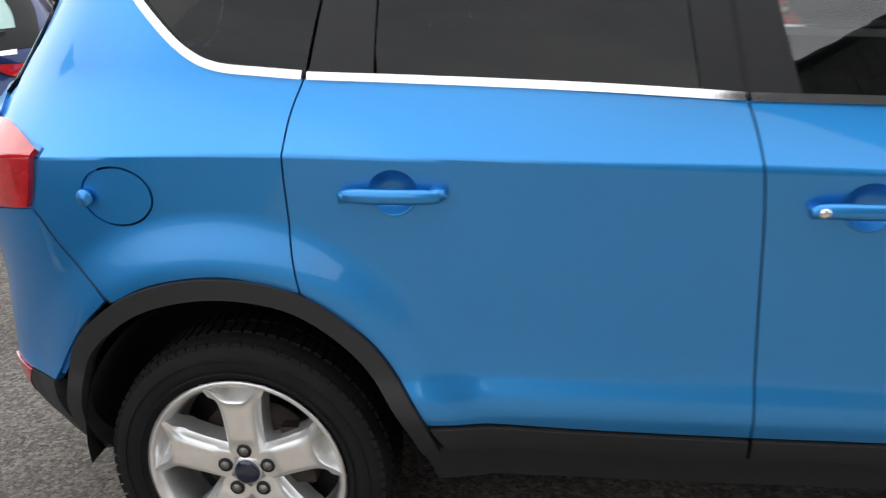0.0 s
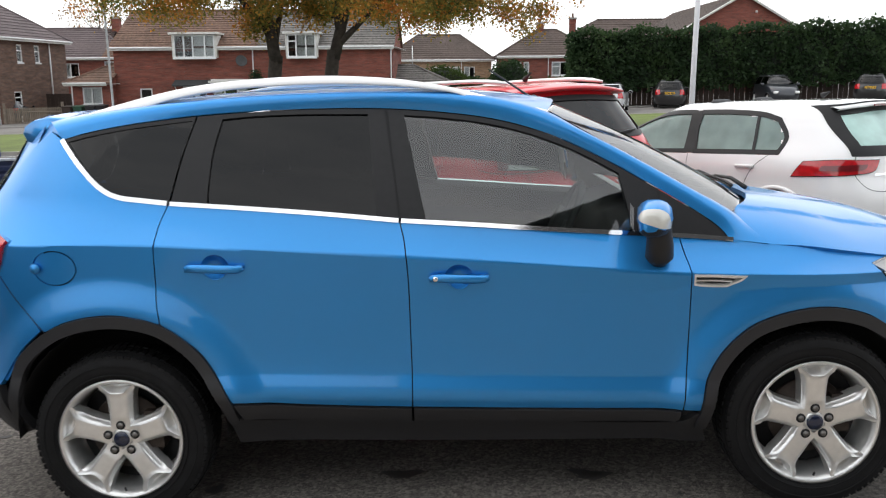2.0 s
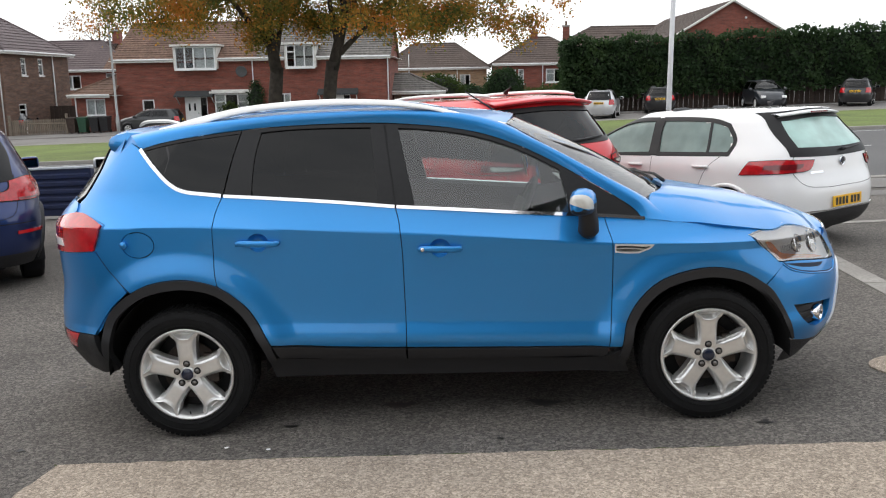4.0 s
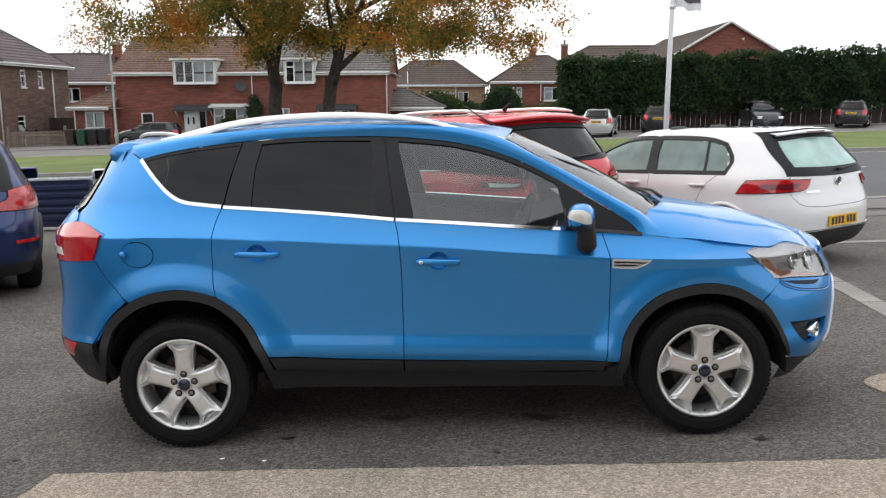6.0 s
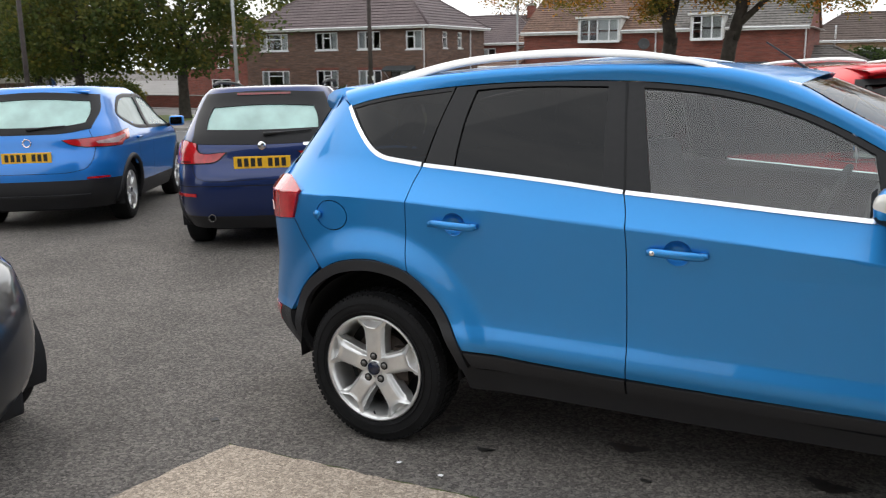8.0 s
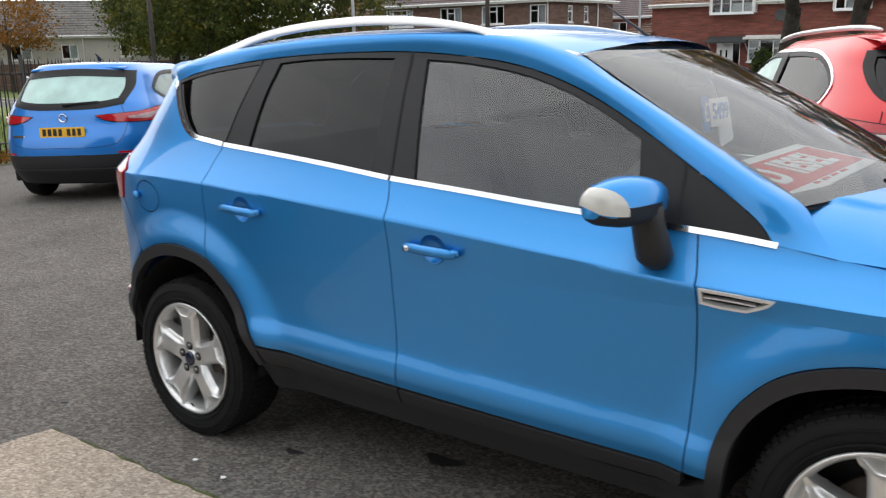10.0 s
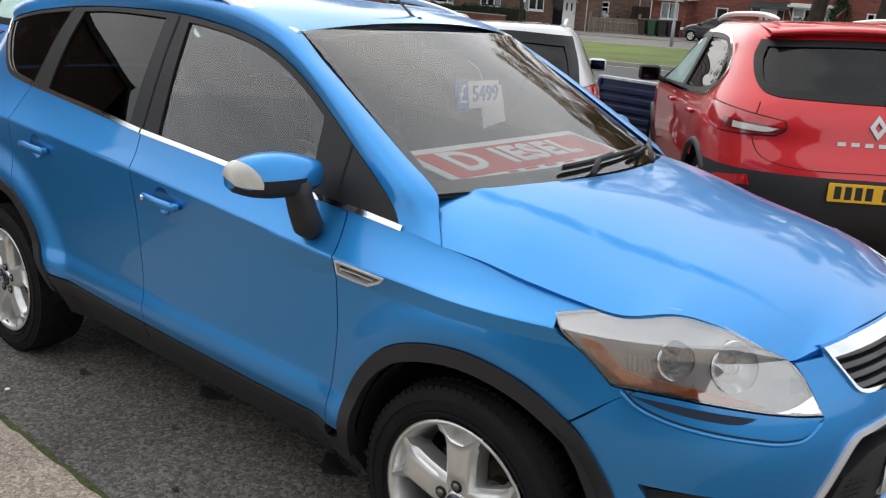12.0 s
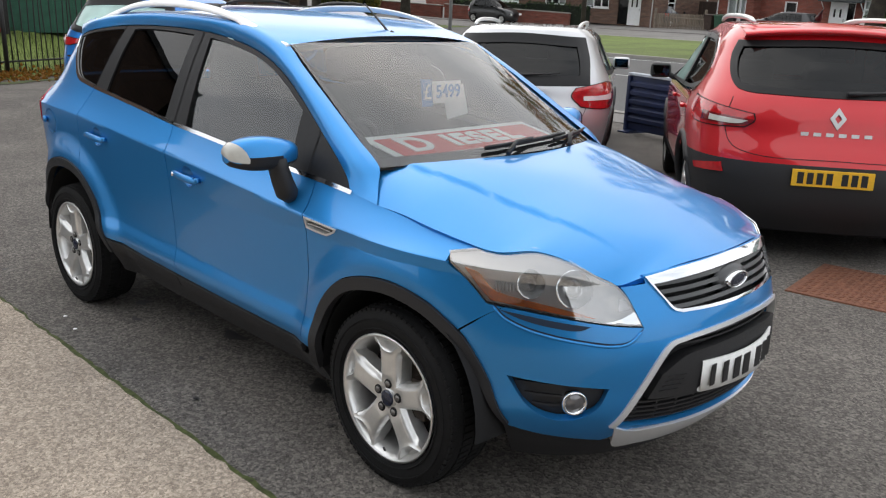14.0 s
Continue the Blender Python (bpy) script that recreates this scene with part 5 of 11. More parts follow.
# ---- door mirrors ----
for s in (-1, 1):
    mir = new("door_mirror")
    mir.parent = SUV
    tagged(mir, label="blue door mirror with black foot and clear indicator")
    # cap: a rounded shell, outer end towards the side
    vs, fs = [], []
    nu, nv = 18, 14
    for i in range(nu):
        t = i / (nu - 1)
        y = 0.845 + 0.262 * t
        w = math.sin(math.pi * min(max(0.10 + 0.885 * t, 0.0), 1.0)) ** 0.30
        for k in range(nv):
            a = 2 * math.pi * k / nv
            ex, ez = math.cos(a), math.sin(a)
            x = 0.712 + 0.074 * w * (abs(ex) ** 0.8) * (1 if ex > 0 else -1) * (1.0 if ex > 0 else 0.78) - 0.05 * t * t
            z = 1.168 + (0.076 - 0.022 * (1 - t) ** 2 if ez > 0 else 0.062) * w * (abs(ez) ** 0.75) * (1 if ez > 0 else -1) - 0.006 * t
            vs.append((x, s * y, z))
    for i in range(nu - 1):
        for k in range(nv):
            l = (k + 1) % nv
            q = (i * nv + k, i * nv + l, (i + 1) * nv + l, (i + 1) * nv + k)
            fs.append(q if s > 0 else q[::-1])
    fs.append(tuple(range(nv)) if s < 0 else tuple(range(nv))[::-1])
    fs.append(tuple((nu - 1) * nv + k for k in range(nv)) if s > 0 else tuple((nu - 1) * nv + k for k in range(nv))[::-1])
    up_f = [q for q in fs if np.mean([vs[i][2] for i in q]) > 1.150]
    dn_f = [q for q in fs if np.mean([vs[i][2] for i in q]) <= 1.150]
    part("cap", vs, up_f, M_BLUE, mir)
    part("housing", [(x, y, z) for x, y, z in vs], dn_f, M_CLAD, mir, "black lower housing")
    lv, lf = [], []
    rows_l, cols_l = 9, 15
    for i in range(rows_l):
        for k in range(cols_l):
            a = -0.30 + 3.25 * k / (cols_l - 1)
            ex, ez = math.cos(a), math.sin(a)
            t0 = 0.78 + 0.14 * max(0.0, ez) ** 0.8
            t = t0 + (1.0 - t0) * i / (rows_l - 1)
            w = math.sin(math.pi * min(0.10 + 0.885 * t, 1.0)) ** 0.30
            x = 0.712 + 0.074 * w * (abs(ex) ** 0.8) * (1 if ex > 0 else -1) * (1.0 if ex > 0 else 0.78) - 0.05 * t * t
            z = 1.168 + (0.076 - 0.022 * (1 - t) ** 2 if ez > 0 else 0.062) * w * (abs(ez) ** 0.75) * (1 if ez > 0 else -1) - 0.006 * t
            lv.append((x + 0.003 * ex, s * (0.845 + 0.262 * t + 0.002), z + 0.003 * ez))
    for i in range(rows_l - 1):
        for k in range(cols_l - 1):
            q = (i * cols_l + k, i * cols_l + k + 1, (i + 1) * cols_l + k + 1, (i + 1) * cols_l + k)
            lf.append(q if s > 0 else q[::-1])
    end_row = tuple((rows_l - 1) * cols_l + k for k in range(cols_l))
    lf.append(end_row if s > 0 else end_row[::-1])
    part("indicator", lv, lf, M_INDIC, mir, "clear indicator lens")
    glass_v = [(0.650 - 0.03 * ((y - 0.855) / 0.24) ** 2 - 0.012, s * y, z) for y in (0.875, 1.025) for z in (1.130, 1.212)]
    part("mirror_glass", glass_v, [(0, 1, 3, 2)], M_CHROME, mir, smooth=False)
    v, f = tube([(0.742, s * 0.868, 0.985), (0.742, s * 0.885, 1.01), (0.740, s * 0.905, 1.06), (0.736, s * 0.918, 1.11), (0.732, s * 0.925, 1.15)], [0.026, 0.042, 0.040, 0.037, 0.040], 14)
    part("foot", [(0.735 + (x - 0.735) * 1.25, y, z) for x, y, z in v], f, M_CLAD, mir, "black foot")

# ---- wheels ----
def tyre_mesh(R, rim_r, width, blocks=58):
    w = width / 2
    prof = [(rim_r - 0.004, -w * 0.80), (rim_r + 0.010, -w * 0.93), (rim_r + (R - rim_r) * 0.45, -w * 1.0), (R - 0.022, -w * 0.95), (R - 0.008, -w * 0.84), (R - 0.002, -w * 0.66), (R, -w * 0.3), (R, w * 0.3), (R - 0.002, w * 0.66), (R - 0.008, w * 0.84), (R - 0.03, w * 0.97), (rim_r + 0.01, w * 0.93), (rim_r - 0.004, w * 0.80)]
    pieces, tread = [lathe(prof, 72)], []
    for k in range(blocks):
        a = 2 * math.pi * k / blocks
        for j, (y0, y1) in enumerate(((-0.90, -0.56), (-0.48, -0.06), (0.06, 0.48), (0.56, 0.90))):
            da = (0.03 if j % 2 else 0.0)
            b = box(0, (y0 + y1) / 2 * w, 0, 2 * math.pi * R / blocks * 0.70, (y1 - y0) * w, 0.012)
            drop = 0.010 if j in (0, 3) else 0.0
            tread.append(moved(b, pose(0, 0, 0, 0, math.degrees(a + da), 0) @ pose(0, 0, R - 0.001 - drop)))
    # raised sidewall ribs
    for r in (rim_r + 0.022, rim_r + 0.058):
        pieces.append(lathe([(r - 0.003, -w * 0.985), (r - 0.0015, -w * 1.018), (r + 0.0015, -w * 1.018), (r + 0.003, -w * 0.985)], 72))
    return joined(*pieces), joined(*tread)


def spoke_mesh(rim_r):
    """A broad spoke with chamfered flanks and a sunk pocket behind a raised lip at its outer end."""
    vs, fs = [], []
    nr, ns, at = 30, 29, 20
    end = rim_r - 0.010
    for i in range(nr):
        for j in range(ns):
            t = -1 + 2 * j / (ns - 1)
            side = abs(t) * 0.30
            lip = min(rim_r * np.interp(side, [0.0, 0.10, 0.15, 0.24, 0.30], [0.770, 0.775, 0.800, 0.905, 0.955]), end - 0.006)
            r = 0.036 + (lip - 0.036) * (i / at) ** 0.9 if i <= at else lip + (end - lip) * ((i - at) / (nr - 1 - at)) ** 1.4
            d = (r - lip) / max(end - lip, 0.004)
            hw = rim_r * np.interp(r / rim_r, [0.15, 0.30, 0.5, 0.68, 0.78, 0.88, 1.0], [0.215, 0.195, 0.198, 0.212, 0.245, 0.300, 0.350])
            flank = 0.022 * step_to(0.74, 1.0, abs(t)) * (1 - step_to(0.72, 0.84, r / rim_r))
            dish = 0.85 * (end - lip) if i > at else 0.0
            pocket = dish * step_to(0.0, 0.45, d) * (1 - 0.75 * step_to(0.5, 1.0, d)) - 0.004 * math.exp(-((r - lip) / 0.008) ** 2)
            crown = -0.003 * (1 - step_to(0.60, 0.74, abs(t))) * step_to(0.28, 0.36, r / rim_r)
            vs.append((hw * t, -0.012 + flank + pocket + crown + 0.010 * (1 - r / end) ** 2, r))
    n1 = len(vs)
    for i in range(nr):
        for j in (0, ns - 1):
            x, y, r = vs[i * ns + j]
            vs.append((x * 1.05, y + 0.050, r))
    for i in range(nr - 1):
        for j in range(ns - 1):
            fs.append((i * ns + j, i * ns + j + 1, (i + 1) * ns + j + 1, (i + 1) * ns + j))
        a, b = n1 + i * 2, n1 + (i + 1) * 2
        fs.append((i * ns, (i + 1) * ns, b, a))
        fs.append((i * ns + ns - 1, a + 1, b + 1, (i + 1) * ns + ns - 1))
    return vs, fs


def build_wheel(parent, center, side, R=0.343, rim_r=0.243, width=0.235, spokes=5, turn=0.0, spoke_mat=None, cap_mat=None, simple=False):
    """side -1: outer face towards -y."""
    w = new("wheel")
    w.parent = parent
    w.matrix_basis = Matrix.Translation(center) @ (pose(0, 0, 0, 0, turn, 0) if side < 0 else pose(0, 0, 0, 0, turn, 180))
    tagged(w, label="alloy wheel with black tyre")
    (v, f), tread = tyre_mesh(R, rim_r, width, 8 if simple else 76)
    tyre = part("tyre", v, f, M_RUBBER, w)
    tyre.data.set_sharp_from_angle(angle=radians(40))
    if not simple:
        part("tread", *tread, M_RUBBER, w, smooth=False, kind="stuff")
    o = -width * 0.46
    v, f = lathe([(rim_r - 0.004, o + 0.004), (rim_r + 0.004, o - 0.004), (rim_r - 0.006, o - 0.006), (rim_r - 0.014, o + 0.004), (rim_r - 0.022, o + 0.020), (rim_r - 0.028, o + 0.10), (rim_r - 0.030, o + 0.20)], 64)
    part("rim", v, f, spoke_mat or M_ALLOY, w)
    one = spoke_mesh(rim_r)
    for k in range(spokes):
        m = pose(0, o + 0.014, 0, 0, 360 / spokes * k, 0)
        sp = part("spoke", [m @ Vector(p) for p in one[0]], one[1], spoke_mat or M_ALLOY, w)
        sp.data.set_sharp_from_angle(angle=radians(35))
    v, f = lathe([(0.0, 0.004), (0.031, 0.001), (0.036, 0.000), (0.038, 0.006), (0.058, 0.016), (0.066, 0.030), (0.066, 0.08)], 40)
    part("hub", [Vector(p) + Vector((0, o + 0.004, 0)) for p in v], f, spoke_mat or M_ALLOY, w)
    v, f = lathe([(0.0, -0.005), (0.024, -0.004), (0.031, -0.001), (0.032, 0.006)], 32)
    part("centre_cap", [Vector((p[0], p[1] + o + 0.002, p[2])) for p in v], f, cap_mat or M_CAPBLUE, w)
    if not simple:
        for k in range(5):
            a = 2 * math.pi * (k + 0.5) / 5 + math.pi / 2 + math.pi / 5
            v, f = lathe([(0.0, -0.006), (0.008, -0.006), (0.0115, -0.002), (0.0115, 0.012), (0.014, 0.016)], 10)
            nut = part("wheel_nut", [Vector((p[0] + 0.056 * math.cos(a), p[1] + o + 0.004, p[2] + 0.056 * math.sin(a))) for p in v], f, M_NUT, w)
            # dark disc proud of the spoke stands for the shade round the nut
            v, f = lathe([(0.0, 0.0), (0.0170, 0.0), (0.0185, 0.003), (0.0185, 0.012)], 16)
            part("nut_recess", [Vector((p[0] + 0.056 * math.cos(a), p[1] + o + 0.0035, p[2] + 0.056 * math.sin(a))) for p in v], f, M_SHELL, nut)
        v, f = lathe([(0.0, 0.065), (0.07, 0.065), (0.075, 0.085), (0.150, 0.085), (0.152, 0.10), (0.0, 0.10)], 48)
        part("brake_disc", [Vector((p[0], p[1] + o, p[2])) for p in v], f, M_DISC, w)
        b = box(0.115, o + 0.085, 0.02, 0.07, 0.07, 0.15)
        part("caliper", *b, M_DISC, w, smooth=False)
        v, f = joined(tube([(0.0, o - 0.002, -rim_r + 0.030), (0.0, o - 0.010, -rim_r + 0.045)], 0.004, 6))
        part("valve", v, f, M_CLAD, w)
    v, f = lathe([(0.0, 0.02), (rim_r - 0.035, 0.02)], 40)
    part("rim_back", [Vector(p) for p in v], f, M_SHELL, w)
    return w


for wx, wz in ((-1.345, 0.343), (1.345, 0.343)):
    for s in (-1, 1):
        build_wheel(SUV, (wx, s * 0.775, wz), s, turn=0.0)

# ---- cabin ----
def seat_parts(parent, x, y, tall=0.60):
    bm = bmesh.new()
    add_box(bm, (0.50, 0.50, 0.16), pose(x + 0.02, y, 0.70, 0, -6, 0), 0.06, 4)
    bm_part("seat_base", bm, M_SEAT, parent, smooth=60)
    bm = bmesh.new()
    add_box(bm, (0.14, 0.48, tall), pose(x - 0.30, y, 1.00, 0, -16, 0), 0.06, 4)
    bm_part("seat_back", bm, M_SEAT, parent, smooth=60)
    bm = bmesh.new()
    add_box(bm, (0.10, 0.26, 0.18), pose(x - 0.41, y, 1.40, 0, -10, 0), 0.045, 4)
    bm_part("headrest", bm, M_SEAT, parent, smooth=60)


for y in (-0.37, 0.37):
    seat_parts(SUV, -0.02, y)
bm = bmesh.new()
add_box(bm, (0.14, 1.24, 0.60), pose(-1.12, 0, 0.98, 0, -16, 0), 0.06, 4)
add_box(bm, (0.50, 1.24, 0.16), pose(-0.82, 0, 0.72), 0.06, 4)
bm_part("rear_bench", bm, M_SEAT, SUV, smooth=60)
# dash top as a curved shelf, with binnacle
vs, fs = [], []
for i in range(21):
    a = -1 + 2 * i / 20
    p = screen_map(np.array([a]), np.array([0.0]))[0]
    for x, z in ((p[0] - 0.01, 1.130), (0.95, 1.125), (0.78, 1.115), (0.62, 1.075), (0.58, 1.00), (0.62, 0.80), (0.72, 0.62)):
        vs.append((min(x, p[0] - 0.01), 0.72 * a, z + (0.035 * math.exp(-((0.72 * a + 0.36) / 0.17) ** 2) if 0.55 < x < 0.85 and z > 1.0 else 0.0)))
for i in range(20):
    for k in range(6):
        fs.append((i * 7 + k, i * 7 + k + 1, i * 7 + k + 8, i * 7 + k + 7))
part("dashboard", vs, fs, M_TRIM, SUV)
ring = [(0.185 * math.cos(a), 0.185 * math.sin(a), 0) for a in np.linspace(0, 2 * math.pi, 33)]
wm = pose(0.443, -0.36, 1.068, 0, -63, 0)
v, f = joined(tube(ring, 0.016, 8, cap=False), moved(box(0, 0, 0.0, 0.34, 0.05, 0.02), pose(0, 0, 0, 0, 0, 0)), moved(box(0, 0, 0.0, 0.05, 0.34, 0.02), pose(0, 0, 0)), box(0, 0, 0.015, 0.13, 0.15, 0.05))
part("steering_wheel", [wm @ Vector(p) for p in v], f, M_TRIM, SUV)
for s in (-1, 1):
    poly = outline([(-1.05, 1.240), (-0.525, 1.210), (-0.218, 1.176), (0.352, 1.126), (0.80, 1.082)], [(0.80, 1.082), (0.80, 0.50)], [(0.80, 0.50), (-0.85, 0.52)], [(-0.85, 0.52), (-1.05, 1.215)])
    m = chart_mesh(poly, side_map, step=0.1, lift=-0.075, depth=-0.05)
    m = m if s < 0 else mirror_y(*m)
    part("door_card", m[0], m[1], M_TRIM, SUV, normals=m[2])
bm = bmesh.new()
add_box(bm, (0.05, 0.24, 0.07), pose(0.50, 0.0, 1.47, 0, 15, 0), 0.02, 3)
bm_part("interior_mirror", bm, M_CLAD, SUV, smooth=60)


# ---- cards behind the windscreen ----
def text_part(name, words, size, m, mat, parent, extrude=0.0015, spacing=1.0, heavy=0.0):
    cu = bpy.data.curves.new(name, "FONT")
    cu.body, cu.size, cu.extrude, cu.offset = words, size, extrude, heavy
    cu.align_x, cu.align_y, cu.space_character = "CENTER", "CENTER", spacing
    tmp = bpy.data.objects.new(name, cu)
    scene.collection.objects.link(tmp)
    dg = bpy.context.evaluated_depsgraph_get()
    me = bpy.data.meshes.new_from_object(tmp.evaluated_get(dg))
    bpy.data.objects.remove(tmp)
    me.materials.clear()
    me.materials.append(mat)
    ob = new(name, me)
    ob.parent = parent
    ob.matrix_basis = m
    return ob


sign_m = SITE @ pose(0.865, 0.035, 1.160, 0, 11, 0) @ pose(0, 0, 0, 0, 0, 83 + 7)
sign = thing("windscreen_sign", sign_m, "white and red card sign lying on the dashboard", "sign")
bm = bmesh.new()
add_box(bm, (1.06, 0.30, 0.004), pose(0, 0, 0))
bm_part("card", bm, M_CARDWHITE, sign)
bm = bmesh.new()
add_box(bm, (0.98, 0.21, 0.002), pose(0, 0, 0.0035))
bm_part("red_panel", bm, M_CARDRED, sign)
text_part("letters", "D", 0.225, pose(-0.330, 0.004, 0.006), M_CARDWHITE, sign, heavy=0.006)
text_part("letters", "IESEL", 0.185, pose(0.085, 0.002, 0.006), M_CARDWHITE, sign, spacing=1.14, heavy=0.008)
for k, x in enumerate((-0.23, -0.12, 0.0, 0.12)):
    bm = bmesh.new()
    add_box(bm, (0.07 if k else 0.05, 0.012, 0.002), pose(x, -0.118, 0.0035))
    bm_part("bar", bm, M_CARDRED, sign)
price_m = SITE @ pose(0.52, 0.20, 1.315, 90, 0, 90) @ pose(0, 0, 0, -8, 0, 0)
price = thing("price_card", price_m, "white price card with blue figures hanging from the mirror", "price card")
bm = bmesh.new()
add_box(bm, (0.20, 0.105, 0.003), pose(0.03, 0.02, 0))
bm_part("card", bm, M_CARDWHITE, price)
text_part("figures", "5499", 0.085, pose(0.035, 0.02, 0.004), M_CARDBLUE, price, heavy=0.001)
bm = bmesh.new()
add_box(bm, (0.07, 0.13, 0.003), pose(-0.105, 0.02, -0.004), 0.0)
bm_part("blue_card", bm, M_CARDBLUE, price)
text_part("pound_sign", "\u00a3", 0.10, pose(-0.105, 0.02, 0.0), M_CARDWHITE, price)
bm = bmesh.new()
add_box(bm, (0.15, 0.15, 0.002), pose(0.09, -0.03, -0.006, 0, 0, 8), 0.0)
bm_part("tag", bm, M_CARDWHITE, price)
v, f = tube([(0.03, 0.06, -0.002), (0.0, 0.12, 0.0), (-0.15, 0.19, 0.0)], 0.0015, 5)
part("string", v, f, M_CARDWHITE, price)


# ---- ground ----
def aggregate(name, dark, pale, cell, rough=0.9, fine=2.3, patch=0.22, patch_scale=0.9, bump=0.5):
    """Bound stones: pieces of two sizes, each of its own tone, with broad worn patches."""
    m = bpy.data.materials.new(name)
    m.use_nodes = True
    nt = m.node_tree
    b = nt.nodes["Principled BSDF"]
    b.inputs["Roughness"].default_value = rough
    b.inputs["Specular IOR Level"].default_value = 0.3
    co = nt.nodes.new("ShaderNodeTexCoord")
    def stones(sc):
        v = nt.nodes.new("ShaderNodeTexVoronoi")
        v.inputs["Scale"].default_value = sc
        nt.links.new(co.outputs["Object"], v.inputs["Vector"])
        g = nt.nodes.new("ShaderNodeSeparateColor")
        nt.links.new(v.outputs["Color"], g.inputs[0])
        return g.outputs[0], v.outputs["Distance"]
    def calc(op, x, y):
        n = nt.nodes.new("ShaderNodeMath")
        n.operation = op
        for i, q in enumerate((x, y)):
            if isinstance(q, float):
                n.inputs[i].default_value = q
            else:
                nt.links.new(q, n.inputs[i])
        return n.outputs[0]
    c1, d1 = stones(1.0 / cell)
    c2, d2 = stones(fine / cell)
    tone = calc("MULTIPLY", calc("POWER", c1, 1.7), 0.55)
    tone = calc("ADD", tone, calc("MULTIPLY", calc("POWER", c2, 1.5), 0.45))
    n1 = nt.nodes.new("ShaderNodeTexNoise")
    n1.inputs["Scale"].default_value, n1.inputs["Detail"].default_value = patch_scale, 7.0
    n1.inputs["Roughness"].default_value = 0.65
    nt.links.new(co.outputs["Object"], n1.inputs["Vector"])
    pr = nt.nodes.new("ShaderNodeMapRange")
    pr.inputs["From Min"].default_value, pr.inputs["From Max"].default_value = 0.30, 0.70
    pr.inputs["To Min"].default_value, pr.inputs["To Max"].default_value = 1 - patch, 1 + patch
    nt.links.new(n1.outputs["Fac"], pr.inputs["Value"])
    mx = nt.nodes.new("ShaderNodeMix")
    mx.data_type = "RGBA"
    mx.inputs[6].default_value, mx.inputs[7].default_value = (*dark, 1), (*pale, 1)
    nt.links.new(tone, mx.inputs[0])
    sc = nt.nodes.new("ShaderNodeVectorMath")
    sc.operation = "SCALE"
    nt.links.new(mx.outputs[2], sc.inputs[0])
    nt.links.new(pr.outputs[0], sc.inputs["Scale"])
    nt.links.new(sc.outputs[0], b.inputs["Base Color"])
    bp = nt.nodes.new("ShaderNodeBump")
    bp.inputs["Strength"].default_value, bp.inputs["Distance"].default_value = bump, 0.004
    nt.links.new(calc("ADD", calc("MULTIPLY", d1, -1.0), calc("MULTIPLY", c2, 0.4)), bp.inputs["Height"])
    nt.links.new(bp.outputs[0], b.inputs["Normal"])
    return m


M_ASPHALT = aggregate("worn_forecourt_asphalt", (0.050, 0.046, 0.042), (0.250, 0.228, 0.205), 0.014, patch=0.24)
M_ROAD = material("road_asphalt", (0.105, 0.104, 0.104), rough=0.85, vary=0.25, scale=60, bump=0.3, bump_scale=90, stain=0.12, stain_scale=0.3)
M_CONCRETE = aggregate("exposed_concrete", (0.20, 0.165, 0.130), (0.62, 0.52, 0.42), 0.012, patch=0.13, patch_scale=1.6)
M_KERB = material("kerb_concrete", (0.30, 0.285, 0.26), rough=0.9, vary=0.2, scale=40, bump=0.3, bump_scale=60, stain=0.2, stain_scale=2.0)
M_PAVE = material("pavement_tarmac", (0.19, 0.18, 0.17), rough=0.9, vary=0.2, scale=30, stain=0.2, stain_scale=0.4)
M_GRASS = material("mown_grass", (0.125, 0.170, 0.032), rough=0.9, vary=0.35, scale=14, stain=0.3, stain_scale=0.5)
M_LINE = material("white_road_paint", (0.62, 0.62, 0.60), rough=0.7, vary=0.15, scale=20)
M_RUST = material("rust_red_cover", (0.20, 0.085, 0.05), rough=0.8, vary=0.3, scale=30, bump=0.4, bump_scale=120)
M_OIL = material("oil_stain", (0.022, 0.021, 0.020), rough=0.55, vary=0.4, scale=30)
M_MOSS = material("moss_edge", (0.06, 0.075, 0.02), rough=0.95, vary=0.5, scale=25)
M_LEAFLITTER = material("dead_leaf", (0.17, 0.085, 0.035), rough=0.9, random_tint=0.3, vary=0.3, scale=8)


def ground_z(x, y):
    """World height of the ground: the sloping forecourt, then the road and the flatter land behind it."""
    ax = np.abs(x)
    xs = np.where(ax < 12, ax, np.where(ax < 45, 12 + (ax - 12) * 0.85, 40.05)) * np.sign(x)
    ys = np.where(y < 16, np.maximum(y, -25), 16 + 6 * (1 - np.exp(-np.clip(y - 16, 0, None) / 6)))
    s = lambda a, b, v: np.clip((v - a) / (b - a), 0, 1) ** 2 * (3 - 2 * np.clip((v - a) / (b - a), 0, 1))
    rise = 0.12 * s(0.6, 1.9, y) * (1 - s(7.0, 10.5, y)) * s(1.8, 4.2, -x) * (1 - s(10.5, 14.0, -x))
    return 0.0288 * xs - 0.0243 * ys + rise


def gz(x, y):
    return float(ground_z(np.array(float(x)), np.array(float(y))))


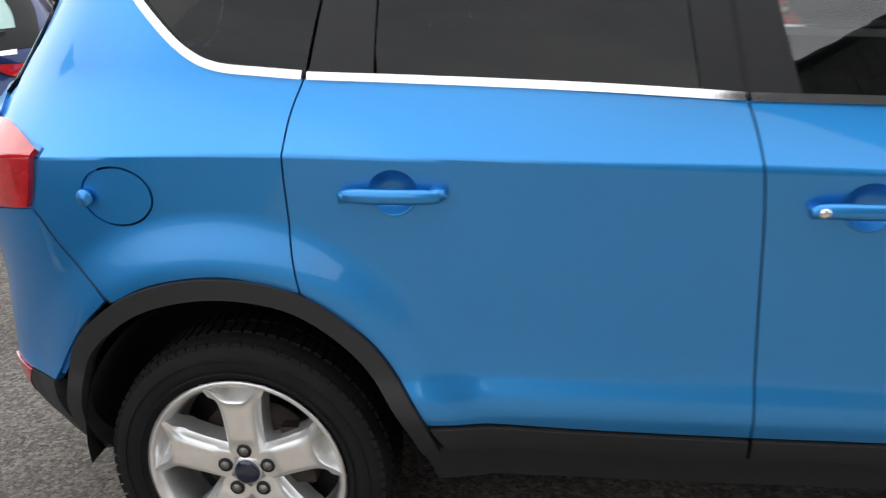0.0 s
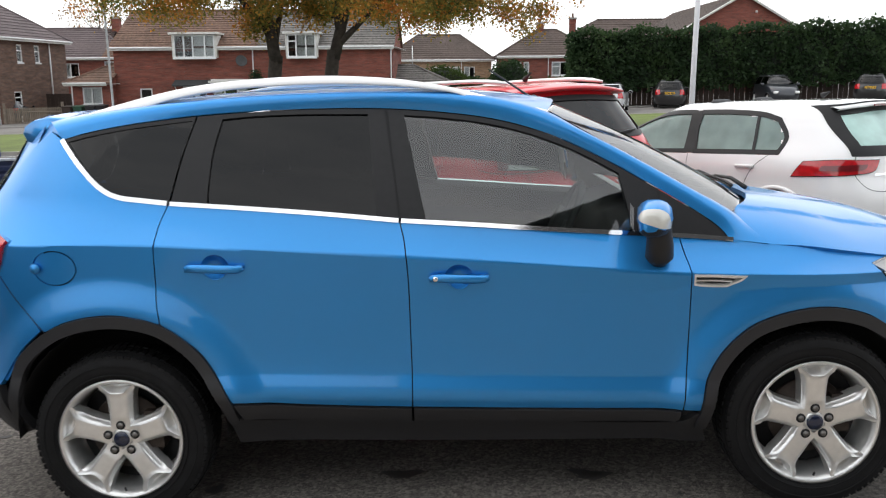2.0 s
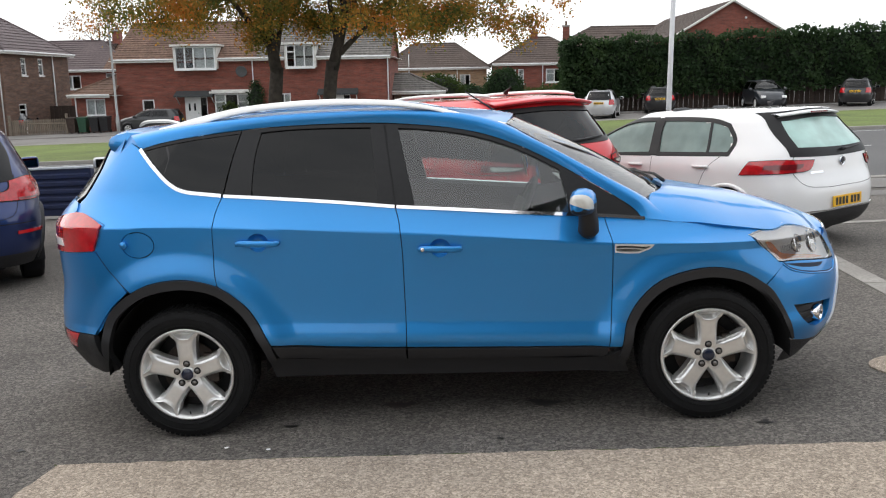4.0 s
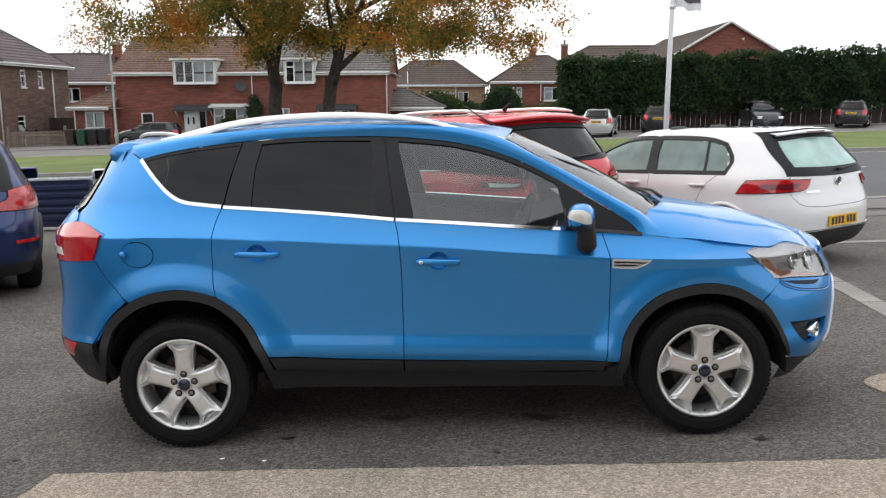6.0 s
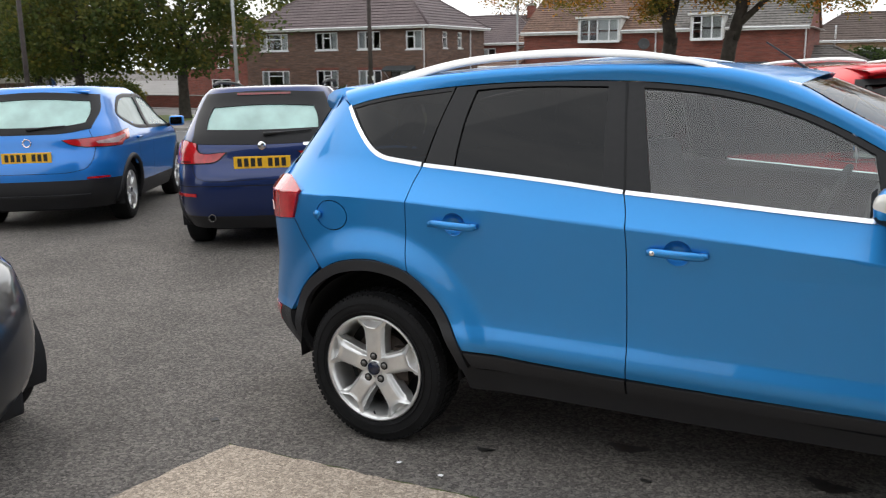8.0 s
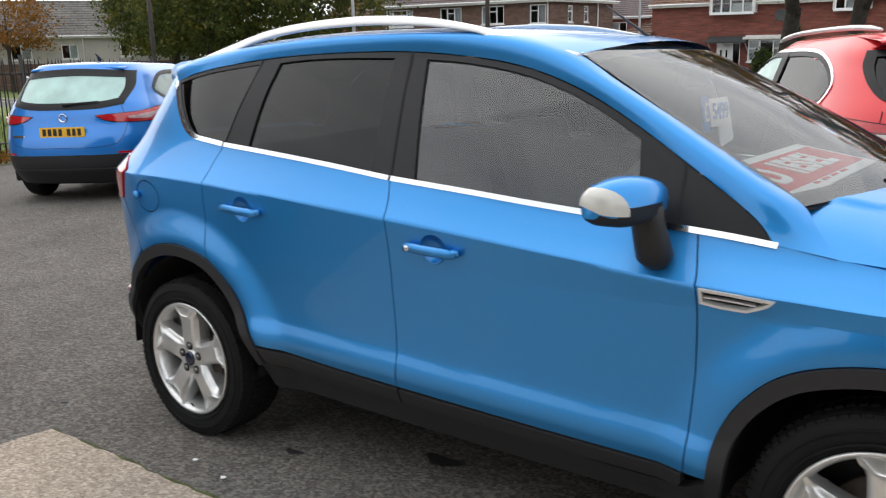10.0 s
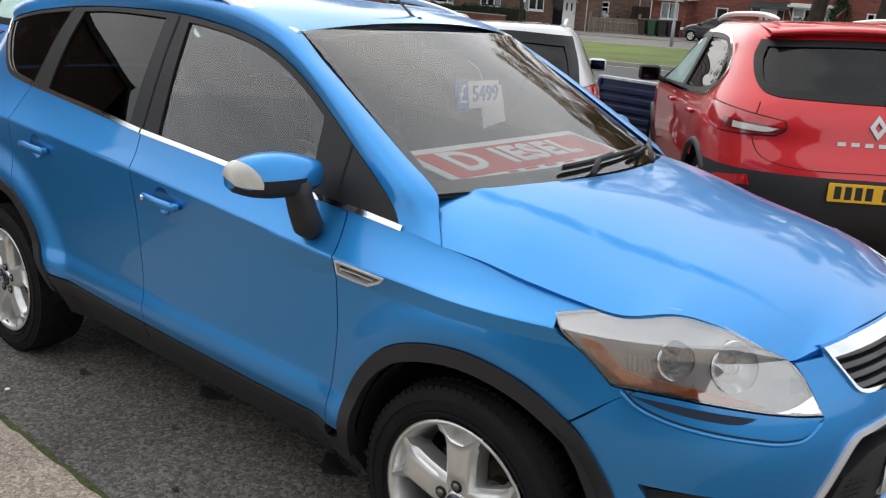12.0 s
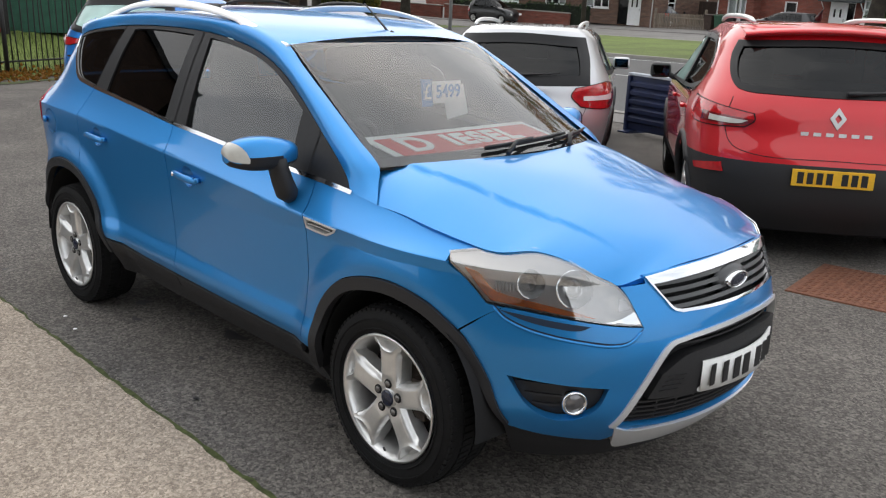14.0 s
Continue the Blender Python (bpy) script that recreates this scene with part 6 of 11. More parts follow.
def sheet(name, xs, ys, mat, label, category, lift=0.0, kind="structure", skirt=0.0):
    """A patch of ground that follows the land, with a skirt where it stands proud."""
    xs, ys = np.array(xs, float), np.array(ys, float)
    vs = [(x, y, gz(x, y) + lift) for x in xs for y in ys]
    n = len(ys)
    fs = [(i * n + j, (i + 1) * n + j, (i + 1) * n + j + 1, i * n + j + 1) for i in range(len(xs) - 1) for j in range(n - 1)]
    if skirt:
        rim = [i * n for i in range(len(xs))] + [(len(xs) - 1) * n + j for j in range(1, n)] + [i * n + n - 1 for i in range(len(xs) - 2, -1, -1)] + [j for j in range(n - 2, 0, -1)]
        o = len(vs)
        vs += [(vs[i][0], vs[i][1], vs[i][2] - skirt) for i in rim]
        for k in range(len(rim)):
            l = (k + 1) % len(rim)
            fs.append((rim[k], o + k, o + l, rim[l]))
    return tagged(part(name, vs, fs, mat, smooth=False), label, category, kind=kind)


gx = np.concatenate([np.linspace(-400, -50, 12), np.linspace(-45, 45, 91), np.linspace(50, 400, 12)])
gy = np.concatenate([np.linspace(-80, -10, 10), np.linspace(-9, 60, 70), np.linspace(70, 900, 16)])
sheet("ground", gx, gy, M_ASPHALT, "worn grey asphalt of the sloping forecourt", "ground")
RX = np.concatenate([np.linspace(-250, -50, 9), np.linspace(-45, 45, 61), np.linspace(50, 250, 9)])
sheet("road", RX, np.linspace(10.6, 25.3, 16), M_ROAD, "grey asphalt road past the forecourt", "road", 0.008)
sheet("verge", RX, np.linspace(25.55, 37.2, 13), M_GRASS, "mown grass verge between road and houses", "grass verge", 0.10, skirt=0.12)
sheet("service_road", RX, np.linspace(37.45, 45.5, 9), M_PAVE, "pale tarmac service road before the houses", "road", 0.02)
sheet("garden_ground", RX, np.concatenate([np.linspace(45.6, 60, 9), np.linspace(65, 130, 8)]), M_PAVE, "pale paved front gardens", "garden", 0.05, skirt=0.06)
sheet("verge_path", np.linspace(-33, -27.5, 7), np.linspace(25.5, 37.3, 12), M_PAVE, "tarmac crossing over the verge", "path", 0.112, skirt=0.02)
for k, (y0, y1, up) in enumerate(((25.28, 25.56, 0.115), (37.18, 37.42, 0.11), (10.35, 10.62, 0.03))):
    sheet("kerb", RX, (y0, y1), M_KERB, "weathered concrete kerb along the road", "kerb", up, skirt=0.14)
for k in range(-12, 22):
    x0 = k * 6.0 + 1.0
    sheet("lane_mark", np.linspace(x0, x0 + 4.2, 5), (18.45, 18.57), M_LINE, "worn white dash on the road", "road marking", 0.013)
sheet("edge_line", RX, (24.55, 24.65), M_LINE, "thin white edge line on the road", "road marking", 0.013)
sheet("footway", np.linspace(-30, 60, 46), np.linspace(8.9, 10.3, 4), M_PAVE, "narrow tarmac footway beside the road", "pavement", 0.012)


def site_sheet(name, poly, mat, label, category, lift=0.006, depth=0.0, kind="structure"):
    pts, faces, edges = clipped(poly, step=0.25)
    vs = [SITE @ Vector((x, y, lift)) for x, y in pts]
    fs = list(faces)
    if depth:
        n = len(vs)
        vs += [SITE @ Vector((x, y, lift - depth)) for x, y in pts]
        fs += [(i, j, j + n, i + n) for i, j in edges]
    return tagged(part(name, vs, fs, mat, smooth=False), label, category, kind=kind)


rnd = random.Random(4)
def ragged(pts, amp=0.012, step=0.06):
    out = []
    for i in range(len(pts)):
        a, b = Vector(pts[i]), Vector(pts[(i + 1) % len(pts)])
        n = max(1, int((b - a).length / step))
        for k in range(n):
            p = a + (b - a) * k / n
            out.append((p.x + rnd.uniform(-amp, amp), p.y + rnd.uniform(-amp, amp)))
    return out


# concrete slab under the walk
site_sheet("concrete_slab", ragged([(-1.90, -1.225), (0.62, -1.275), (3.6, -1.32), (6.2, -1.35), (6.2, -4.2), (-2.35, -4.2), (-1.99, -1.87)], 0.008), M_CONCRETE, "pale exposed-aggregate concrete slab with worn edges", "slab", 0.020, 0.03)
site_sheet("slab_edge_moss", ragged([(-1.94, -1.20), (0.6, -1.245), (3.6, -1.29), (3.6, -1.325), (0.6, -1.28), (-1.90, -1.24)], 0.010), M_MOSS, "thin line of dirt and moss along the slab", "moss", 0.007)
# flush edging strips and channel beyond the nose
for k in range(7):
    t0, t1 = k * 0.92, k * 0.92 + 0.90
    d = Vector((0.05, 0.62)).normalized()
    d = Vector((0.075, 1.0)).normalized()
    s = Vector((d.y, -d.x))
    a = Vector((3.36, 0.25)) + d * t0
    b = Vector((3.36, 0.25)) + d * t1
    site_sheet("edging_stone", [tuple(a), tuple(a + s * 0.20), tuple(b + s * 0.20), tuple(b)], M_KERB, "flush pale concrete edging stone in the asphalt", "edging", 0.010, 0.02)
site_sheet("channel", ragged([(4.7, 5.35), (9.5, 5.50), (9.5, 5.66), (4.7, 5.50)], 0.006), M_KERB, "flush pale concrete channel across the asphalt", "channel", 0.009, 0.02)
site_sheet("patch", ragged([(5.6, 7.9), (7.6, 8.0), (7.7, 8.6), (5.7, 8.5)], 0.03), M_PAVE, "paler repair patch in the tarmac", "patch", 0.008)
site_sheet("patch", ragged([(6.1, 4.2), (7.2, 4.25), (7.3, 4.9), (6.2, 4.85)], 0.04), M_KERB, "pale broken concrete patch", "patch", 0.007)
# manhole with pale surround
site_sheet("manhole_surround", [(2.83 + 0.31 * math.cos(a) + rnd.uniform(-0.008, 0.008), -0.17 + 0.24 * math.sin(a)) for a in np.linspace(0, 2 * math.pi, 28, endpoint=False)], M_CONCRETE, "round pale concrete surround of a small cover", "surround", 0.009, 0.02)
site_sheet("cover", [(2.83 + 0.075 * math.cos(a), -0.20 + 0.06 * math.sin(a)) for a in np.linspace(0.3, 2 * math.pi + 0.3, 6, endpoint=False)], M_RUST, "small rusty iron cover", "cover", 0.014, 0.02)
# rust-red access cover with raised studs
site_sheet("access_cover", [(1.26, 3.52), (1.34, 2.66), (2.52, 2.80), (2.44, 3.66)], M_RUST, "large rust-red ribbed access cover in the asphalt", "cover", 0.010, 0.02)
studs = []
for i in range(26):
    for j in range(18):
        x, y = 1.32 + 1.10 * i / 25 + 0.08 * (1 - j / 17), 2.72 + 0.78 * j / 17 + 0.12 * i / 25
        studs.append(moved(box(0, 0, 0, 0.030, 0.012, 0.004), SITE @ pose(x, y, 0.012, 0, 0, 45 if (i + j) % 2 else -45)))
tagged(part("tread_studs", *joined(*studs), M_RUST, smooth=False), "small raised treads on the cover", "treads", kind="stuff")
# dark drips under the car
for k in range(26):
    cx, cy = rnd.uniform(-2.6, 2.6), rnd.uniform(-1.05, 0.2)
    if k < 2:
        cx, cy = ((-0.28, -0.52), (0.52, -0.56))[k]
    r = 0.075 if k < 2 else rnd.uniform(0.012, 0.04)
    site_sheet("oil_spot", [(cx + r * (1 + 0.5 * math.sin(3 * a + k)) * math.cos(a), cy + 0.8 * r * (1 + 0.4 * math.cos(2 * a + k)) * math.sin(a)) for a in np.linspace(0, 2 * math.pi, 18, endpoint=False)], M_OIL, "dark oil spot soaked into the asphalt", "stain", 0.0045)
# litter: pale scraps and fallen leaves
for x, y in ((-1.12, -1.06), (-0.9, -1.1), (4.9, 4.0), (5.3, 4.3), (5.9, 3.6), (6.0, 5.1)):
    site_sheet("paper_scrap", [(x + 0.014 * math.cos(a) * rnd.uniform(0.6, 1.3), y + 0.012 * math.sin(a)) for a in np.linspace(0, 2 * math.pi, 7, endpoint=False)], M_CARDWHITE, "tiny pale scrap lying on the asphalt", "litter", 0.008)


# ---- the other parked cars ----
M_WHITE = material("white_car_paint", (0.88, 0.88, 0.88), rough=0.35, coat=1.0, coat_rough=0.03)
M_RED = paint("red_metallic_paint", (0.60, 0.006, 0.014), metal=0.30, rough=0.42)
M_NAVY = paint("navy_metallic_paint", (0.008, 0.026, 0.12), metal=0.6, rough=0.35)
M_PALELENS = material("pale_pink_lamp_plastic", (0.50, 0.33, 0.34), rough=0.2, coat=1.0, vary=0.3, scale=30)
M_SKY = paint("vivid_blue_paint", (0.010, 0.205, 0.66), metal=0.35, rough=0.35)
M_SILVER = paint("pale_silver_paint", (0.62, 0.63, 0.65), metal=0.5, rough=0.35)
M_DARKCAR = paint("dark_grey_paint", (0.022, 0.026, 0.034), metal=0.3, rough=0.35)
M_BLACKCAR = paint("black_car_paint", (0.010, 0.010, 0.012), metal=0.1, rough=0.3)
M_CARGLASS = glass("pale_green_car_glass", (0.60, 0.72, 0.68), ior=1.5, fog=0.50, fog_color=(0.46, 0.64, 0.60))
M_FOGGED = glass("fogged_car_glass", (0.6, 0.75, 0.70), ior=1.5, fog=0.92, fog_color=(0.60, 0.86, 0.80))
M_DARKGLASS = glass("dark_car_glass", (0.07, 0.075, 0.08), ior=1.5)


class Skin:
    """A car's outer skin as level slices: half-width, nose and tail by height."""

    def __init__(self, tail, nose, width, roof, corner_t=(3.4, 2.6), corner_n=(2.6, 2.4), cx=(-0.9, 0.9)):
        self.tail, self.nose, self.width, self.roof = tail, nose, width, roof
        self.ct, self.cn, self.cx = corner_t, corner_n, cx

    def tx(self, z):
        return smooth_table(z, *self.tail)

    def nx(self, z):
        return smooth_table(z, *self.nose)

    def w(self, z):
        return smooth_table(z, *self.width)

    def y(self, x, z):
        b, a = self.cx
        nose = np.maximum(self.nx(z), 0.05)
        start = np.minimum(a, nose - 0.55)
        t = np.clip((x - start) / (nose - start), 0, 1)
        s = np.clip((x - b) / (self.tx(z) - b), 0, 1)
        return self.w(z) * np.clip(1 - t ** self.cn[0], 0, 1) ** (1 / self.cn[1]) * np.clip(1 - s ** self.ct[0], 0, 1) ** (1 / self.ct[1])

    def side(self, sgn):
        return lambda x, z: np.stack([x, sgn * self.y(x, z), z], -1)

    def rear(self, y, z):
        u = np.clip(np.abs(y) / self.w(z), 0, 0.9995)
        s = (1 - u ** self.ct[1]) ** (1 / self.ct[0])
        b = self.cx[0]
        return np.stack([b + (self.tx(z) - b) * s, y, z], -1)

    def polar(self, sgn):
        """Round the tail's corner: degrees from straight aside to straight back."""
        b = self.cx[0]
        def f(a, z):
            ang = np.radians(a)
            lo, hi = np.zeros_like(ang), np.full_like(ang, 2.2)
            for _ in range(34):
                m = (lo + hi) / 2
                x = b - m * np.sin(ang)
                out = (m * np.cos(ang) > self.y(x, z)) | (x < self.tx(z))
                hi, lo = np.where(out, m, hi), np.where(out, lo, m)
            return np.stack([b - lo * np.sin(ang), sgn * lo * np.cos(ang), z], -1)
        return f


def inside(px, pz, poly):
    r = np.zeros(px.shape, bool)
    n = len(poly)
    for i in range(n):
        x0, z0 = poly[i]
        x1, z1 = poly[(i + 1) % n]
        c = ((z0 > pz) != (z1 > pz)) & (px < (x1 - x0) * (pz - z0) / (z1 - z0 + 1e-12) + x0)
        r ^= c
    return r


def build_car(name, m, label, skin, paint_mat, side_windows, rear_window, wheels, wheel_r=0.33, clad_z=0.0, rear_clad_z=0.0, glass_side=None, glass_rear=None, arch_r=0.39, clad_mat=None, fine=True, group="", pillar_mat=None, border=0.06, inner=0.030):
    """wheels: x of rear and front axle. Windows are outlines in (x, z) and (y, z). Returns the thing."""
    car = thing(name, m, label, "car", group)
    glass_side, glass_rear = glass_side or M_CARGLASS, glass_rear or M_CARGLASS
    clad_mat, pillar_mat = clad_mat or M_CLAD, pillar_mat or M_PILLAR
    zs = np.concatenate([np.arange(0.22, skin.roof - 0.09, 0.014 if fine else 0.05), skin.roof - np.array([0.07, 0.05, 0.035])])
    n_half = 168 if fine else 44
    rings = []
    for z in zs:
        zz = np.full(n_half, z)
        t_x, n_x = float(skin.tx(z)), float(skin.nx(z))
        b, a = skin.cx
        start = min(a, n_x - 0.55)
        # dense at the corners
        th = np.linspace(0, math.pi / 2, n_half // 4)
        tail = b + (t_x - b) * np.sin(th[::-1]) ** (2 / skin.ct[0])
        mid = np.linspace(b, start, n_half // 2 + 2)[1:-1]
        nose = start + (n_x - start) * np.sin(th) ** (2 / skin.cn[0])
        xs = np.concatenate([tail, mid, nose])
        ys = skin.y(xs, np.full(len(xs), z))
        ring = np.concatenate([np.stack([xs, -ys, np.full(len(xs), z)], 1), np.stack([xs[::-1], ys[::-1], np.full(len(xs), z)], 1)[1:-1]])
        rings.append(ring)
    n = len(rings[0])
    # roof crown
    last = rings[-1]
    cx = last[:, 0].mean()
    for k, (sc, dz) in enumerate(((0.94, 0.012), (0.8, 0.022), (0.6, 0.030), (0.35, 0.034), (0.02, 0.035))):
        q = last.copy()
        q[:, 0] = cx + (q[:, 0] - cx) * sc
        q[:, 1] *= sc
        q[:, 2] += dz
        rings.append(q)
    V = np.concatenate(rings)
    faces = []
    for i in range(len(rings) - 1):
        for k in range(n):
            l = (k + 1) % n
            faces.append((i * n + k, i * n + l, (i + 1) * n + l, (i + 1) * n + k))
    F = np.array(faces)
    C = V[F].mean(1)
    keep = np.ones(len(F), bool)
    back = C[:, 0] < skin.tx(C[:, 2]) + 0.30
    for poly in side_windows:
        keep &= ~(inside(C[:, 0], C[:, 2], inset(poly, 0.018)) & ~(back & (np.abs(C[:, 1]) < 0.6 * skin.w(C[:, 2]))) & (C[:, 2] < skin.roof - 0.03))
    if rear_window:
        keep &= ~(inside(C[:, 1], C[:, 2], inset(rear_window, 0.018)) & (C[:, 0] < -0.7) & back & (C[:, 2] < skin.roof - 0.03))
    for wx in wheels:
        keep &= np.hypot(C[:, 0] - wx, C[:, 2] - wheel_r) > arch_r
    # windscreen opening
    front = (C[:, 0] > skin.nx(C[:, 2]) - 0.28) & (C[:, 2] > 1.06) & (C[:, 2] < skin.roof - 0.08) & (np.abs(C[:, 1]) < 0.86 * skin.w(C[:, 2]))
    keep &= ~front
    low = (C[:, 2] < clad_z) | ((C[:, 2] < rear_clad_z) & (C[:, 0] < wheels[0] - 0.1))
    used = lambda sel: [tuple(q) for q in F[sel]]
    def sub(nm, sel, mat):
        if not sel.any():
            return
        idx = np.unique(F[sel])
        back_i = {int(o): i for i, o in enumerate(idx)}
        part(nm, V[idx], [tuple(back_i[int(i)] for i in q) for q in F[sel]], mat, car)
    sub("body", keep & ~low, paint_mat)
    sub("lower_trim", keep & low, clad_mat)
    sub("windscreen", front, glass_side[0] if isinstance(glass_side, list) else glass_side)
    for sgn in (-1, 1):
        for poly in side_windows:
            mm = chart_mesh(inset(poly, 0.012), skin.side(sgn), step=0.08, lift=-0.006, depth=0, flip=sgn > 0)
            part("side_window", mm[0], mm[1], glass_side[side_windows.index(poly)] if isinstance(glass_side, list) else glass_side, car, normals=mm[2])
            mm = chart_mesh(inset(poly, -0.018), skin.side(sgn), holes=[inset(poly, 0.026)], step=0.04, lift=0.004, depth=0.008, flip=sgn > 0)
            part("window_frame", mm[0], mm[1], pillar_mat, car, normals=mm[2])
        zt = max(p[1] for p in side_windows[1])
        zb = side_windows[1][0][1]
        mm = chart_mesh([(-0.345, zb - 0.012), (-0.235, zb - 0.012), (-0.215, zt + 0.008), (-0.305, zt + 0.008)], skin.side(sgn), step=0.05, lift=0.0065, depth=0.008, flip=sgn > 0)
        part("door_pillar", mm[0], mm[1], pillar_mat, car, normals=mm[2])
        for wx in wheels:
            pts = []
            for k in range(25):
                a = math.pi * (-0.06 + 1.12 * k / 24)
                x, z = wx + (arch_r + 0.012) * math.cos(a), wheel_r + (arch_r + 0.012) * math.sin(a)
                pts.append((x, sgn * (float(skin.y(np.array([x]), np.array([max(z, 0.23)]))[0]) - 0.004), z))
            v, f = tube(pts, 0.030 if clad_z else 0.022, 8)
            part("arch_trim", v, f, clad_mat if clad_z else paint_mat, car)
            vs, fs = [], []
            for k in range(17):
                a = math.pi * (-0.1 + 1.2 * k / 16)
                for yy, r in ((float(skin.w(0.5)) - 0.03, arch_r), (0.50, arch_r), (0.48, 0.02)):
                    vs.append((wx + r * math.cos(a), sgn * yy, wheel_r + r * math.sin(a)))
            for k in range(16):
                for j in range(2):
                    fs.append((k * 3 + j, k * 3 + j + 1, k * 3 + 4 + j, k * 3 + 3 + j))
            part("arch_liner", vs, fs, M_SHELL, car)
    if rear_window:
        mm = chart_mesh(inset(rear_window, 0.012), skin.rear, step=0.08, lift=-0.004, depth=0, flip=True)
        part("rear_window", mm[0], mm[1], glass_rear, car, normals=mm[2])
        mm = chart_mesh(inset(rear_window, -border), skin.rear, holes=[inset(rear_window, inner)], step=0.022, lift=0.006, depth=0.008, flip=True)
        part("rear_window_border", mm[0], mm[1], M_PILLAR, car, normals=mm[2])
    for wx in wheels:
        for sgn in (-1, 1):
            build_wheel(car, (wx, sgn * (float(skin.w(0.4)) - 0.125), wheel_r), sgn, R=wheel_r, rim_r=wheel_r * 0.68, width=0.21, turn=11.0 * wx, simple=True)
    bm = bmesh.new()
    L0, L1 = float(skin.tx(0.4)), float(skin.nx(0.4))
    add_box(bm, (L1 - L0 - 0.35, 1.0, 0.14), pose((L0 + L1) / 2, 0, 0.27), 0.02)
    bm_part("underbody", bm, M_SHELL, car)
    for y in (-0.36, 0.36):
        seat_parts(car, 0.12, y, 0.56)
    bm = bmesh.new()
    add_box(bm, (0.14, 1.2, 0.52), pose(-0.85, 0, 0.90, 0, -14, 0), 0.05, 3)
    bm_part("rear_bench", bm, M_SEAT, car, smooth=60)
    bm = bmesh.new()
    add_box(bm, (1.0, 1.3, 0.30), pose(0.95, 0, 0.80), 0.08, 3)
    bm_part("dashboard", bm, M_TRIM, car, smooth=60)
    return car


def rear_patch(car, skin, name, poly, mat, lift=0.006, depth=0.012, label="", holes=()):
    mm = chart_mesh(poly, skin.rear, holes=holes, step=0.025, lift=lift, depth=depth, flip=True)
    return part(name, mm[0], mm[1], mat, car, label, normals=mm[2])


def corner_patch(car, skin, name, poly, mat, lift=0.008, depth=0.015, label="", sides=(-1, 1), parent=None):
    for sgn in sides:
        if name == "tail_light":
            mm = chart_mesh(inset_polar(poly, -0.007, 0.02), skin.polar(sgn), step=1.2, step2=0.02, lift=0.006, depth=0.01, flip=sgn < 0)
            part("lamp_gap", mm[0], mm[1], M_SHELL, car, normals=mm[2])
        mm = chart_mesh(poly, skin.polar(sgn), step=1.2, step2=0.02, lift=lift + 0.004, depth=depth, flip=sgn < 0)
        part(name, mm[0], mm[1], mat, parent or car, label, normals=mm[2])


def side_patch(car, skin, name, poly, mat, lift=0.006, depth=0.01, label="", sides=(-1, 1)):
    for sgn in sides:
        mm = chart_mesh(poly, skin.side(sgn), step=0.08, lift=lift, depth=depth, flip=sgn > 0)
        part(name, mm[0], mm[1], mat, car, label, normals=mm[2])


def rear_plate(car, skin, z, mat, tilt=0.0):
    p = skin.rear(np.array([0.0]), np.array([z]))[0]
    pl = new("number_plate")
    pl.parent = car
    pl.matrix_basis = pose(p[0] - 0.016, 0, z, 0, tilt, 0)
    tagged(pl, label="yellow rear number plate")
    bm = bmesh.new()
    add_box(bm, (0.012, 0.52, 0.111), pose(0, 0, 0), 0.003)
    bm_part("plate_face", bm, mat, pl)
    for k in range(7):
        y = 0.205 - 0.0615 * k - (0.035 if k > 3 else 0.0)
        bm = bmesh.new()
        add_box(bm, (0.003, 0.040, 0.076), pose(-0.0075, y, 0))
        bm_part("bar", bm, M_INK, pl)
    return pl


def seam(car, skin, pts, chart="side", width=0.005, sides=(-1, 1), name="shut_line", mat=None, lift=0.0015, depth=0):
    """A thin dark shut line."""
    c = np.array(spline(pts, 5))
    d = np.gradient(c, axis=0)
    nr = np.stack([-d[:, 1], d[:, 0]], 1)
    nr /= np.linalg.norm(nr, axis=1)[:, None]
    poly = [tuple(p) for p in c - nr * width / 2] + [tuple(p) for p in (c + nr * width / 2)[::-1]]
    if chart == "side":
        side_patch(car, skin, name, poly, mat or M_SHELL, lift=lift, depth=depth, sides=sides)
    else:
        rear_patch(car, skin, name, poly, mat or M_SHELL, lift=lift, depth=depth)


def car_mirror(car, skin, x, z, mat, out=0.17):
    for sgn in (-1, 1):
        y0 = float(skin.y(np.array([x]), np.array([z]))[0])
        mi = new("door_mirror")
        mi.parent = car
        bm = bmesh.new()
        add_box(bm, (0.11, 0.20, 0.14), pose(x, sgn * (y0 + out - 0.03), z + 0.06), 0.045, 3)
        bm_part("cap", bm, mat, mi, smooth=70)
        bm = bmesh.new()
        add_box(bm, (0.004, 0.16, 0.10), pose(x - 0.057, sgn * (y0 + out - 0.03), z + 0.06))
        bm_part("mirror_glass", bm, M_DARKGLASS, mi)
        v, f = tube([(x, sgn * (y0 - 0.02), z - 0.01), (x, sgn * (y0 + 0.05), z + 0.02)], 0.028, 8)
        part("foot", v, f, M_CLAD, mi)


def car_rails(car, x0, x1, y, z, peak, mat):
    for sgn in (-1, 1):
        pts = [(x0 + (x1 - x0) * k / 14, sgn * (y - 0.03 * (2 * k / 14 - 1) ** 2), z + peak * (1 - abs(2 * k / 14 - 1) ** 4) - (0.03 * max(0, (k / 14 - 0.6)))) for k in range(15)]
        v, f = tube(pts, [0.012] + [0.019] * 13 + [0.012], 8)
        part("roof_rail", v, f, mat, car)


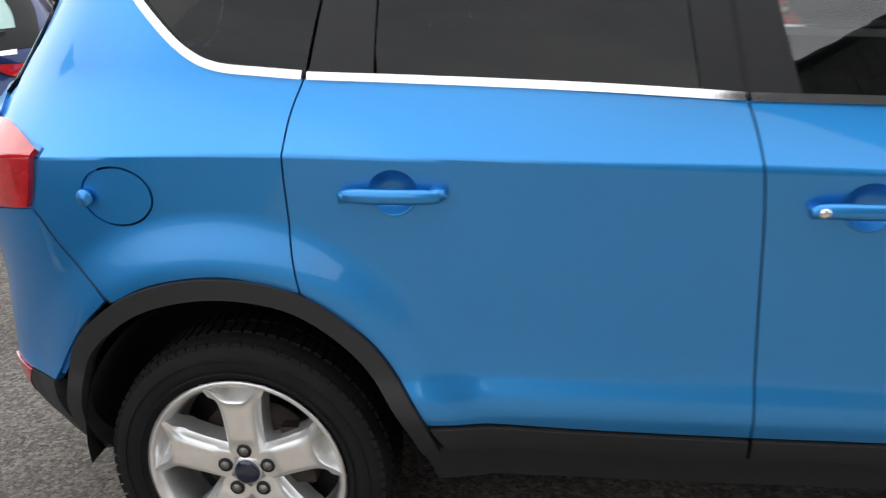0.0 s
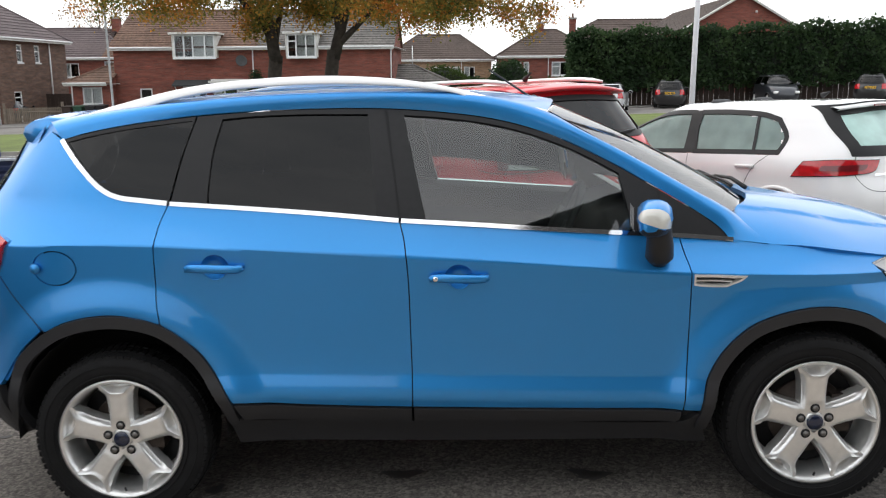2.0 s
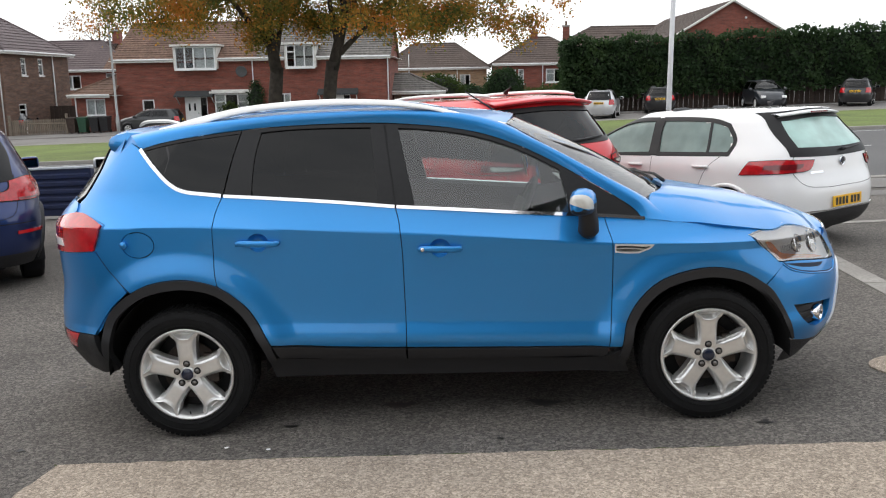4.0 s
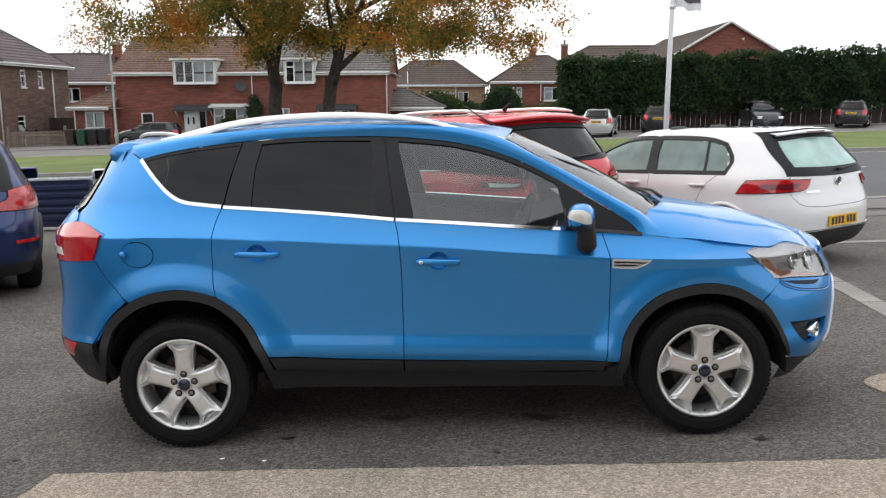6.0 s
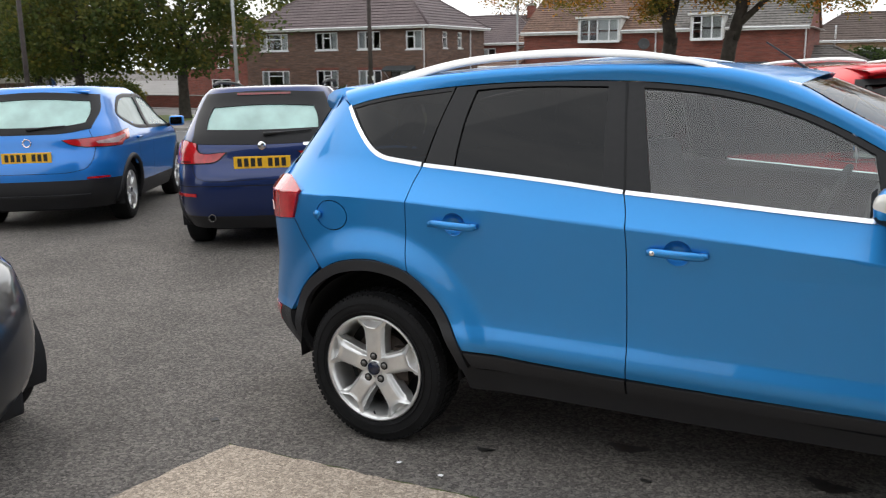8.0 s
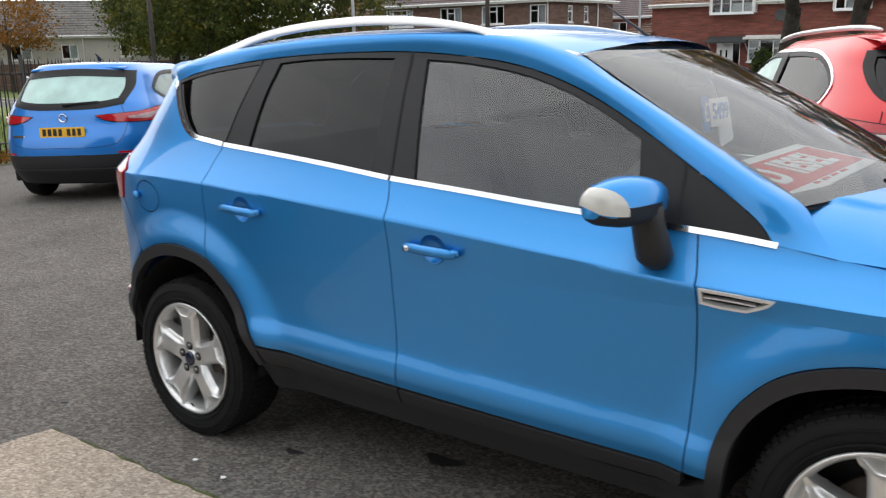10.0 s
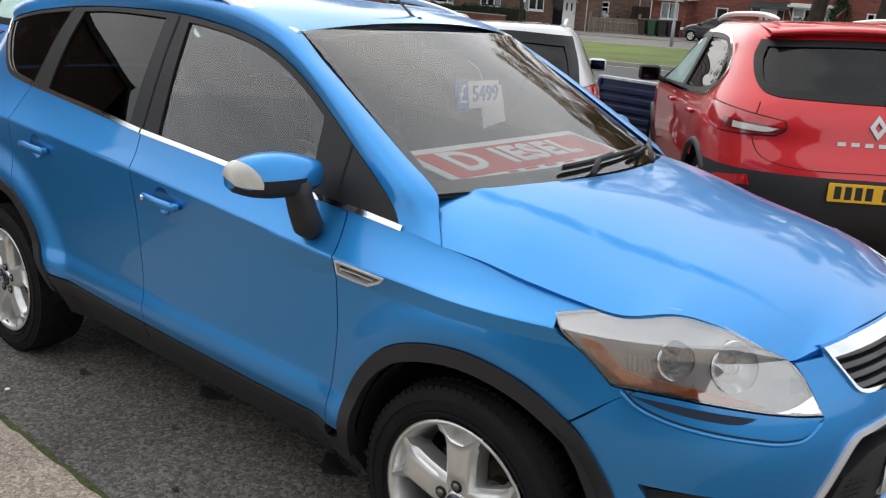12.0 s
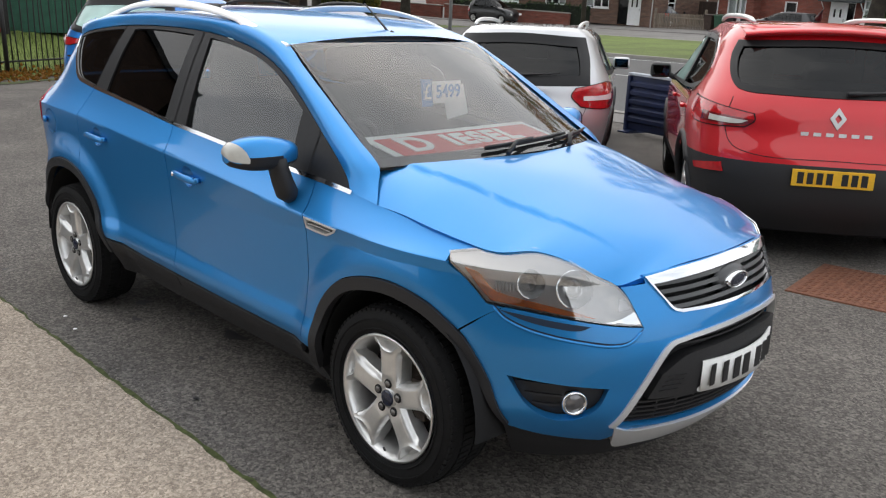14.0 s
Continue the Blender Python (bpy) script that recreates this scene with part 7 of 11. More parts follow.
def rear_wiper(car, skin, z, y0=0.05, y1=-0.36):
    pts = [Vector(skin.rear(np.array([y0 + (y1 - y0) * k / 6]), np.array([z + 0.03 * k / 6]))[0]) + Vector((-0.03, 0, 0)) for k in range(7)]
    v, f = joined(tube(pts, [0.020, 0.016, 0.011, 0.010, 0.009, 0.008, 0.006], 6))
    part("rear_wiper", v, f, M_CLAD, car)


def parked(x, y, a, back, size=1.0, up=0.0, tall=1.0):
    """Pose of a car whose rear middle stands at (x, y) of the site, turned a degrees from the y axis; back: its tail's distance behind its middle."""
    return SITE @ pose(x, y, up, 0, 0, 90 + a) @ Matrix.Scale(size, 4) @ Matrix.Scale(tall, 4, (0, 0, 1)) @ pose(back, 0, 0)


ROW = "cars parked on the forecourt"

# white hatchback
sk = Skin(tail=([0.2, 0.32, 0.5, 0.66, 0.80, 0.95, 1.05, 1.2, 1.35, 1.47], [-1.98, -2.08, -2.13, -2.125, -2.08, -2.06, -2.03, -1.90, -1.77, -1.70]), nose=([0.2, 0.35, 0.6, 0.75, 0.86, 0.95, 1.02, 1.2, 1.35, 1.47], [2.0, 2.1, 2.12, 2.06, 1.90, 1.35, 1.12, 0.82, 0.45, 0.15]), width=([0.2, 0.35, 0.5, 0.7, 0.9, 0.95, 1.1, 1.25, 1.38, 1.47], [0.80, 0.87, 0.893, 0.895, 0.880, 0.865, 0.79, 0.725, 0.655, 0.56]), roof=1.47, corner_t=(5.0, 3.6))
SW = [outline([(-1.30, 1.00), (-0.35, 0.985)], [(-0.35, 0.985), (-0.30, 1.20), (-0.31, 1.375)], [(-0.31, 1.375), (-0.70, 1.372), (-1.05, 1.345), (-1.22, 1.30)], [(-1.22, 1.30), (-1.34, 1.14), (-1.30, 1.00)]), outline([(-0.24, 0.985), (0.92, 0.965)], [(0.92, 0.965), (0.60, 1.19), (0.30, 1.325), (0.05, 1.37), (-0.21, 1.375)], [(-0.21, 1.375), (-0.24, 0.985)])]
RW = outline([(-0.62, 1.035), (0, 1.02), (0.62, 1.035)], [(0.62, 1.035), (0.60, 1.20), (0.55, 1.36)], [(0.55, 1.36), (0, 1.385), (-0.55, 1.36)], [(-0.55, 1.36), (-0.60, 1.20), (-0.62, 1.035)])
golf = build_car("hatchback_car", parked(4.10, 3.85, 36.5, 2.13), "white five-door hatchback parked nose towards the road", sk, M_WHITE, SW, RW, (-1.31, 1.31), wheel_r=0.315, clad_z=0.0, arch_r=0.36, group=ROW, glass_rear=M_FOGGED, border=0.06)
corner_patch(golf, sk, "tail_light", outline([(38, 0.93), (50, 0.945), (60, 0.94), (68, 0.935)], [(68, 0.935), (66, 0.86), (62, 0.83)], [(62, 0.83), (50, 0.815), (38, 0.805), (33, 0.80)], [(33, 0.80), (35, 0.86), (38, 0.93)]), M_REDLENS, label="red wedge tail light")
corner_patch(golf, sk, "tail_light_band", outline([(45, 0.895), (62, 0.905)], [(62, 0.905), (61, 0.87), (44, 0.855)], [(44, 0.855), (45, 0.895)]), M_REDDARK, lift=0.016, depth=0.006)
rear_plate(golf, sk, 0.50, M_PLATE_Y)
rear_patch(golf, sk, "plate_recess", outline([(-0.34, 0.58), (0.34, 0.58)], [(0.34, 0.58), (0.30, 0.43), (-0.30, 0.43)], [(-0.30, 0.43), (-0.34, 0.58)]), M_WHITE, lift=-0.002, depth=0.004)
v, f = lathe([(0.034, 0.0), (0.040, -0.010), (0.046, -0.010), (0.048, 0.0)], 28, axis="x")
p = sk.rear(np.array([0.0]), np.array([0.90]))[0]
bd = part("badge", [Vector(p) + Vector((q[0] - 0.008, q[1] * 1.05, q[2] * 1.05)) for q in v], f, M_CHROME, golf, "round chrome badge")
part("badge_field", [Vector(p) + Vector((-0.009, 0.036 * math.cos(a), 0.036 * math.sin(a))) for a in np.linspace(0, 2 * math.pi, 20, endpoint=False)], [tuple(range(20))], M_CAPBLUE, bd)
rear_patch(golf, sk, "name_bar", [(0.34, 0.80), (0.52, 0.80), (0.52, 0.822), (0.34, 0.822)], M_CHROME, lift=0.006, depth=0.004)
rear_patch(golf, sk, "lower_diffuser", outline([(-0.72, 0.40), (0, 0.41), (0.72, 0.40)], [(0.72, 0.40), (0.62, 0.25), (-0.62, 0.25)], [(-0.62, 0.25), (-0.72, 0.40)]), M_CLAD, lift=0.010, depth=0.02)
rear_patch(golf, sk, "chrome_line", [(-0.70, 0.415), (0.70, 0.415), (0.70, 0.428), (-0.70, 0.428)], M_CHROME, lift=0.012, depth=0.006)
seam(golf, sk, [(-0.64, 1.02), (-0.70, 0.86), (-0.62, 0.70), (-0.40, 0.66), (0, 0.655), (0.40, 0.66), (0.62, 0.70), (0.70, 0.86), (0.64, 1.02)], chart="rear")
seam(golf, sk, [(-0.28, 0.98), (-0.28, 0.60), (-0.30, 0.34)])
seam(golf, sk, [(-1.22, 0.99), (-1.06, 0.86), (-0.93, 0.62)])
seam(golf, sk, [(0.93, 0.96), (0.92, 0.60), (0.90, 0.34)])
for x in (-0.98, -0.06):
    for sgn in (-1, 1):
        y0 = float(sk.y(np.array([x]), np.array([0.86]))[0])
        bm = bmesh.new()
        add_box(bm, (0.20, 0.035, 0.030), pose(x, sgn * (y0 + 0.016), 0.872), 0.012, 2)
        bm_part("door_handle", bm, M_WHITE, golf, smooth=60)
side_patch(golf, sk, "quarter_bar", [(-1.045, 0.992), (-1.015, 0.991), (-0.965, 1.352), (-0.995, 1.350)], M_PILLAR, lift=0.003, depth=0.01)
car_mirror(golf, sk, 0.78, 0.96, M_WHITE)
rear_wiper(golf, sk, 1.02, 0.0, -0.40)
v, f = [], []
for i in range(13):
    t = -1 + 2 * i / 12
    for x, z in ((-1.45, 1.462), (-1.76, 1.430), (-1.81, 1.412), (-1.77, 1.396), (-1.6, 1.40)):
        v.append((x + 0.10 * abs(t) ** 3, 0.55 * t, z - 0.03 * t * t))
for i in range(12):
    for k in range(4):
        f.append((i * 5 + k, i * 5 + k + 1, i * 5 + k + 6, i * 5 + k + 5))
part("spoiler", v, f, M_WHITE, golf)
bm = bmesh.new()
add_box(bm, (0.012, 0.30, 0.018), pose(-1.808, 0, 1.410))
bm_part("brake_light", bm, M_REDDARK, golf)
v, f = joined(tube([(-1.20, 0, 1.50), (-1.28, 0, 1.535)], [0.03, 0.006], 8))
part("aerial", v, f, M_CLAD, golf)

# red crossover
sk = Skin(tail=([0.2, 0.35, 0.55, 0.72, 0.88, 1.0, 1.1, 1.25, 1.42, 1.52, 1.6], [-2.05, -2.17, -2.225, -2.215, -2.16, -2.14, -2.10, -1.98, -1.83, -1.76, -1.70]), nose=([0.2, 0.35, 0.6, 0.8, 0.95, 1.05, 1.12, 1.3, 1.45, 1.6], [2.05, 2.18, 2.22, 2.15, 1.95, 1.35, 1.15, 0.85, 0.52, 0.15]), width=([0.2, 0.35, 0.55, 0.75, 0.98, 1.04, 1.2, 1.35, 1.48, 1.6], [0.80, 0.88, 0.915, 0.918, 0.905, 0.885, 0.81, 0.745, 0.685, 0.57]), roof=1.60, corner_t=(4.4, 3.3))
SW = [outline([(-1.36, 1.13), (-0.9, 1.07), (-0.35, 1.05)], [(-0.35, 1.05), (-0.29, 1.30), (-0.30, 1.475)], [(-0.30, 1.475), (-0.75, 1.47), (-1.05, 1.44), (-1.28, 1.36)], [(-1.28, 1.36), (-1.42, 1.25), (-1.36, 1.13)]), outline([(-0.24, 1.05), (0.95, 1.03)], [(0.95, 1.03), (0.62, 1.28), (0.32, 1.42), (0.05, 1.47), (-0.20, 1.475)], [(-0.20, 1.475), (-0.24, 1.05)])]
RW = outline([(-0.64, 1.175), (-0.58, 1.150), (-0.4, 1.142), (0, 1.136), (0.4, 1.142), (0.58, 1.150), (0.64, 1.175), (0.665, 1.24), (0.655, 1.36), (0.615, 1.455)], [(0.615, 1.455), (0, 1.478), (-0.615, 1.455)], [(-0.615, 1.455), (-0.655, 1.36), (-0.665, 1.24), (-0.64, 1.175)])
kad = build_car("crossover_car", parked(1.28, 3.35, 33.5, 2.225, 1.05, 0.0, 1.02), "glossy red crossover with silver roof rails and black lower bumper", sk, M_RED, SW, RW, (-1.32, 1.32), wheel_r=0.345, clad_z=0.44, rear_clad_z=0.695, arch_r=0.40, glass_rear=M_DARKGLASS, glass_side=[M_DARKGLASS, M_FOGGED], group=ROW, border=0.010, inner=0.032)
corner_patch(kad, sk, "tail_light", outline([(36, 1.066), (48, 1.048), (57, 1.025), (66, 0.998)], [(66, 0.998), (66.5, 0.965), (64, 0.915)], [(64, 0.915), (52, 0.902), (44, 0.908), (39.5, 0.925)], [(39.5, 0.925), (37, 0.98), (36, 1.066)]), M_REDLENS, label="red wrap-around tail light")
corner_patch(kad, sk, "reverse_lens", outline([(48, 0.985), (57, 0.975), (67, 0.962)], [(67, 0.962), (64, 0.926), (56, 0.920), (48, 0.925)], [(48, 0.925), (48, 0.985)]), M_REDDARK, lift=0.016, depth=0.006)
corner_patch(kad, sk, "reverse_lens", outline([(52, 0.968), (65, 0.954)], [(65, 0.954), (62.5, 0.932), (52, 0.932)], [(52, 0.932), (52, 0.968)]), M_INDIC, lift=0.019, depth=0.004, label="clear reversing lens")
corner_patch(kad, sk, "rear_reflector", [(47, 0.625), (59, 0.665), (60, 0.605), (48, 0.585)], M_REDLENS, lift=0.010, depth=0.012)
rear_plate(kad, sk, 0.62, M_PLATE_Y)
dia = [(0.0, 0.070), (0.052, 0.0), (0.0, -0.070), (-0.052, 0.0)]
rear_patch(kad, sk, "badge", [(y, 1.0 + z) for y, z in dia], M_NAMEBAR, lift=0.014, depth=0.014, label="chrome diamond badge", holes=[[(y * 0.42, 1.0 + z * 0.42) for y, z in dia]])
for k in range(6):
    y = 0.20 - 0.08 * k
    rear_patch(kad, sk, "name_bar", [(y - 0.024, 0.885), (y + 0.024, 0.885), (y + 0.024, 0.908), (y - 0.024, 0.908)], M_NAMEBAR, lift=0.006, depth=0.004)
seam(kad, sk, [(-0.66, 1.10), (-0.70, 0.95), (-0.66, 0.80), (-0.52, 0.745), (0, 0.735), (0.52, 0.745), (0.66, 0.80), (0.70, 0.95), (0.66, 1.10)], chart="rear")
seam(kad, sk, [(-0.27, 1.05), (-0.27, 0.65), (-0.29, 0.45)])
seam(kad, sk, [(-1.25, 1.09), (-1.06, 0.92), (-0.95, 0.70)])
seam(kad, sk, [(0.95, 1.02), (0.94, 0.70), (0.92, 0.45)])
for x in (-1.02, -0.06):
    for sgn in (-1, 1):
        y0 = float(sk.y(np.array([x]), np.array([0.93]))[0])
        bm = bmesh.new()
        add_box(bm, (0.20, 0.035, 0.030), pose(x, sgn * (y0 + 0.016), 0.94), 0.012, 2)
        bm_part("door_handle", bm, M_RED, kad, smooth=60)
seam(kad, sk, [(0.97, 1.022), (0.3, 1.03), (-0.35, 1.038), (-0.9, 1.057), (-1.37, 1.117), (-1.435, 1.25), (-1.29, 1.373), (-1.05, 1.455), (-0.75, 1.486), (-0.25, 1.492), (0.06, 1.486), (0.33, 1.436)], width=0.020, name="chrome_trim", mat=M_CHROME, lift=0.008, depth=0.008)
car_mirror(kad, sk, 0.80, 1.03, M_CLAD)
car_rails(kad, -1.55, 0.45, 0.555, 1.595, 0.035, M_SATIN)
rear_wiper(kad, sk, 1.16, -0.05, -0.48)
v, f = [], []
for i in range(13):
    t = -1 + 2 * i / 12
    for x, z in ((-1.45, 1.602), (-1.80, 1.565), (-1.85, 1.545), (-1.81, 1.525), (-1.6, 1.52)):
        v.append((x + 0.10 * abs(t) ** 3, 0.60 * t, z - 0.04 * t * t))
for i in range(12):
    for k in range(4):
        f.append((i * 5 + k, i * 5 + k + 1, i * 5 + k + 6, i * 5 + k + 5))
part("spoiler", v, f, M_RED, kad)
v, f = joined(tube([(-1.10, 0, 1.63), (-1.15, 0, 1.665), (-1.20, 0, 1.69)], [0.028, 0.012, 0.005], 8))
part("aerial", v, f, M_CLAD, kad)

# navy estate-like SUV
sk = Skin(tail=([0.2, 0.35, 0.55, 0.70, 0.85, 1.0, 1.08, 1.25, 1.40, 1.5, 1.56], [-2.06, -2.17, -2.22, -2.22, -2.165, -2.14, -2.10, -1.97, -1.84, -1.77, -1.72]), nose=([0.2, 0.35, 0.6, 0.8, 0.93, 1.02, 1.1, 1.28, 1.42, 1.56], [2.05, 2.18, 2.22, 2.15, 1.95, 1.30, 1.10, 0.80, 0.48, 0.15]), width=([0.2, 0.35, 0.55, 0.75, 0.95, 1.01, 1.18, 1.32, 1.45, 1.56], [0.80, 0.87, 0.898, 0.90, 0.885, 0.865, 0.79, 0.73, 0.67, 0.56]), roof=1.56, corner_t=(5.0, 3.6))
SW = [outline([(-1.40, 1.06), (-0.35, 1.02)], [(-0.35, 1.02), (-0.29, 1.28), (-0.30, 1.44)], [(-0.30, 1.44), (-0.75, 1.44), (-1.10, 1.41), (-1.38, 1.33)], [(-1.38, 1.33), (-1.46, 1.18), (-1.40, 1.06)]), outline([(-0.24, 1.02), (0.92, 1.00)], [(0.92, 1.00), (0.60, 1.25), (0.30, 1.39), (0.05, 1.435), (-0.20, 1.44)], [(-0.20, 1.44), (-0.24, 1.02)])]
RW = outline([(-0.55, 1.115), (0, 1.105), (0.55, 1.115)], [(0.55, 1.115), (0.54, 1.25), (0.49, 1.375)], [(0.49, 1.375), (0, 1.395), (-0.49, 1.375)], [(-0.49, 1.375), (-0.54, 1.25), (-0.55, 1.115)])
x1 = build_car("compact_suv_car", parked(-4.52, 2.29, 30.7, 2.22, 1.005, 0.115), "dark navy compact SUV with roof rails, seen from behind", sk, M_NAVY, SW, RW, (-1.38, 1.38), wheel_r=0.335, clad_z=0.30, rear_clad_z=0.34, arch_r=0.38, group=ROW, glass_rear=M_FOGGED, glass_side=[M_DARKGLASS, M_CARGLASS], border=0.10)
corner_patch(x1, sk, "tail_light", outline([(40, 0.99), (46, 1.04), (54, 1.045), (62, 1.02)], [(62, 1.02), (63, 0.955), (75, 0.935)], [(75, 0.935), (71, 0.86), (63, 0.84)], [(63, 0.84), (52, 0.835), (42, 0.845)], [(42, 0.845), (39, 0.92), (40, 0.99)]), M_REDLENS, label="red L-shaped tail light")
corner_patch(x1, sk, "tail_light_band", [(45, 0.845), (60, 0.842), (60, 0.862), (45, 0.866)], M_REDDARK, lift=0.014, depth=0.004)
corner_patch(x1, sk, "rear_reflector", [(48, 0.535), (63, 0.535), (63, 0.565), (48, 0.565)], M_REDLENS, lift=0.012, depth=0.01)
rear_plate(x1, sk, 0.845, M_PLATE_Y)
v, f = lathe([(0.0, -0.006), (0.032, -0.006), (0.040, 0.0), (0.040, 0.006)], 28, axis="x")
p = sk.rear(np.array([0.0]), np.array([0.995]))[0]
part("badge", [Vector(p) + Vector((q[0] - 0.010, q[1], q[2])) for q in v], f, M_CHROME, x1, "round badge")
rear_patch(x1, sk, "name_bar", [(-0.50, 0.985), (-0.38, 0.985), (-0.38, 1.015), (-0.50, 1.015)], M_CHROME, lift=0.006, depth=0.004)
seam(x1, sk, [(-0.66, 1.08), (-0.66, 0.80), (-0.60, 0.70), (0, 0.69), (0.60, 0.70), (0.66, 0.80), (0.66, 1.08)], chart="rear")
seam(x1, sk, [(-0.80, 0.63), (0, 0.635), (0.80, 0.63)], chart="rear", width=0.008)
seam(x1, sk, [(-0.27, 1.02), (-0.27, 0.62), (-0.29, 0.37)])
car_mirror(x1, sk, 0.78, 1.00, M_NAVY)
car_rails(x1, -1.45, 0.35, 0.57, 1.555, 0.045, M_CLAD)
rear_wiper(x1, sk, 1.10, -0.02, -0.46)
rear_patch(x1, sk, "brake_light", [(-0.25, 1.455), (0.25, 1.455), (0.25, 1.475), (-0.25, 1.475)], M_REDDARK, lift=0.012, depth=0.01)
v, f = lathe([(0.030, 0.0), (0.036, -0.004), (0.036, 0.2), (0.030, 0.2), (0.030, 0.01)], 18, axis="x")
part("exhaust_tip", [Vector((-2.15, 0.50, 0.33)) + Vector(q) for q in v], f, M_NUT, x1)

# vivid blue crossover
sk = Skin(tail=([0.2, 0.35, 0.55, 0.72, 0.88, 1.0, 1.1, 1.25, 1.42, 1.52, 1.58], [-2.04, -2.15, -2.20, -2.19, -2.13, -2.11, -2.07, -1.94, -1.79, -1.72, -1.66]), nose=([0.2, 0.35, 0.6, 0.8, 0.95, 1.05, 1.12, 1.3, 1.45, 1.58], [2.05, 2.15, 2.19, 2.12, 1.92, 1.35, 1.15, 0.85, 0.52, 0.15]), width=([0.2, 0.35, 0.55, 0.75, 0.98, 1.04, 1.2, 1.35, 1.47, 1.58], [0.80, 0.87, 0.90, 0.905, 0.895, 0.87, 0.79, 0.73, 0.67, 0.56]), roof=1.58, corner_t=(4.4, 3.3))
SW = [outline([(-1.25, 1.17), (-0.9, 1.08), (-0.35, 1.05)], [(-0.35, 1.05), (-0.29, 1.30), (-0.30, 1.455)], [(-0.30, 1.455), (-0.75, 1.45), (-1.05, 1.41), (-1.25, 1.33)], [(-1.25, 1.33), (-1.36, 1.24), (-1.25, 1.17)]), outline([(-0.24, 1.05), (0.95, 1.03)], [(0.95, 1.03), (0.62, 1.27), (0.32, 1.40), (0.05, 1.45), (-0.20, 1.455)], [(-0.20, 1.455), (-0.24, 1.05)])]
RW = outline([(-0.60, 1.13), (-0.4, 1.095), (0, 1.085), (0.4, 1.095), (0.60, 1.13)], [(0.60, 1.13), (0.63, 1.28), (0.60, 1.42)], [(0.60, 1.42), (0, 1.45), (-0.60, 1.42)], [(-0.60, 1.42), (-0.63, 1.28), (-0.60, 1.13)])
qq = build_car("crossover_car", parked(-7.95, 2.40, 33.1, 2.20, 1.04, 0.12), "vivid blue crossover with black bumper beside the railings", sk, M_SKY, SW, RW, (-1.32, 1.32), wheel_r=0.34, clad_z=0.42, rear_clad_z=0.545, arch_r=0.40, group=ROW, glass_rear=M_FOGGED, border=0.045)
corner_patch(qq, sk, "tail_light", outline([(24, 1.062), (34, 1.047), (50, 1.005), (73, 0.972)], [(73, 0.972), (69, 0.925), (63, 0.897)], [(63, 0.897), (50, 0.893), (41, 0.897)], [(41, 0.897), (38, 0.938), (30, 0.968), (24, 1.062)]), M_REDLENS, label="red boomerang tail light")
corner_patch(qq, sk, "reverse_lens", outline([(35, 1.008), (48, 0.976), (58, 0.952)], [(58, 0.952), (57, 0.926)], [(57, 0.926), (50, 0.923), (45, 0.925)], [(45, 0.925), (42, 0.952), (36, 0.985), (35, 1.008)]), M_PALELENS, lift=0.015, depth=0.006, label="pale lens inside the red light")
corner_patch(qq, sk, "rear_reflector", [(53, 0.552), (64, 0.552), (64, 0.574), (53, 0.574)], M_REDLENS, lift=0.010, depth=0.01)
rear_patch(qq, sk, "bumper_step", [(-0.60, 0.365), (0.60, 0.365), (0.60, 0.39), (-0.60, 0.39)], M_CLAD, lift=0.022, depth=0.02)
rear_plate(qq, sk, 0.80, M_PLATE_Y)
v, f = lathe([(0.034, 0.0), (0.040, -0.010), (0.046, -0.010), (0.048, 0.0)], 28, axis="x")
p = sk.rear(np.array([0.0]), np.array([0.955]))[0]
part("badge", [Vector(p) + Vector((q[0] - 0.008, q[1], q[2])) for q in v], f, M_CHROME, qq, "round chrome badge")
rear_patch(qq, sk, "name_bar", [(0.46, 0.745), (0.62, 0.745), (0.62, 0.768), (0.46, 0.768)], M_CHROME, lift=0.006, depth=0.004)
seam(qq, sk, [(-0.62, 1.08), (-0.68, 0.90), (-0.62, 0.69), (-0.47, 0.635), (0, 0.625), (0.47, 0.635), (0.62, 0.69), (0.68, 0.90), (0.62, 1.08)], chart="rear")
seam(qq, sk, [(-0.27, 1.05), (-0.27, 0.65), (-0.29, 0.43)])
seam(qq, sk, [(-1.20, 1.10), (-1.04, 0.92), (-0.94, 0.70)])
car_mirror(qq, sk, 0.80, 1.03, M_SKY)
rear_wiper(qq, sk, 1.10, 0.0, -0.40)
v, f = [], []
for i in range(13):
    t = -1 + 2 * i / 12
    for x, z in ((-1.42, 1.576), (-1.66, 1.540), (-1.715, 1.522), (-1.705, 1.508), (-1.58, 1.49)):
        v.append((x + 0.05 * abs(t) ** 3, 0.560 * t, z - 0.035 * t * t))
for i in range(12):
    for k in range(4):
        f.append((i * 5 + k, i * 5 + k + 1, i * 5 + k + 6, i * 5 + k + 5))
part("spoiler", v, f, M_SKY, qq)
v, f = joined(tube([(-1.05, 0, 1.61), (-1.10, 0, 1.65), (-1.16, 0, 1.68)], [0.026, 0.012, 0.005], 8))
part("aerial", v, f, M_CLAD, qq)
for sgn in (-1, 1):
    y0 = float(sk.y(np.array([-0.98]), np.array([0.95]))[0])
    bm = bmesh.new()
    add_box(bm, (0.20, 0.035, 0.030), pose(-0.98, sgn * (y0 + 0.016), 0.95), 0.012, 2)
    bm_part("door_handle", bm, M_SKY, qq, smooth=60)

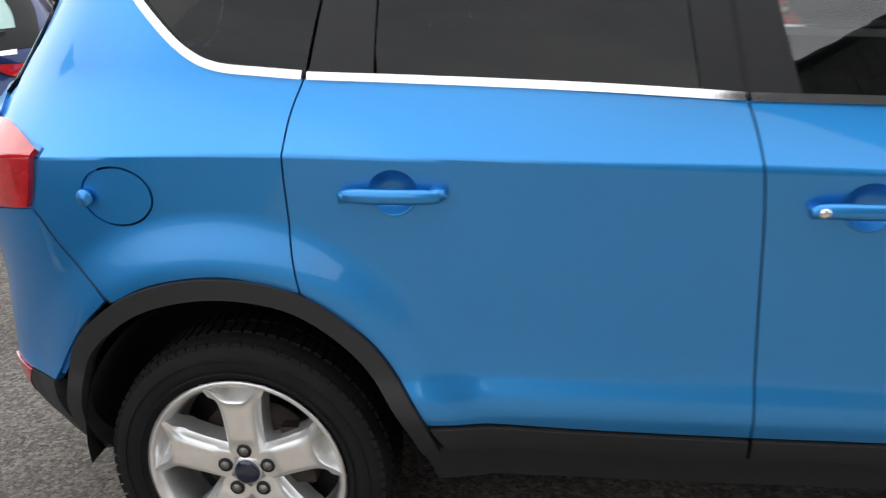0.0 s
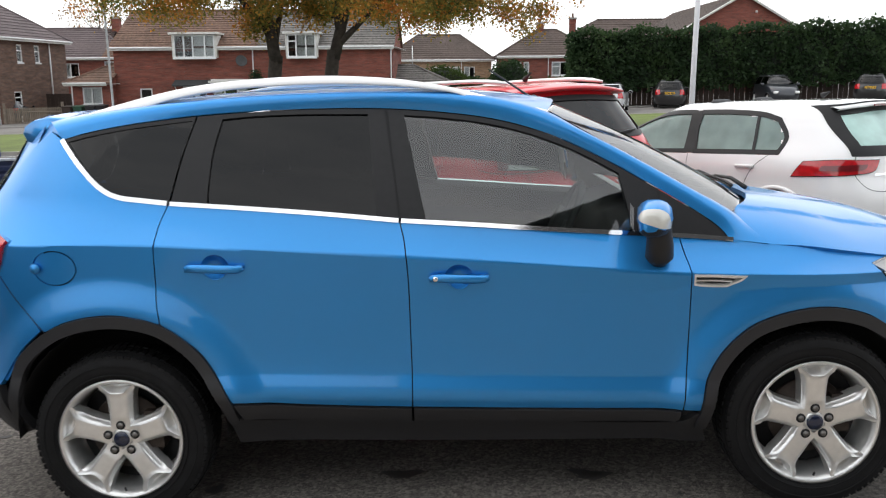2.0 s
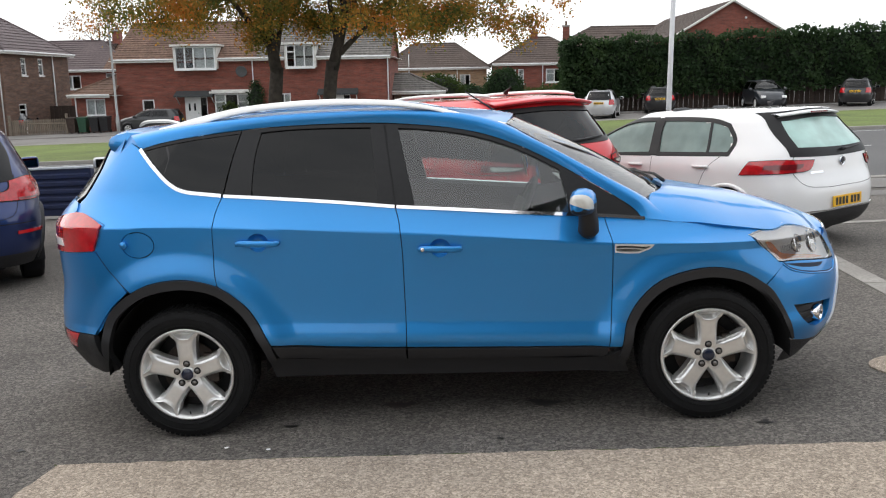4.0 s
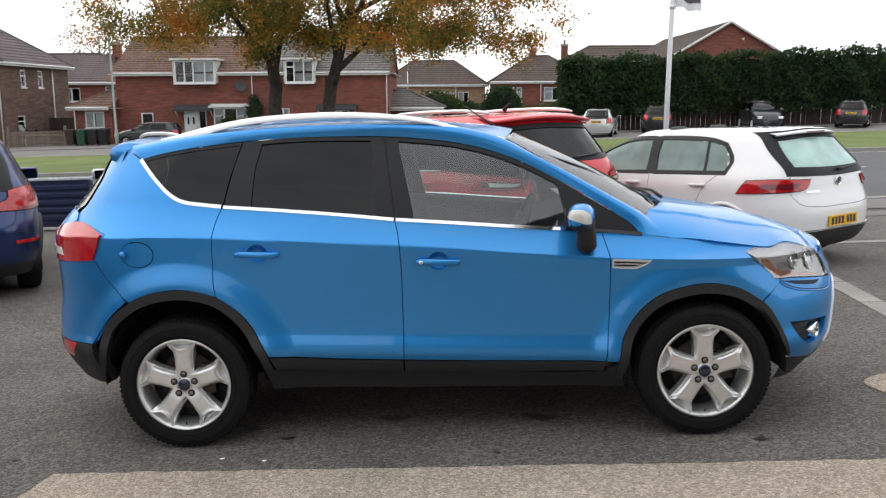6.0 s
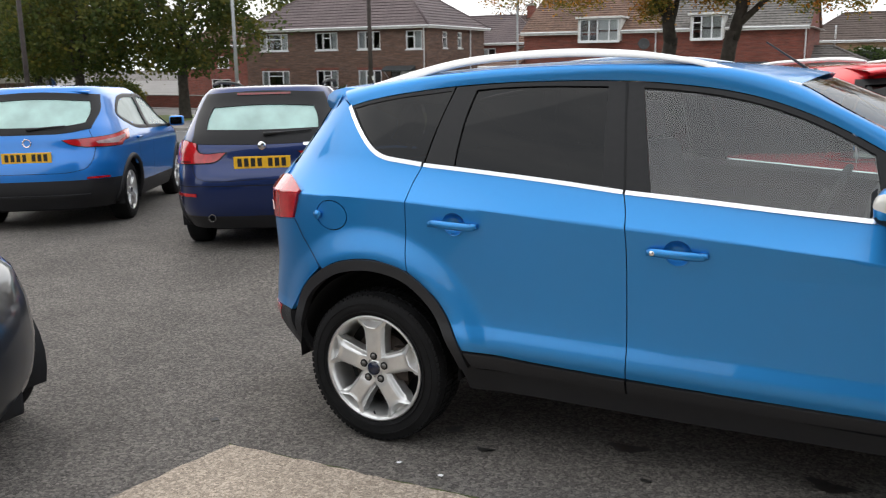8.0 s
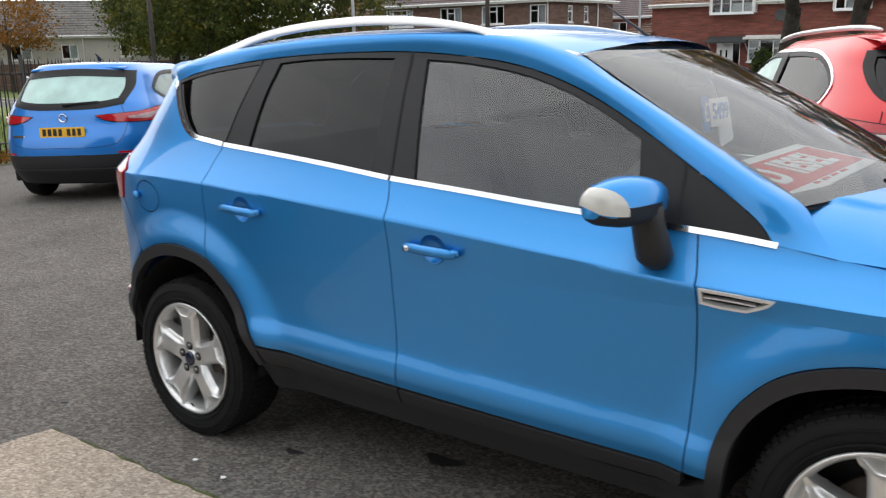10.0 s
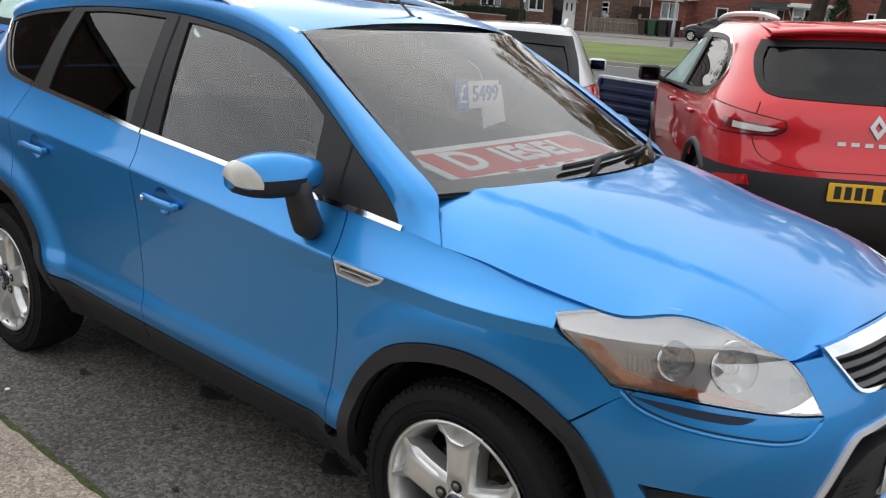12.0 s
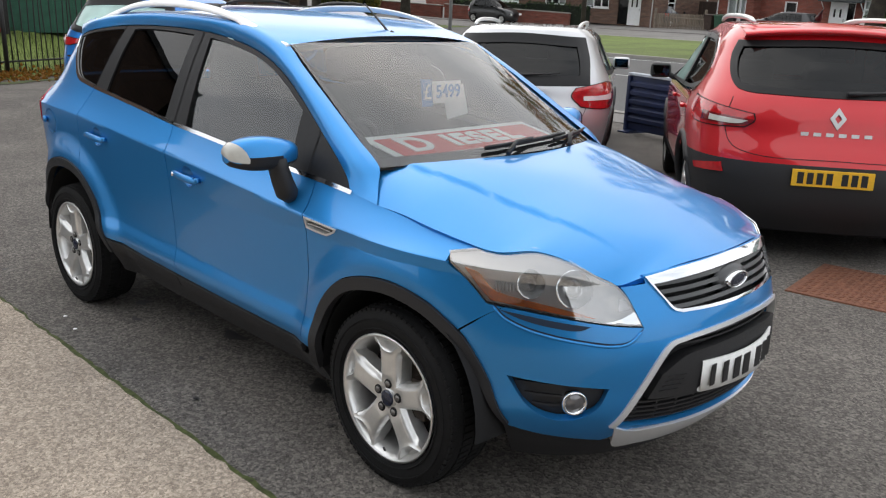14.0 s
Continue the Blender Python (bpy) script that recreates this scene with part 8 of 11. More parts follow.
# pale silver crossover
sk = Skin(tail=([0.2, 0.35, 0.55, 0.72, 0.85, 0.98, 1.06, 1.2, 1.36, 1.46, 1.52], [-2.04, -2.15, -2.20, -2.20, -2.15, -2.12, -2.07, -1.95, -1.81, -1.74, -1.68]), nose=([0.2, 0.35, 0.6, 0.8, 0.93, 1.02, 1.1, 1.28, 1.40, 1.52], [2.05, 2.15, 2.19, 2.12, 1.92, 1.30, 1.10, 0.80, 0.48, 0.15]), width=([0.2, 0.35, 0.55, 0.75, 0.95, 1.0, 1.16, 1.30, 1.42, 1.52], [0.80, 0.87, 0.898, 0.90, 0.885, 0.865, 0.79, 0.725, 0.665, 0.55]), roof=1.52, corner_t=(4.4, 3.3))
SW = [outline([(-1.25, 1.07), (-0.35, 1.02)], [(-0.35, 1.02), (-0.29, 1.28), (-0.30, 1.40)], [(-0.30, 1.40), (-0.75, 1.395), (-1.05, 1.36), (-1.25, 1.29)], [(-1.25, 1.29), (-1.33, 1.17), (-1.25, 1.07)]), outline([(-0.24, 1.02), (0.92, 1.00)], [(0.92, 1.00), (0.60, 1.24), (0.30, 1.36), (0.05, 1.395), (-0.20, 1.40)], [(-0.20, 1.40), (-0.24, 1.02)])]
RW = outline([(-0.62, 1.05), (0, 1.035), (0.62, 1.05)], [(0.62, 1.05), (0.60, 1.20), (0.55, 1.36)], [(0.55, 1.36), (0, 1.385), (-0.55, 1.36)], [(-0.55, 1.36), (-0.60, 1.20), (-0.62, 1.05)])
mb = build_car("crossover_car", parked(-1.97, 3.73, 33.0, 2.20, 1.04), "pale silver crossover with bright roof rails, parked behind the blue car", sk, M_SILVER, SW, RW, (-1.35, 1.35), wheel_r=0.335, clad_z=0.36, rear_clad_z=0.40, arch_r=0.38, glass_rear=M_DARKGLASS, group=ROW)
corner_patch(mb, sk, "tail_light", outline([(31, 0.99), (42, 1.01), (54, 0.995), (64, 0.965)], [(64, 0.965), (66, 0.90), (62, 0.80)], [(62, 0.80), (50, 0.775), (38, 0.785), (32, 0.82)], [(32, 0.82), (30, 0.90), (31, 0.99)]), M_REDLENS, label="red tail light with pale bands")
corner_patch(mb, sk, "tail_light_band", [(40, 0.855), (61, 0.855), (61, 0.895), (40, 0.905)], M_BOWL, lift=0.015, depth=0.004)
rear_plate(mb, sk, 0.80, M_PLATE_Y)
car_mirror(mb, sk, 0.60, 1.02, M_SILVER, 0.13)
car_rails(mb, -1.45, 0.35, 0.55, 1.51, 0.04, M_SATIN)
rear_wiper(mb, sk, 1.07, 0.0, -0.40)
seam(mb, sk, [(-0.66, 1.03), (-0.66, 0.76), (-0.58, 0.66), (0, 0.655), (0.58, 0.66), (0.66, 0.76), (0.66, 1.03)], chart="rear")

# dark car whose nose corner stands beside the slab
sk = Skin(tail=([0.2, 0.5, 0.9, 1.1, 1.45], [-2.0, -2.1, -2.05, -1.95, -1.6]), nose=([0.2, 0.35, 0.6, 0.75, 0.86, 0.95, 1.02, 1.2, 1.35, 1.45], [2.0, 2.1, 2.12, 2.06, 1.90, 1.35, 1.12, 0.82, 0.45, 0.15]), width=([0.2, 0.35, 0.5, 0.7, 0.9, 0.95, 1.1, 1.25, 1.45], [0.80, 0.87, 0.89, 0.89, 0.87, 0.85, 0.78, 0.71, 0.56]), roof=1.45)
SW = [outline([(-1.20, 1.00), (-0.35, 0.985)], [(-0.35, 0.985), (-0.31, 1.355)], [(-0.31, 1.355), (-0.90, 1.34), (-1.2, 1.2)], [(-1.2, 1.2), (-1.20, 1.00)]), outline([(-0.24, 0.985), (0.85, 0.965)], [(0.85, 0.965), (0.55, 1.17), (0.25, 1.305), (-0.21, 1.355)], [(-0.21, 1.355), (-0.24, 0.985)])]
dark = build_car("hatchback_car", SITE @ pose(-4.60, -2.235, 0, 0, 0, 2), "dark grey hatchback standing beside the concrete slab", sk, M_DARKCAR, SW, None, (-1.30, 1.30), wheel_r=0.31, arch_r=0.36, fine=False, group=ROW)


# ---- houses, trees and street beyond the road ----
def brick_material(name, c1, c2, mortar, size=0.225):
    m = bpy.data.materials.new(name)
    m.use_nodes = True
    nt = m.node_tree
    b = nt.nodes["Principled BSDF"]
    b.inputs["Roughness"].default_value = 0.9
    co = nt.nodes.new("ShaderNodeTexCoord")
    sp = nt.nodes.new("ShaderNodeSeparateXYZ")
    ad = nt.nodes.new("ShaderNodeMath")
    cb = nt.nodes.new("ShaderNodeCombineXYZ")
    nt.links.new(co.outputs["Object"], sp.inputs[0])
    nt.links.new(sp.outputs[0], ad.inputs[0])
    nt.links.new(sp.outputs[1], ad.inputs[1])
    nt.links.new(ad.outputs[0], cb.inputs[0])
    nt.links.new(sp.outputs[2], cb.inputs[1])
    br = nt.nodes.new("ShaderNodeTexBrick")
    br.inputs["Scale"].default_value = 1.0
    br.inputs["Brick Width"].default_value, br.inputs["Row Height"].default_value = size, 0.075
    br.inputs["Mortar Size"].default_value = 0.009
    br.inputs["Color1"].default_value, br.inputs["Color2"].default_value, br.inputs["Mortar"].default_value = (*c1, 1), (*c2, 1), (*mortar, 1)
    nt.links.new(cb.outputs[0], br.inputs["Vector"])
    ns = nt.nodes.new("ShaderNodeTexNoise")
    ns.inputs["Scale"].default_value, ns.inputs["Detail"].default_value = 1.3, 6.0
    ns.inputs["Roughness"].default_value = 0.65
    mp = nt.nodes.new("ShaderNodeMapping")
    mp.inputs["Scale"].default_value = (0.8, 0.8, 5.0)
    nt.links.new(co.outputs["Object"], mp.inputs["Vector"])
    nt.links.new(mp.outputs[0], ns.inputs["Vector"])
    mr = nt.nodes.new("ShaderNodeMapRange")
    mr.inputs["From Min"].default_value, mr.inputs["From Max"].default_value = 0.3, 0.7
    mr.inputs["To Min"].default_value, mr.inputs["To Max"].default_value = 0.58, 1.36
    nt.links.new(ns.outputs["Fac"], mr.inputs["Value"])
    sc = nt.nodes.new("ShaderNodeVectorMath")
    sc.operation = "SCALE"
    nt.links.new(br.outputs["Color"], sc.inputs[0])
    nt.links.new(mr.outputs[0], sc.inputs["Scale"])
    nt.links.new(sc.outputs[0], b.inputs["Base Color"])
    bp = nt.nodes.new("ShaderNodeBump")
    bp.inputs["Strength"].default_value, bp.inputs["Distance"].default_value = 0.5, 0.008
    nt.links.new(br.outputs["Fac"], bp.inputs["Height"])
    bp.invert = True
    nt.links.new(bp.outputs[0], b.inputs["Normal"])
    return m


def leaf_material(name, stops, rough=0.6):
    """Leaves whose colour changes from leaf to leaf, a little light passing through."""
    m = bpy.data.materials.new(name)
    m.use_nodes = True
    nt = m.node_tree
    b = nt.nodes["Principled BSDF"]
    b.inputs["Roughness"].default_value = rough
    b.inputs["Specular IOR Level"].default_value = 0.25
    g = nt.nodes.new("ShaderNodeNewGeometry")
    r = nt.nodes.new("ShaderNodeValToRGB")
    el = r.color_ramp.elements
    el[0].position, el[0].color = 0.0, (*stops[0], 1)
    el[1].position, el[1].color = 1.0, (*stops[-1], 1)
    for k, c in enumerate(stops[1:-1]):
        e = el.new((k + 1) / (len(stops) - 1))
        e.color = (*c, 1)
    co = nt.nodes.new("ShaderNodeTexCoord")
    n = nt.nodes.new("ShaderNodeTexNoise")
    n.inputs["Scale"].default_value = 0.55
    nt.links.new(co.outputs["Object"], n.inputs["Vector"])
    mx = nt.nodes.new("ShaderNodeMix")
    mx.inputs[0].default_value = 0.62
    nt.links.new(g.outputs["Random Per Island"], mx.inputs[2])
    nm = nt.nodes.new("ShaderNodeMapRange")
    nm.inputs["From Min"].default_value, nm.inputs["From Max"].default_value = 0.32, 0.68
    nt.links.new(n.outputs["Fac"], nm.inputs["Value"])
    nt.links.new(nm.outputs[0], mx.inputs[3])
    nt.links.new(mx.outputs[0], r.inputs[0])
    nt.links.new(r.outputs[0], b.inputs["Base Color"])
    tr = nt.nodes.new("ShaderNodeBsdfTranslucent")
    nt.links.new(r.outputs[0], tr.inputs[0])
    ms = nt.nodes.new("ShaderNodeMixShader")
    ms.inputs[0].default_value = 0.5
    nt.links.new(b.outputs[0], ms.inputs[1])
    nt.links.new(tr.outputs[0], ms.inputs[2])
    nt.links.new(ms.outputs[0], nt.nodes["Material Output"].inputs[0])
    return m


M_BRICK_RED = brick_material("red_facing_brick", (0.235, 0.062, 0.040), (0.165, 0.045, 0.032), (0.17, 0.10, 0.08))
M_BRICK_BROWN = brick_material("brown_facing_brick", (0.165, 0.090, 0.058), (0.105, 0.060, 0.045), (0.16, 0.12, 0.10))
M_BRICK_TAN = brick_material("tan_brick", (0.36, 0.23, 0.13), (0.28, 0.17, 0.10), (0.30, 0.24, 0.18))
M_BRICK_DARK = brick_material("dark_brown_brick", (0.105, 0.062, 0.042), (0.072, 0.045, 0.034), (0.09, 0.07, 0.06))
M_RENDER = material("pale_roughcast_render", (0.46, 0.44, 0.40), rough=0.95, vary=0.12, scale=12, stain=0.2, stain_scale=0.5)
M_TILE_PURPLE = material("purple_brown_roof_tile", (0.105, 0.078, 0.080), rough=0.75, vary=0.2, scale=5, stain=0.2, stain_scale=0.6)
M_TILE_BROWN = material("brown_roof_tile", (0.150, 0.088, 0.062), rough=0.85, vary=0.35, scale=6, stain=0.3, stain_scale=0.8)
M_TILE_GREY = material("grey_roof_tile", (0.145, 0.135, 0.125), rough=0.85, vary=0.35, scale=6, stain=0.3, stain_scale=0.8)
M_TILE_DARK = material("dark_brown_roof_tile", (0.085, 0.062, 0.052), rough=0.85, vary=0.3, scale=6, stain=0.25, stain_scale=0.6)
M_UPVC = material("white_upvc", (0.74, 0.75, 0.75), rough=0.4, vary=0.04, scale=6)
M_WPAINT = material("white_board_paint", (0.62, 0.61, 0.58), rough=0.6, vary=0.15, scale=5)
M_PANE = glass("window_pane_glass", (0.86, 0.88, 0.88), ior=1.55)
M_CURTAIN = material("pale_curtain", (0.74, 0.75, 0.75), rough=0.9, vary=0.12, scale=8)
M_ROOM = material("dim_room_wall", (0.05, 0.05, 0.05), rough=0.9)
M_SLATE = material("dark_canopy_felt", (0.035, 0.04, 0.042), rough=0.7, vary=0.2, scale=8)
M_BARK = material("grey_brown_bark", (0.040, 0.033, 0.026), rough=0.95, vary=0.4, scale=6, bump=0.8, bump_scale=9, stain=0.3, stain_scale=1.5)
M_LEAF_AUT = leaf_material("autumn_leaves", [(0.070, 0.095, 0.024), (0.115, 0.140, 0.032), (0.20, 0.175, 0.038), (0.40, 0.225, 0.040), (0.56, 0.215, 0.040), (0.48, 0.145, 0.032)])
M_LEAF_GREEN = leaf_material("dark_green_leaves", [(0.035, 0.055, 0.016), (0.060, 0.085, 0.022), (0.11, 0.115, 0.024), (0.20, 0.15, 0.024)])
M_LEAF_BRONZE = leaf_material("bronze_leaves", [(0.09, 0.06, 0.018), (0.17, 0.085, 0.018), (0.26, 0.12, 0.02), (0.20, 0.065, 0.02)])
M_LEAF_HEDGE = leaf_material("hedge_leaves", [(0.016, 0.034, 0.014), (0.026, 0.052, 0.020), (0.042, 0.076, 0.028), (0.062, 0.100, 0.034)])
M_LEAF_BUSH = leaf_material("bush_leaves", [(0.030, 0.055, 0.015), (0.055, 0.085, 0.020), (0.085, 0.105, 0.025)])
# near-black for solid cores: the shade inside hedges and bushes put into colour
M_CORE = material("inner_shade_dark", (0.010, 0.015, 0.008), rough=1.0, vary=0.3, scale=3)
M_FENCE = material("dark_stained_board", (0.040, 0.026, 0.020), rough=0.85, vary=0.3, scale=9, random_tint=0.25)
M_PALE = material("weathered_pale_wood", (0.20, 0.165, 0.13), rough=0.9, vary=0.3, scale=9, random_tint=0.2)
M_BARRIER = material("navy_painted_steel", (0.012, 0.020, 0.062), rough=0.4, vary=0.15, scale=3, stain=0.2, stain_scale=1.5)
M_BARRIER_TOP = material("pale_edge", (0.42, 0.45, 0.50), rough=0.5, vary=0.25, scale=12)
M_IRON = material("black_painted_iron", (0.014, 0.013, 0.013), rough=0.55, vary=0.3, scale=14)
M_GALV = material("galvanised_steel", (0.34, 0.35, 0.36), rough=0.5, metal=0.5, vary=0.12, scale=6)
M_POLE_W = material("white_pole_paint", (0.74, 0.75, 0.77), rough=0.35, vary=0.05, scale=4)
M_POLE_D = material("creosoted_pole", (0.045, 0.035, 0.032), rough=0.85, vary=0.3, scale=5)
M_REDWOOD = material("flaking_red_boards", (0.26, 0.045, 0.035), rough=0.85, vary=0.35, scale=7, random_tint=0.2)
M_GREENBOX = material("green_painted_steel", (0.018, 0.095, 0.060), rough=0.5, vary=0.2, scale=5)
M_BINGREEN = material("green_bin_plastic", (0.02, 0.07, 0.04), rough=0.5, vary=0.1, scale=6)
M_BINBLACK = material("black_bin_plastic", (0.015, 0.015, 0.017), rough=0.5, vary=0.1, scale=6)
M_FLAG = material("grey_flag_cloth", (0.105, 0.092, 0.100), rough=0.8, vary=0.4, scale=5, stain=0.3, stain_scale=3)


def box_part(name, size, m, mat, parent=None, bevel=0.0, label=""):
    bm = bmesh.new()
    add_box(bm, size, m, bevel)
    return bm_part(name, bm, mat, parent, label)


def wall_piece(house, length, height, holes, m, mat, thick=0.25, gable=None):
    """An upright wall with openings through it, on local x and z, its outer face at y = 0."""
    outer = [(0, 0), (length, 0), (length, height)] + ([(gable[0], gable[1])] if gable else []) + [(0, height)]
    pts, faces, edges = clipped(outer, [[(a, c), (a, d), (b, d), (b, c)] for a, b, c, d in holes], step=1e6)
    n = len(pts)
    vs = [m @ Vector((x, 0, z)) for x, z in pts] + [m @ Vector((x, thick, z)) for x, z in pts]
    fs = [tuple(f) for f in faces] + [tuple(i + n for i in reversed(f)) for f in faces] + [(i, j, j + n, i + n) for i, j in edges]
    return part("wall", vs, fs, mat, house, smooth=False)


def window(house, m, a, b, c, d, cols=(1, 1), transom=None, curtains=(), sill=True, head=None):
    """A white casement in the opening a..b, c..d of the wall piece posed by m."""
    W, H, fw = b - a, d - c, 0.075
    tot = sum(cols)
    xs = [0]
    for q in cols:
        xs.append(xs[-1] + W * q / tot)
    mm = m @ pose(a, 0.07, c)
    lights = [(xs[k] + (fw if k == 0 else 0.042), xs[k + 1] - (fw if k == len(cols) - 1 else 0.042)) for k in range(len(cols))]
    pts, faces, edges = clipped([(0, 0), (W, 0), (W, H), (0, H)], [[(p, fw), (p, H - fw), (q, H - fw), (q, fw)] for p, q in lights], step=1e6)
    n = len(pts)
    w = part("window", [mm @ Vector((x, y, z)) for y in (-0.045, 0.045) for x, z in pts], [tuple(f) for f in faces] + [tuple(i + n for i in reversed(f)) for f in faces] + [(i, j, j + n, i + n) for i, j in edges], M_UPVC, house, smooth=False)
    for k in range(len(cols)):
        x0, x1 = xs[k] + 0.045, xs[k + 1] - 0.045
        if transom and k in transom:
            zt = H * transom[k]
            part("glazing_bar", *moved(box((x0 + x1) / 2, 0, zt, x1 - x0, 0.08, 0.075), mm), M_UPVC, w, smooth=False)
        part("pane", *moved(box((x0 + x1) / 2, 0.01, H / 2, x1 - x0, 0.006, H - 2 * fw), mm), M_PANE, w, smooth=False).visible_shadow = False
        if k in curtains:
            part("curtain", *moved(box((x0 + x1) / 2, 0.12, H / 2, x1 - x0, 0.02, H - 0.1), mm), M_CURTAIN, w, smooth=False)
    if sill:
        part("sill", *moved(box(W / 2, -0.06, -0.045, W + 0.10, 0.16, 0.09), mm), M_UPVC, w, smooth=False)
    if head:
        part("lintel", *moved(box(W / 2, -0.075, H + 0.11, W + 0.16, 0.02, 0.18), mm), head, w, smooth=False)
    return w


def front_door(house, m, a, b, c, d, side_light=0.0, canopy=None, mat=None):
    mm = m @ pose(a, 0.08, c)
    W, H = b - a, d - c
    dr = part("door", *moved(box((W - side_light) / 2, 0, H / 2, W - side_light, 0.06, H), mm), mat or M_UPVC, house, smooth=False)
    for k, (x, z0, z1) in enumerate(((0.30, 0.55, 0.78), (0.66, 0.55, 0.78))):
        part("door_pane", *moved(box((W - side_light) * x, -0.032, H * (z0 + z1) / 2, 0.12, 0.012, H * (z1 - z0)), mm), M_PANE if k > 1 else M_GLOSSBLACK, dr, smooth=False)
    part("handle", *moved(box((W - side_light) * 0.9, -0.05, H * 0.48, 0.03, 0.05, 0.16), mm), M_CHROME, dr, smooth=False)
    if side_light:
        part("side_pane", *moved(box(W - side_light / 2, 0, H / 2, side_light - 0.08, 0.02, H - 0.1), mm), M_PANE, dr, smooth=False)
        part("side_frame", *moved(joined(box(W - side_light + 0.03, 0, H / 2, 0.06, 0.07, H), box(W - 0.03, 0, H / 2, 0.06, 0.07, H), box(W - side_light / 2, 0, H - 0.04, side_light - 0.12, 0.068, 0.08)), mm), M_UPVC, dr, smooth=False)
    if canopy:
        ca, cb, cz = canopy
        v = [(ca, -0.12, cz + 0.30), (cb, -0.12, cz + 0.30), (cb, -0.85, cz), (ca, -0.85, cz), (ca, -0.12, cz - 0.02), (cb, -0.12, cz - 0.02), (cb, -0.85, cz - 0.10), (ca, -0.85, cz - 0.10)]
        part("canopy", [m @ Vector(q) for q in v], [(0, 3, 2, 1), (4, 5, 6, 7), (0, 1, 5, 4), (2, 3, 7, 6), (1, 2, 6, 5), (0, 4, 7, 3)], M_SLATE, house, "dark sloping porch canopy", smooth=False)
        for x in (ca + 0.10, cb - 0.10):
            part("canopy_bracket", *tube([m @ Vector((x, -0.02, cz - 0.55)), m @ Vector((x, -0.60, cz - 0.08))], 0.03, 6), M_UPVC, house)
    return dr


def roof_plane(el, er, rl, rr, courses=14, step=0.035, thick=0.05):
    """Courses of tiles from the eave to the ridge, each lapping the one below it."""
    el, er, rl, rr = (Vector(p) for p in (el, er, rl, rr))
    nrm = (er - el).cross(rl - el)
    if nrm.length < 1e-6:
        nrm = (er - el).cross(rr - el)
    nrm.normalize()
    if nrm.z < 0:
        nrm = -nrm
    rows = [(0.0, 0.0)]
    for i in range(courses):
        rows += [(i / courses, step + thick), ((i + 1) / courses, thick)]
    rows.append((1.0, 0.0))
    vs, fs = [], []
    for t, up in rows:
        vs += [el.lerp(rl, t) + nrm * up, er.lerp(rr, t) + nrm * up]
    for i in range(len(rows) - 1):
        fs.append((2 * i, 2 * i + 1, 2 * i + 3, 2 * i + 2))
    n = len(vs)
    fs += [(0, n - 2, n - 1, 1), tuple(range(0, n, 2)), tuple(range(n - 1, 0, -2))]
    return vs, fs


def gutter(house, m, a, b, drop=None):
    """White gutter from a to b (local points), with a fascia board behind it."""
    a, b = Vector(a), Vector(b)
    mid, L = (a + b) / 2, (b - a).length
    ang = math.degrees(math.atan2((b - a).y, (b - a).x))
    box_part("fascia", (L, 0.03, 0.20), m @ pose(*mid, 0, 0, ang) @ pose(0, 0.06, -0.06), M_WPAINT, house)
    part("gutter", *tube([m @ a, m @ b], 0.06, 8), M_UPVC, house)
    if drop:
        x, y, z = drop
        part("downpipe", *tube([m @ Vector((x, y - 0.10, a.z - 0.04)), m @ Vector((x, y - 0.06, a.z - 0.5)), m @ Vector((x, y - 0.06, z))], 0.042, 8), M_UPVC, house)


def chimney(house, m, x, y, z0, z1, w=0.7, mat=None):
    ch = box_part("chimney", (w, w * 0.8, z1 - z0), m @ pose(x, y, (z0 + z1) / 2), mat or M_BRICK_RED, house)
    box_part("cap", (w + 0.12, w * 0.8 + 0.12, 0.14), m @ pose(x, y, z1 + 0.072), M_KERB, ch)
    part("pot", *moved(lathe([(0.10, 0), (0.12, 0.05), (0.10, 0.10), (0.09, 0.35), (0.115, 0.38), (0.08, 0.38), (0.08, 0.05)], 12, axis="z"), m @ pose(x, y, z1 + 0.14)), M_TILE_BROWN, ch)


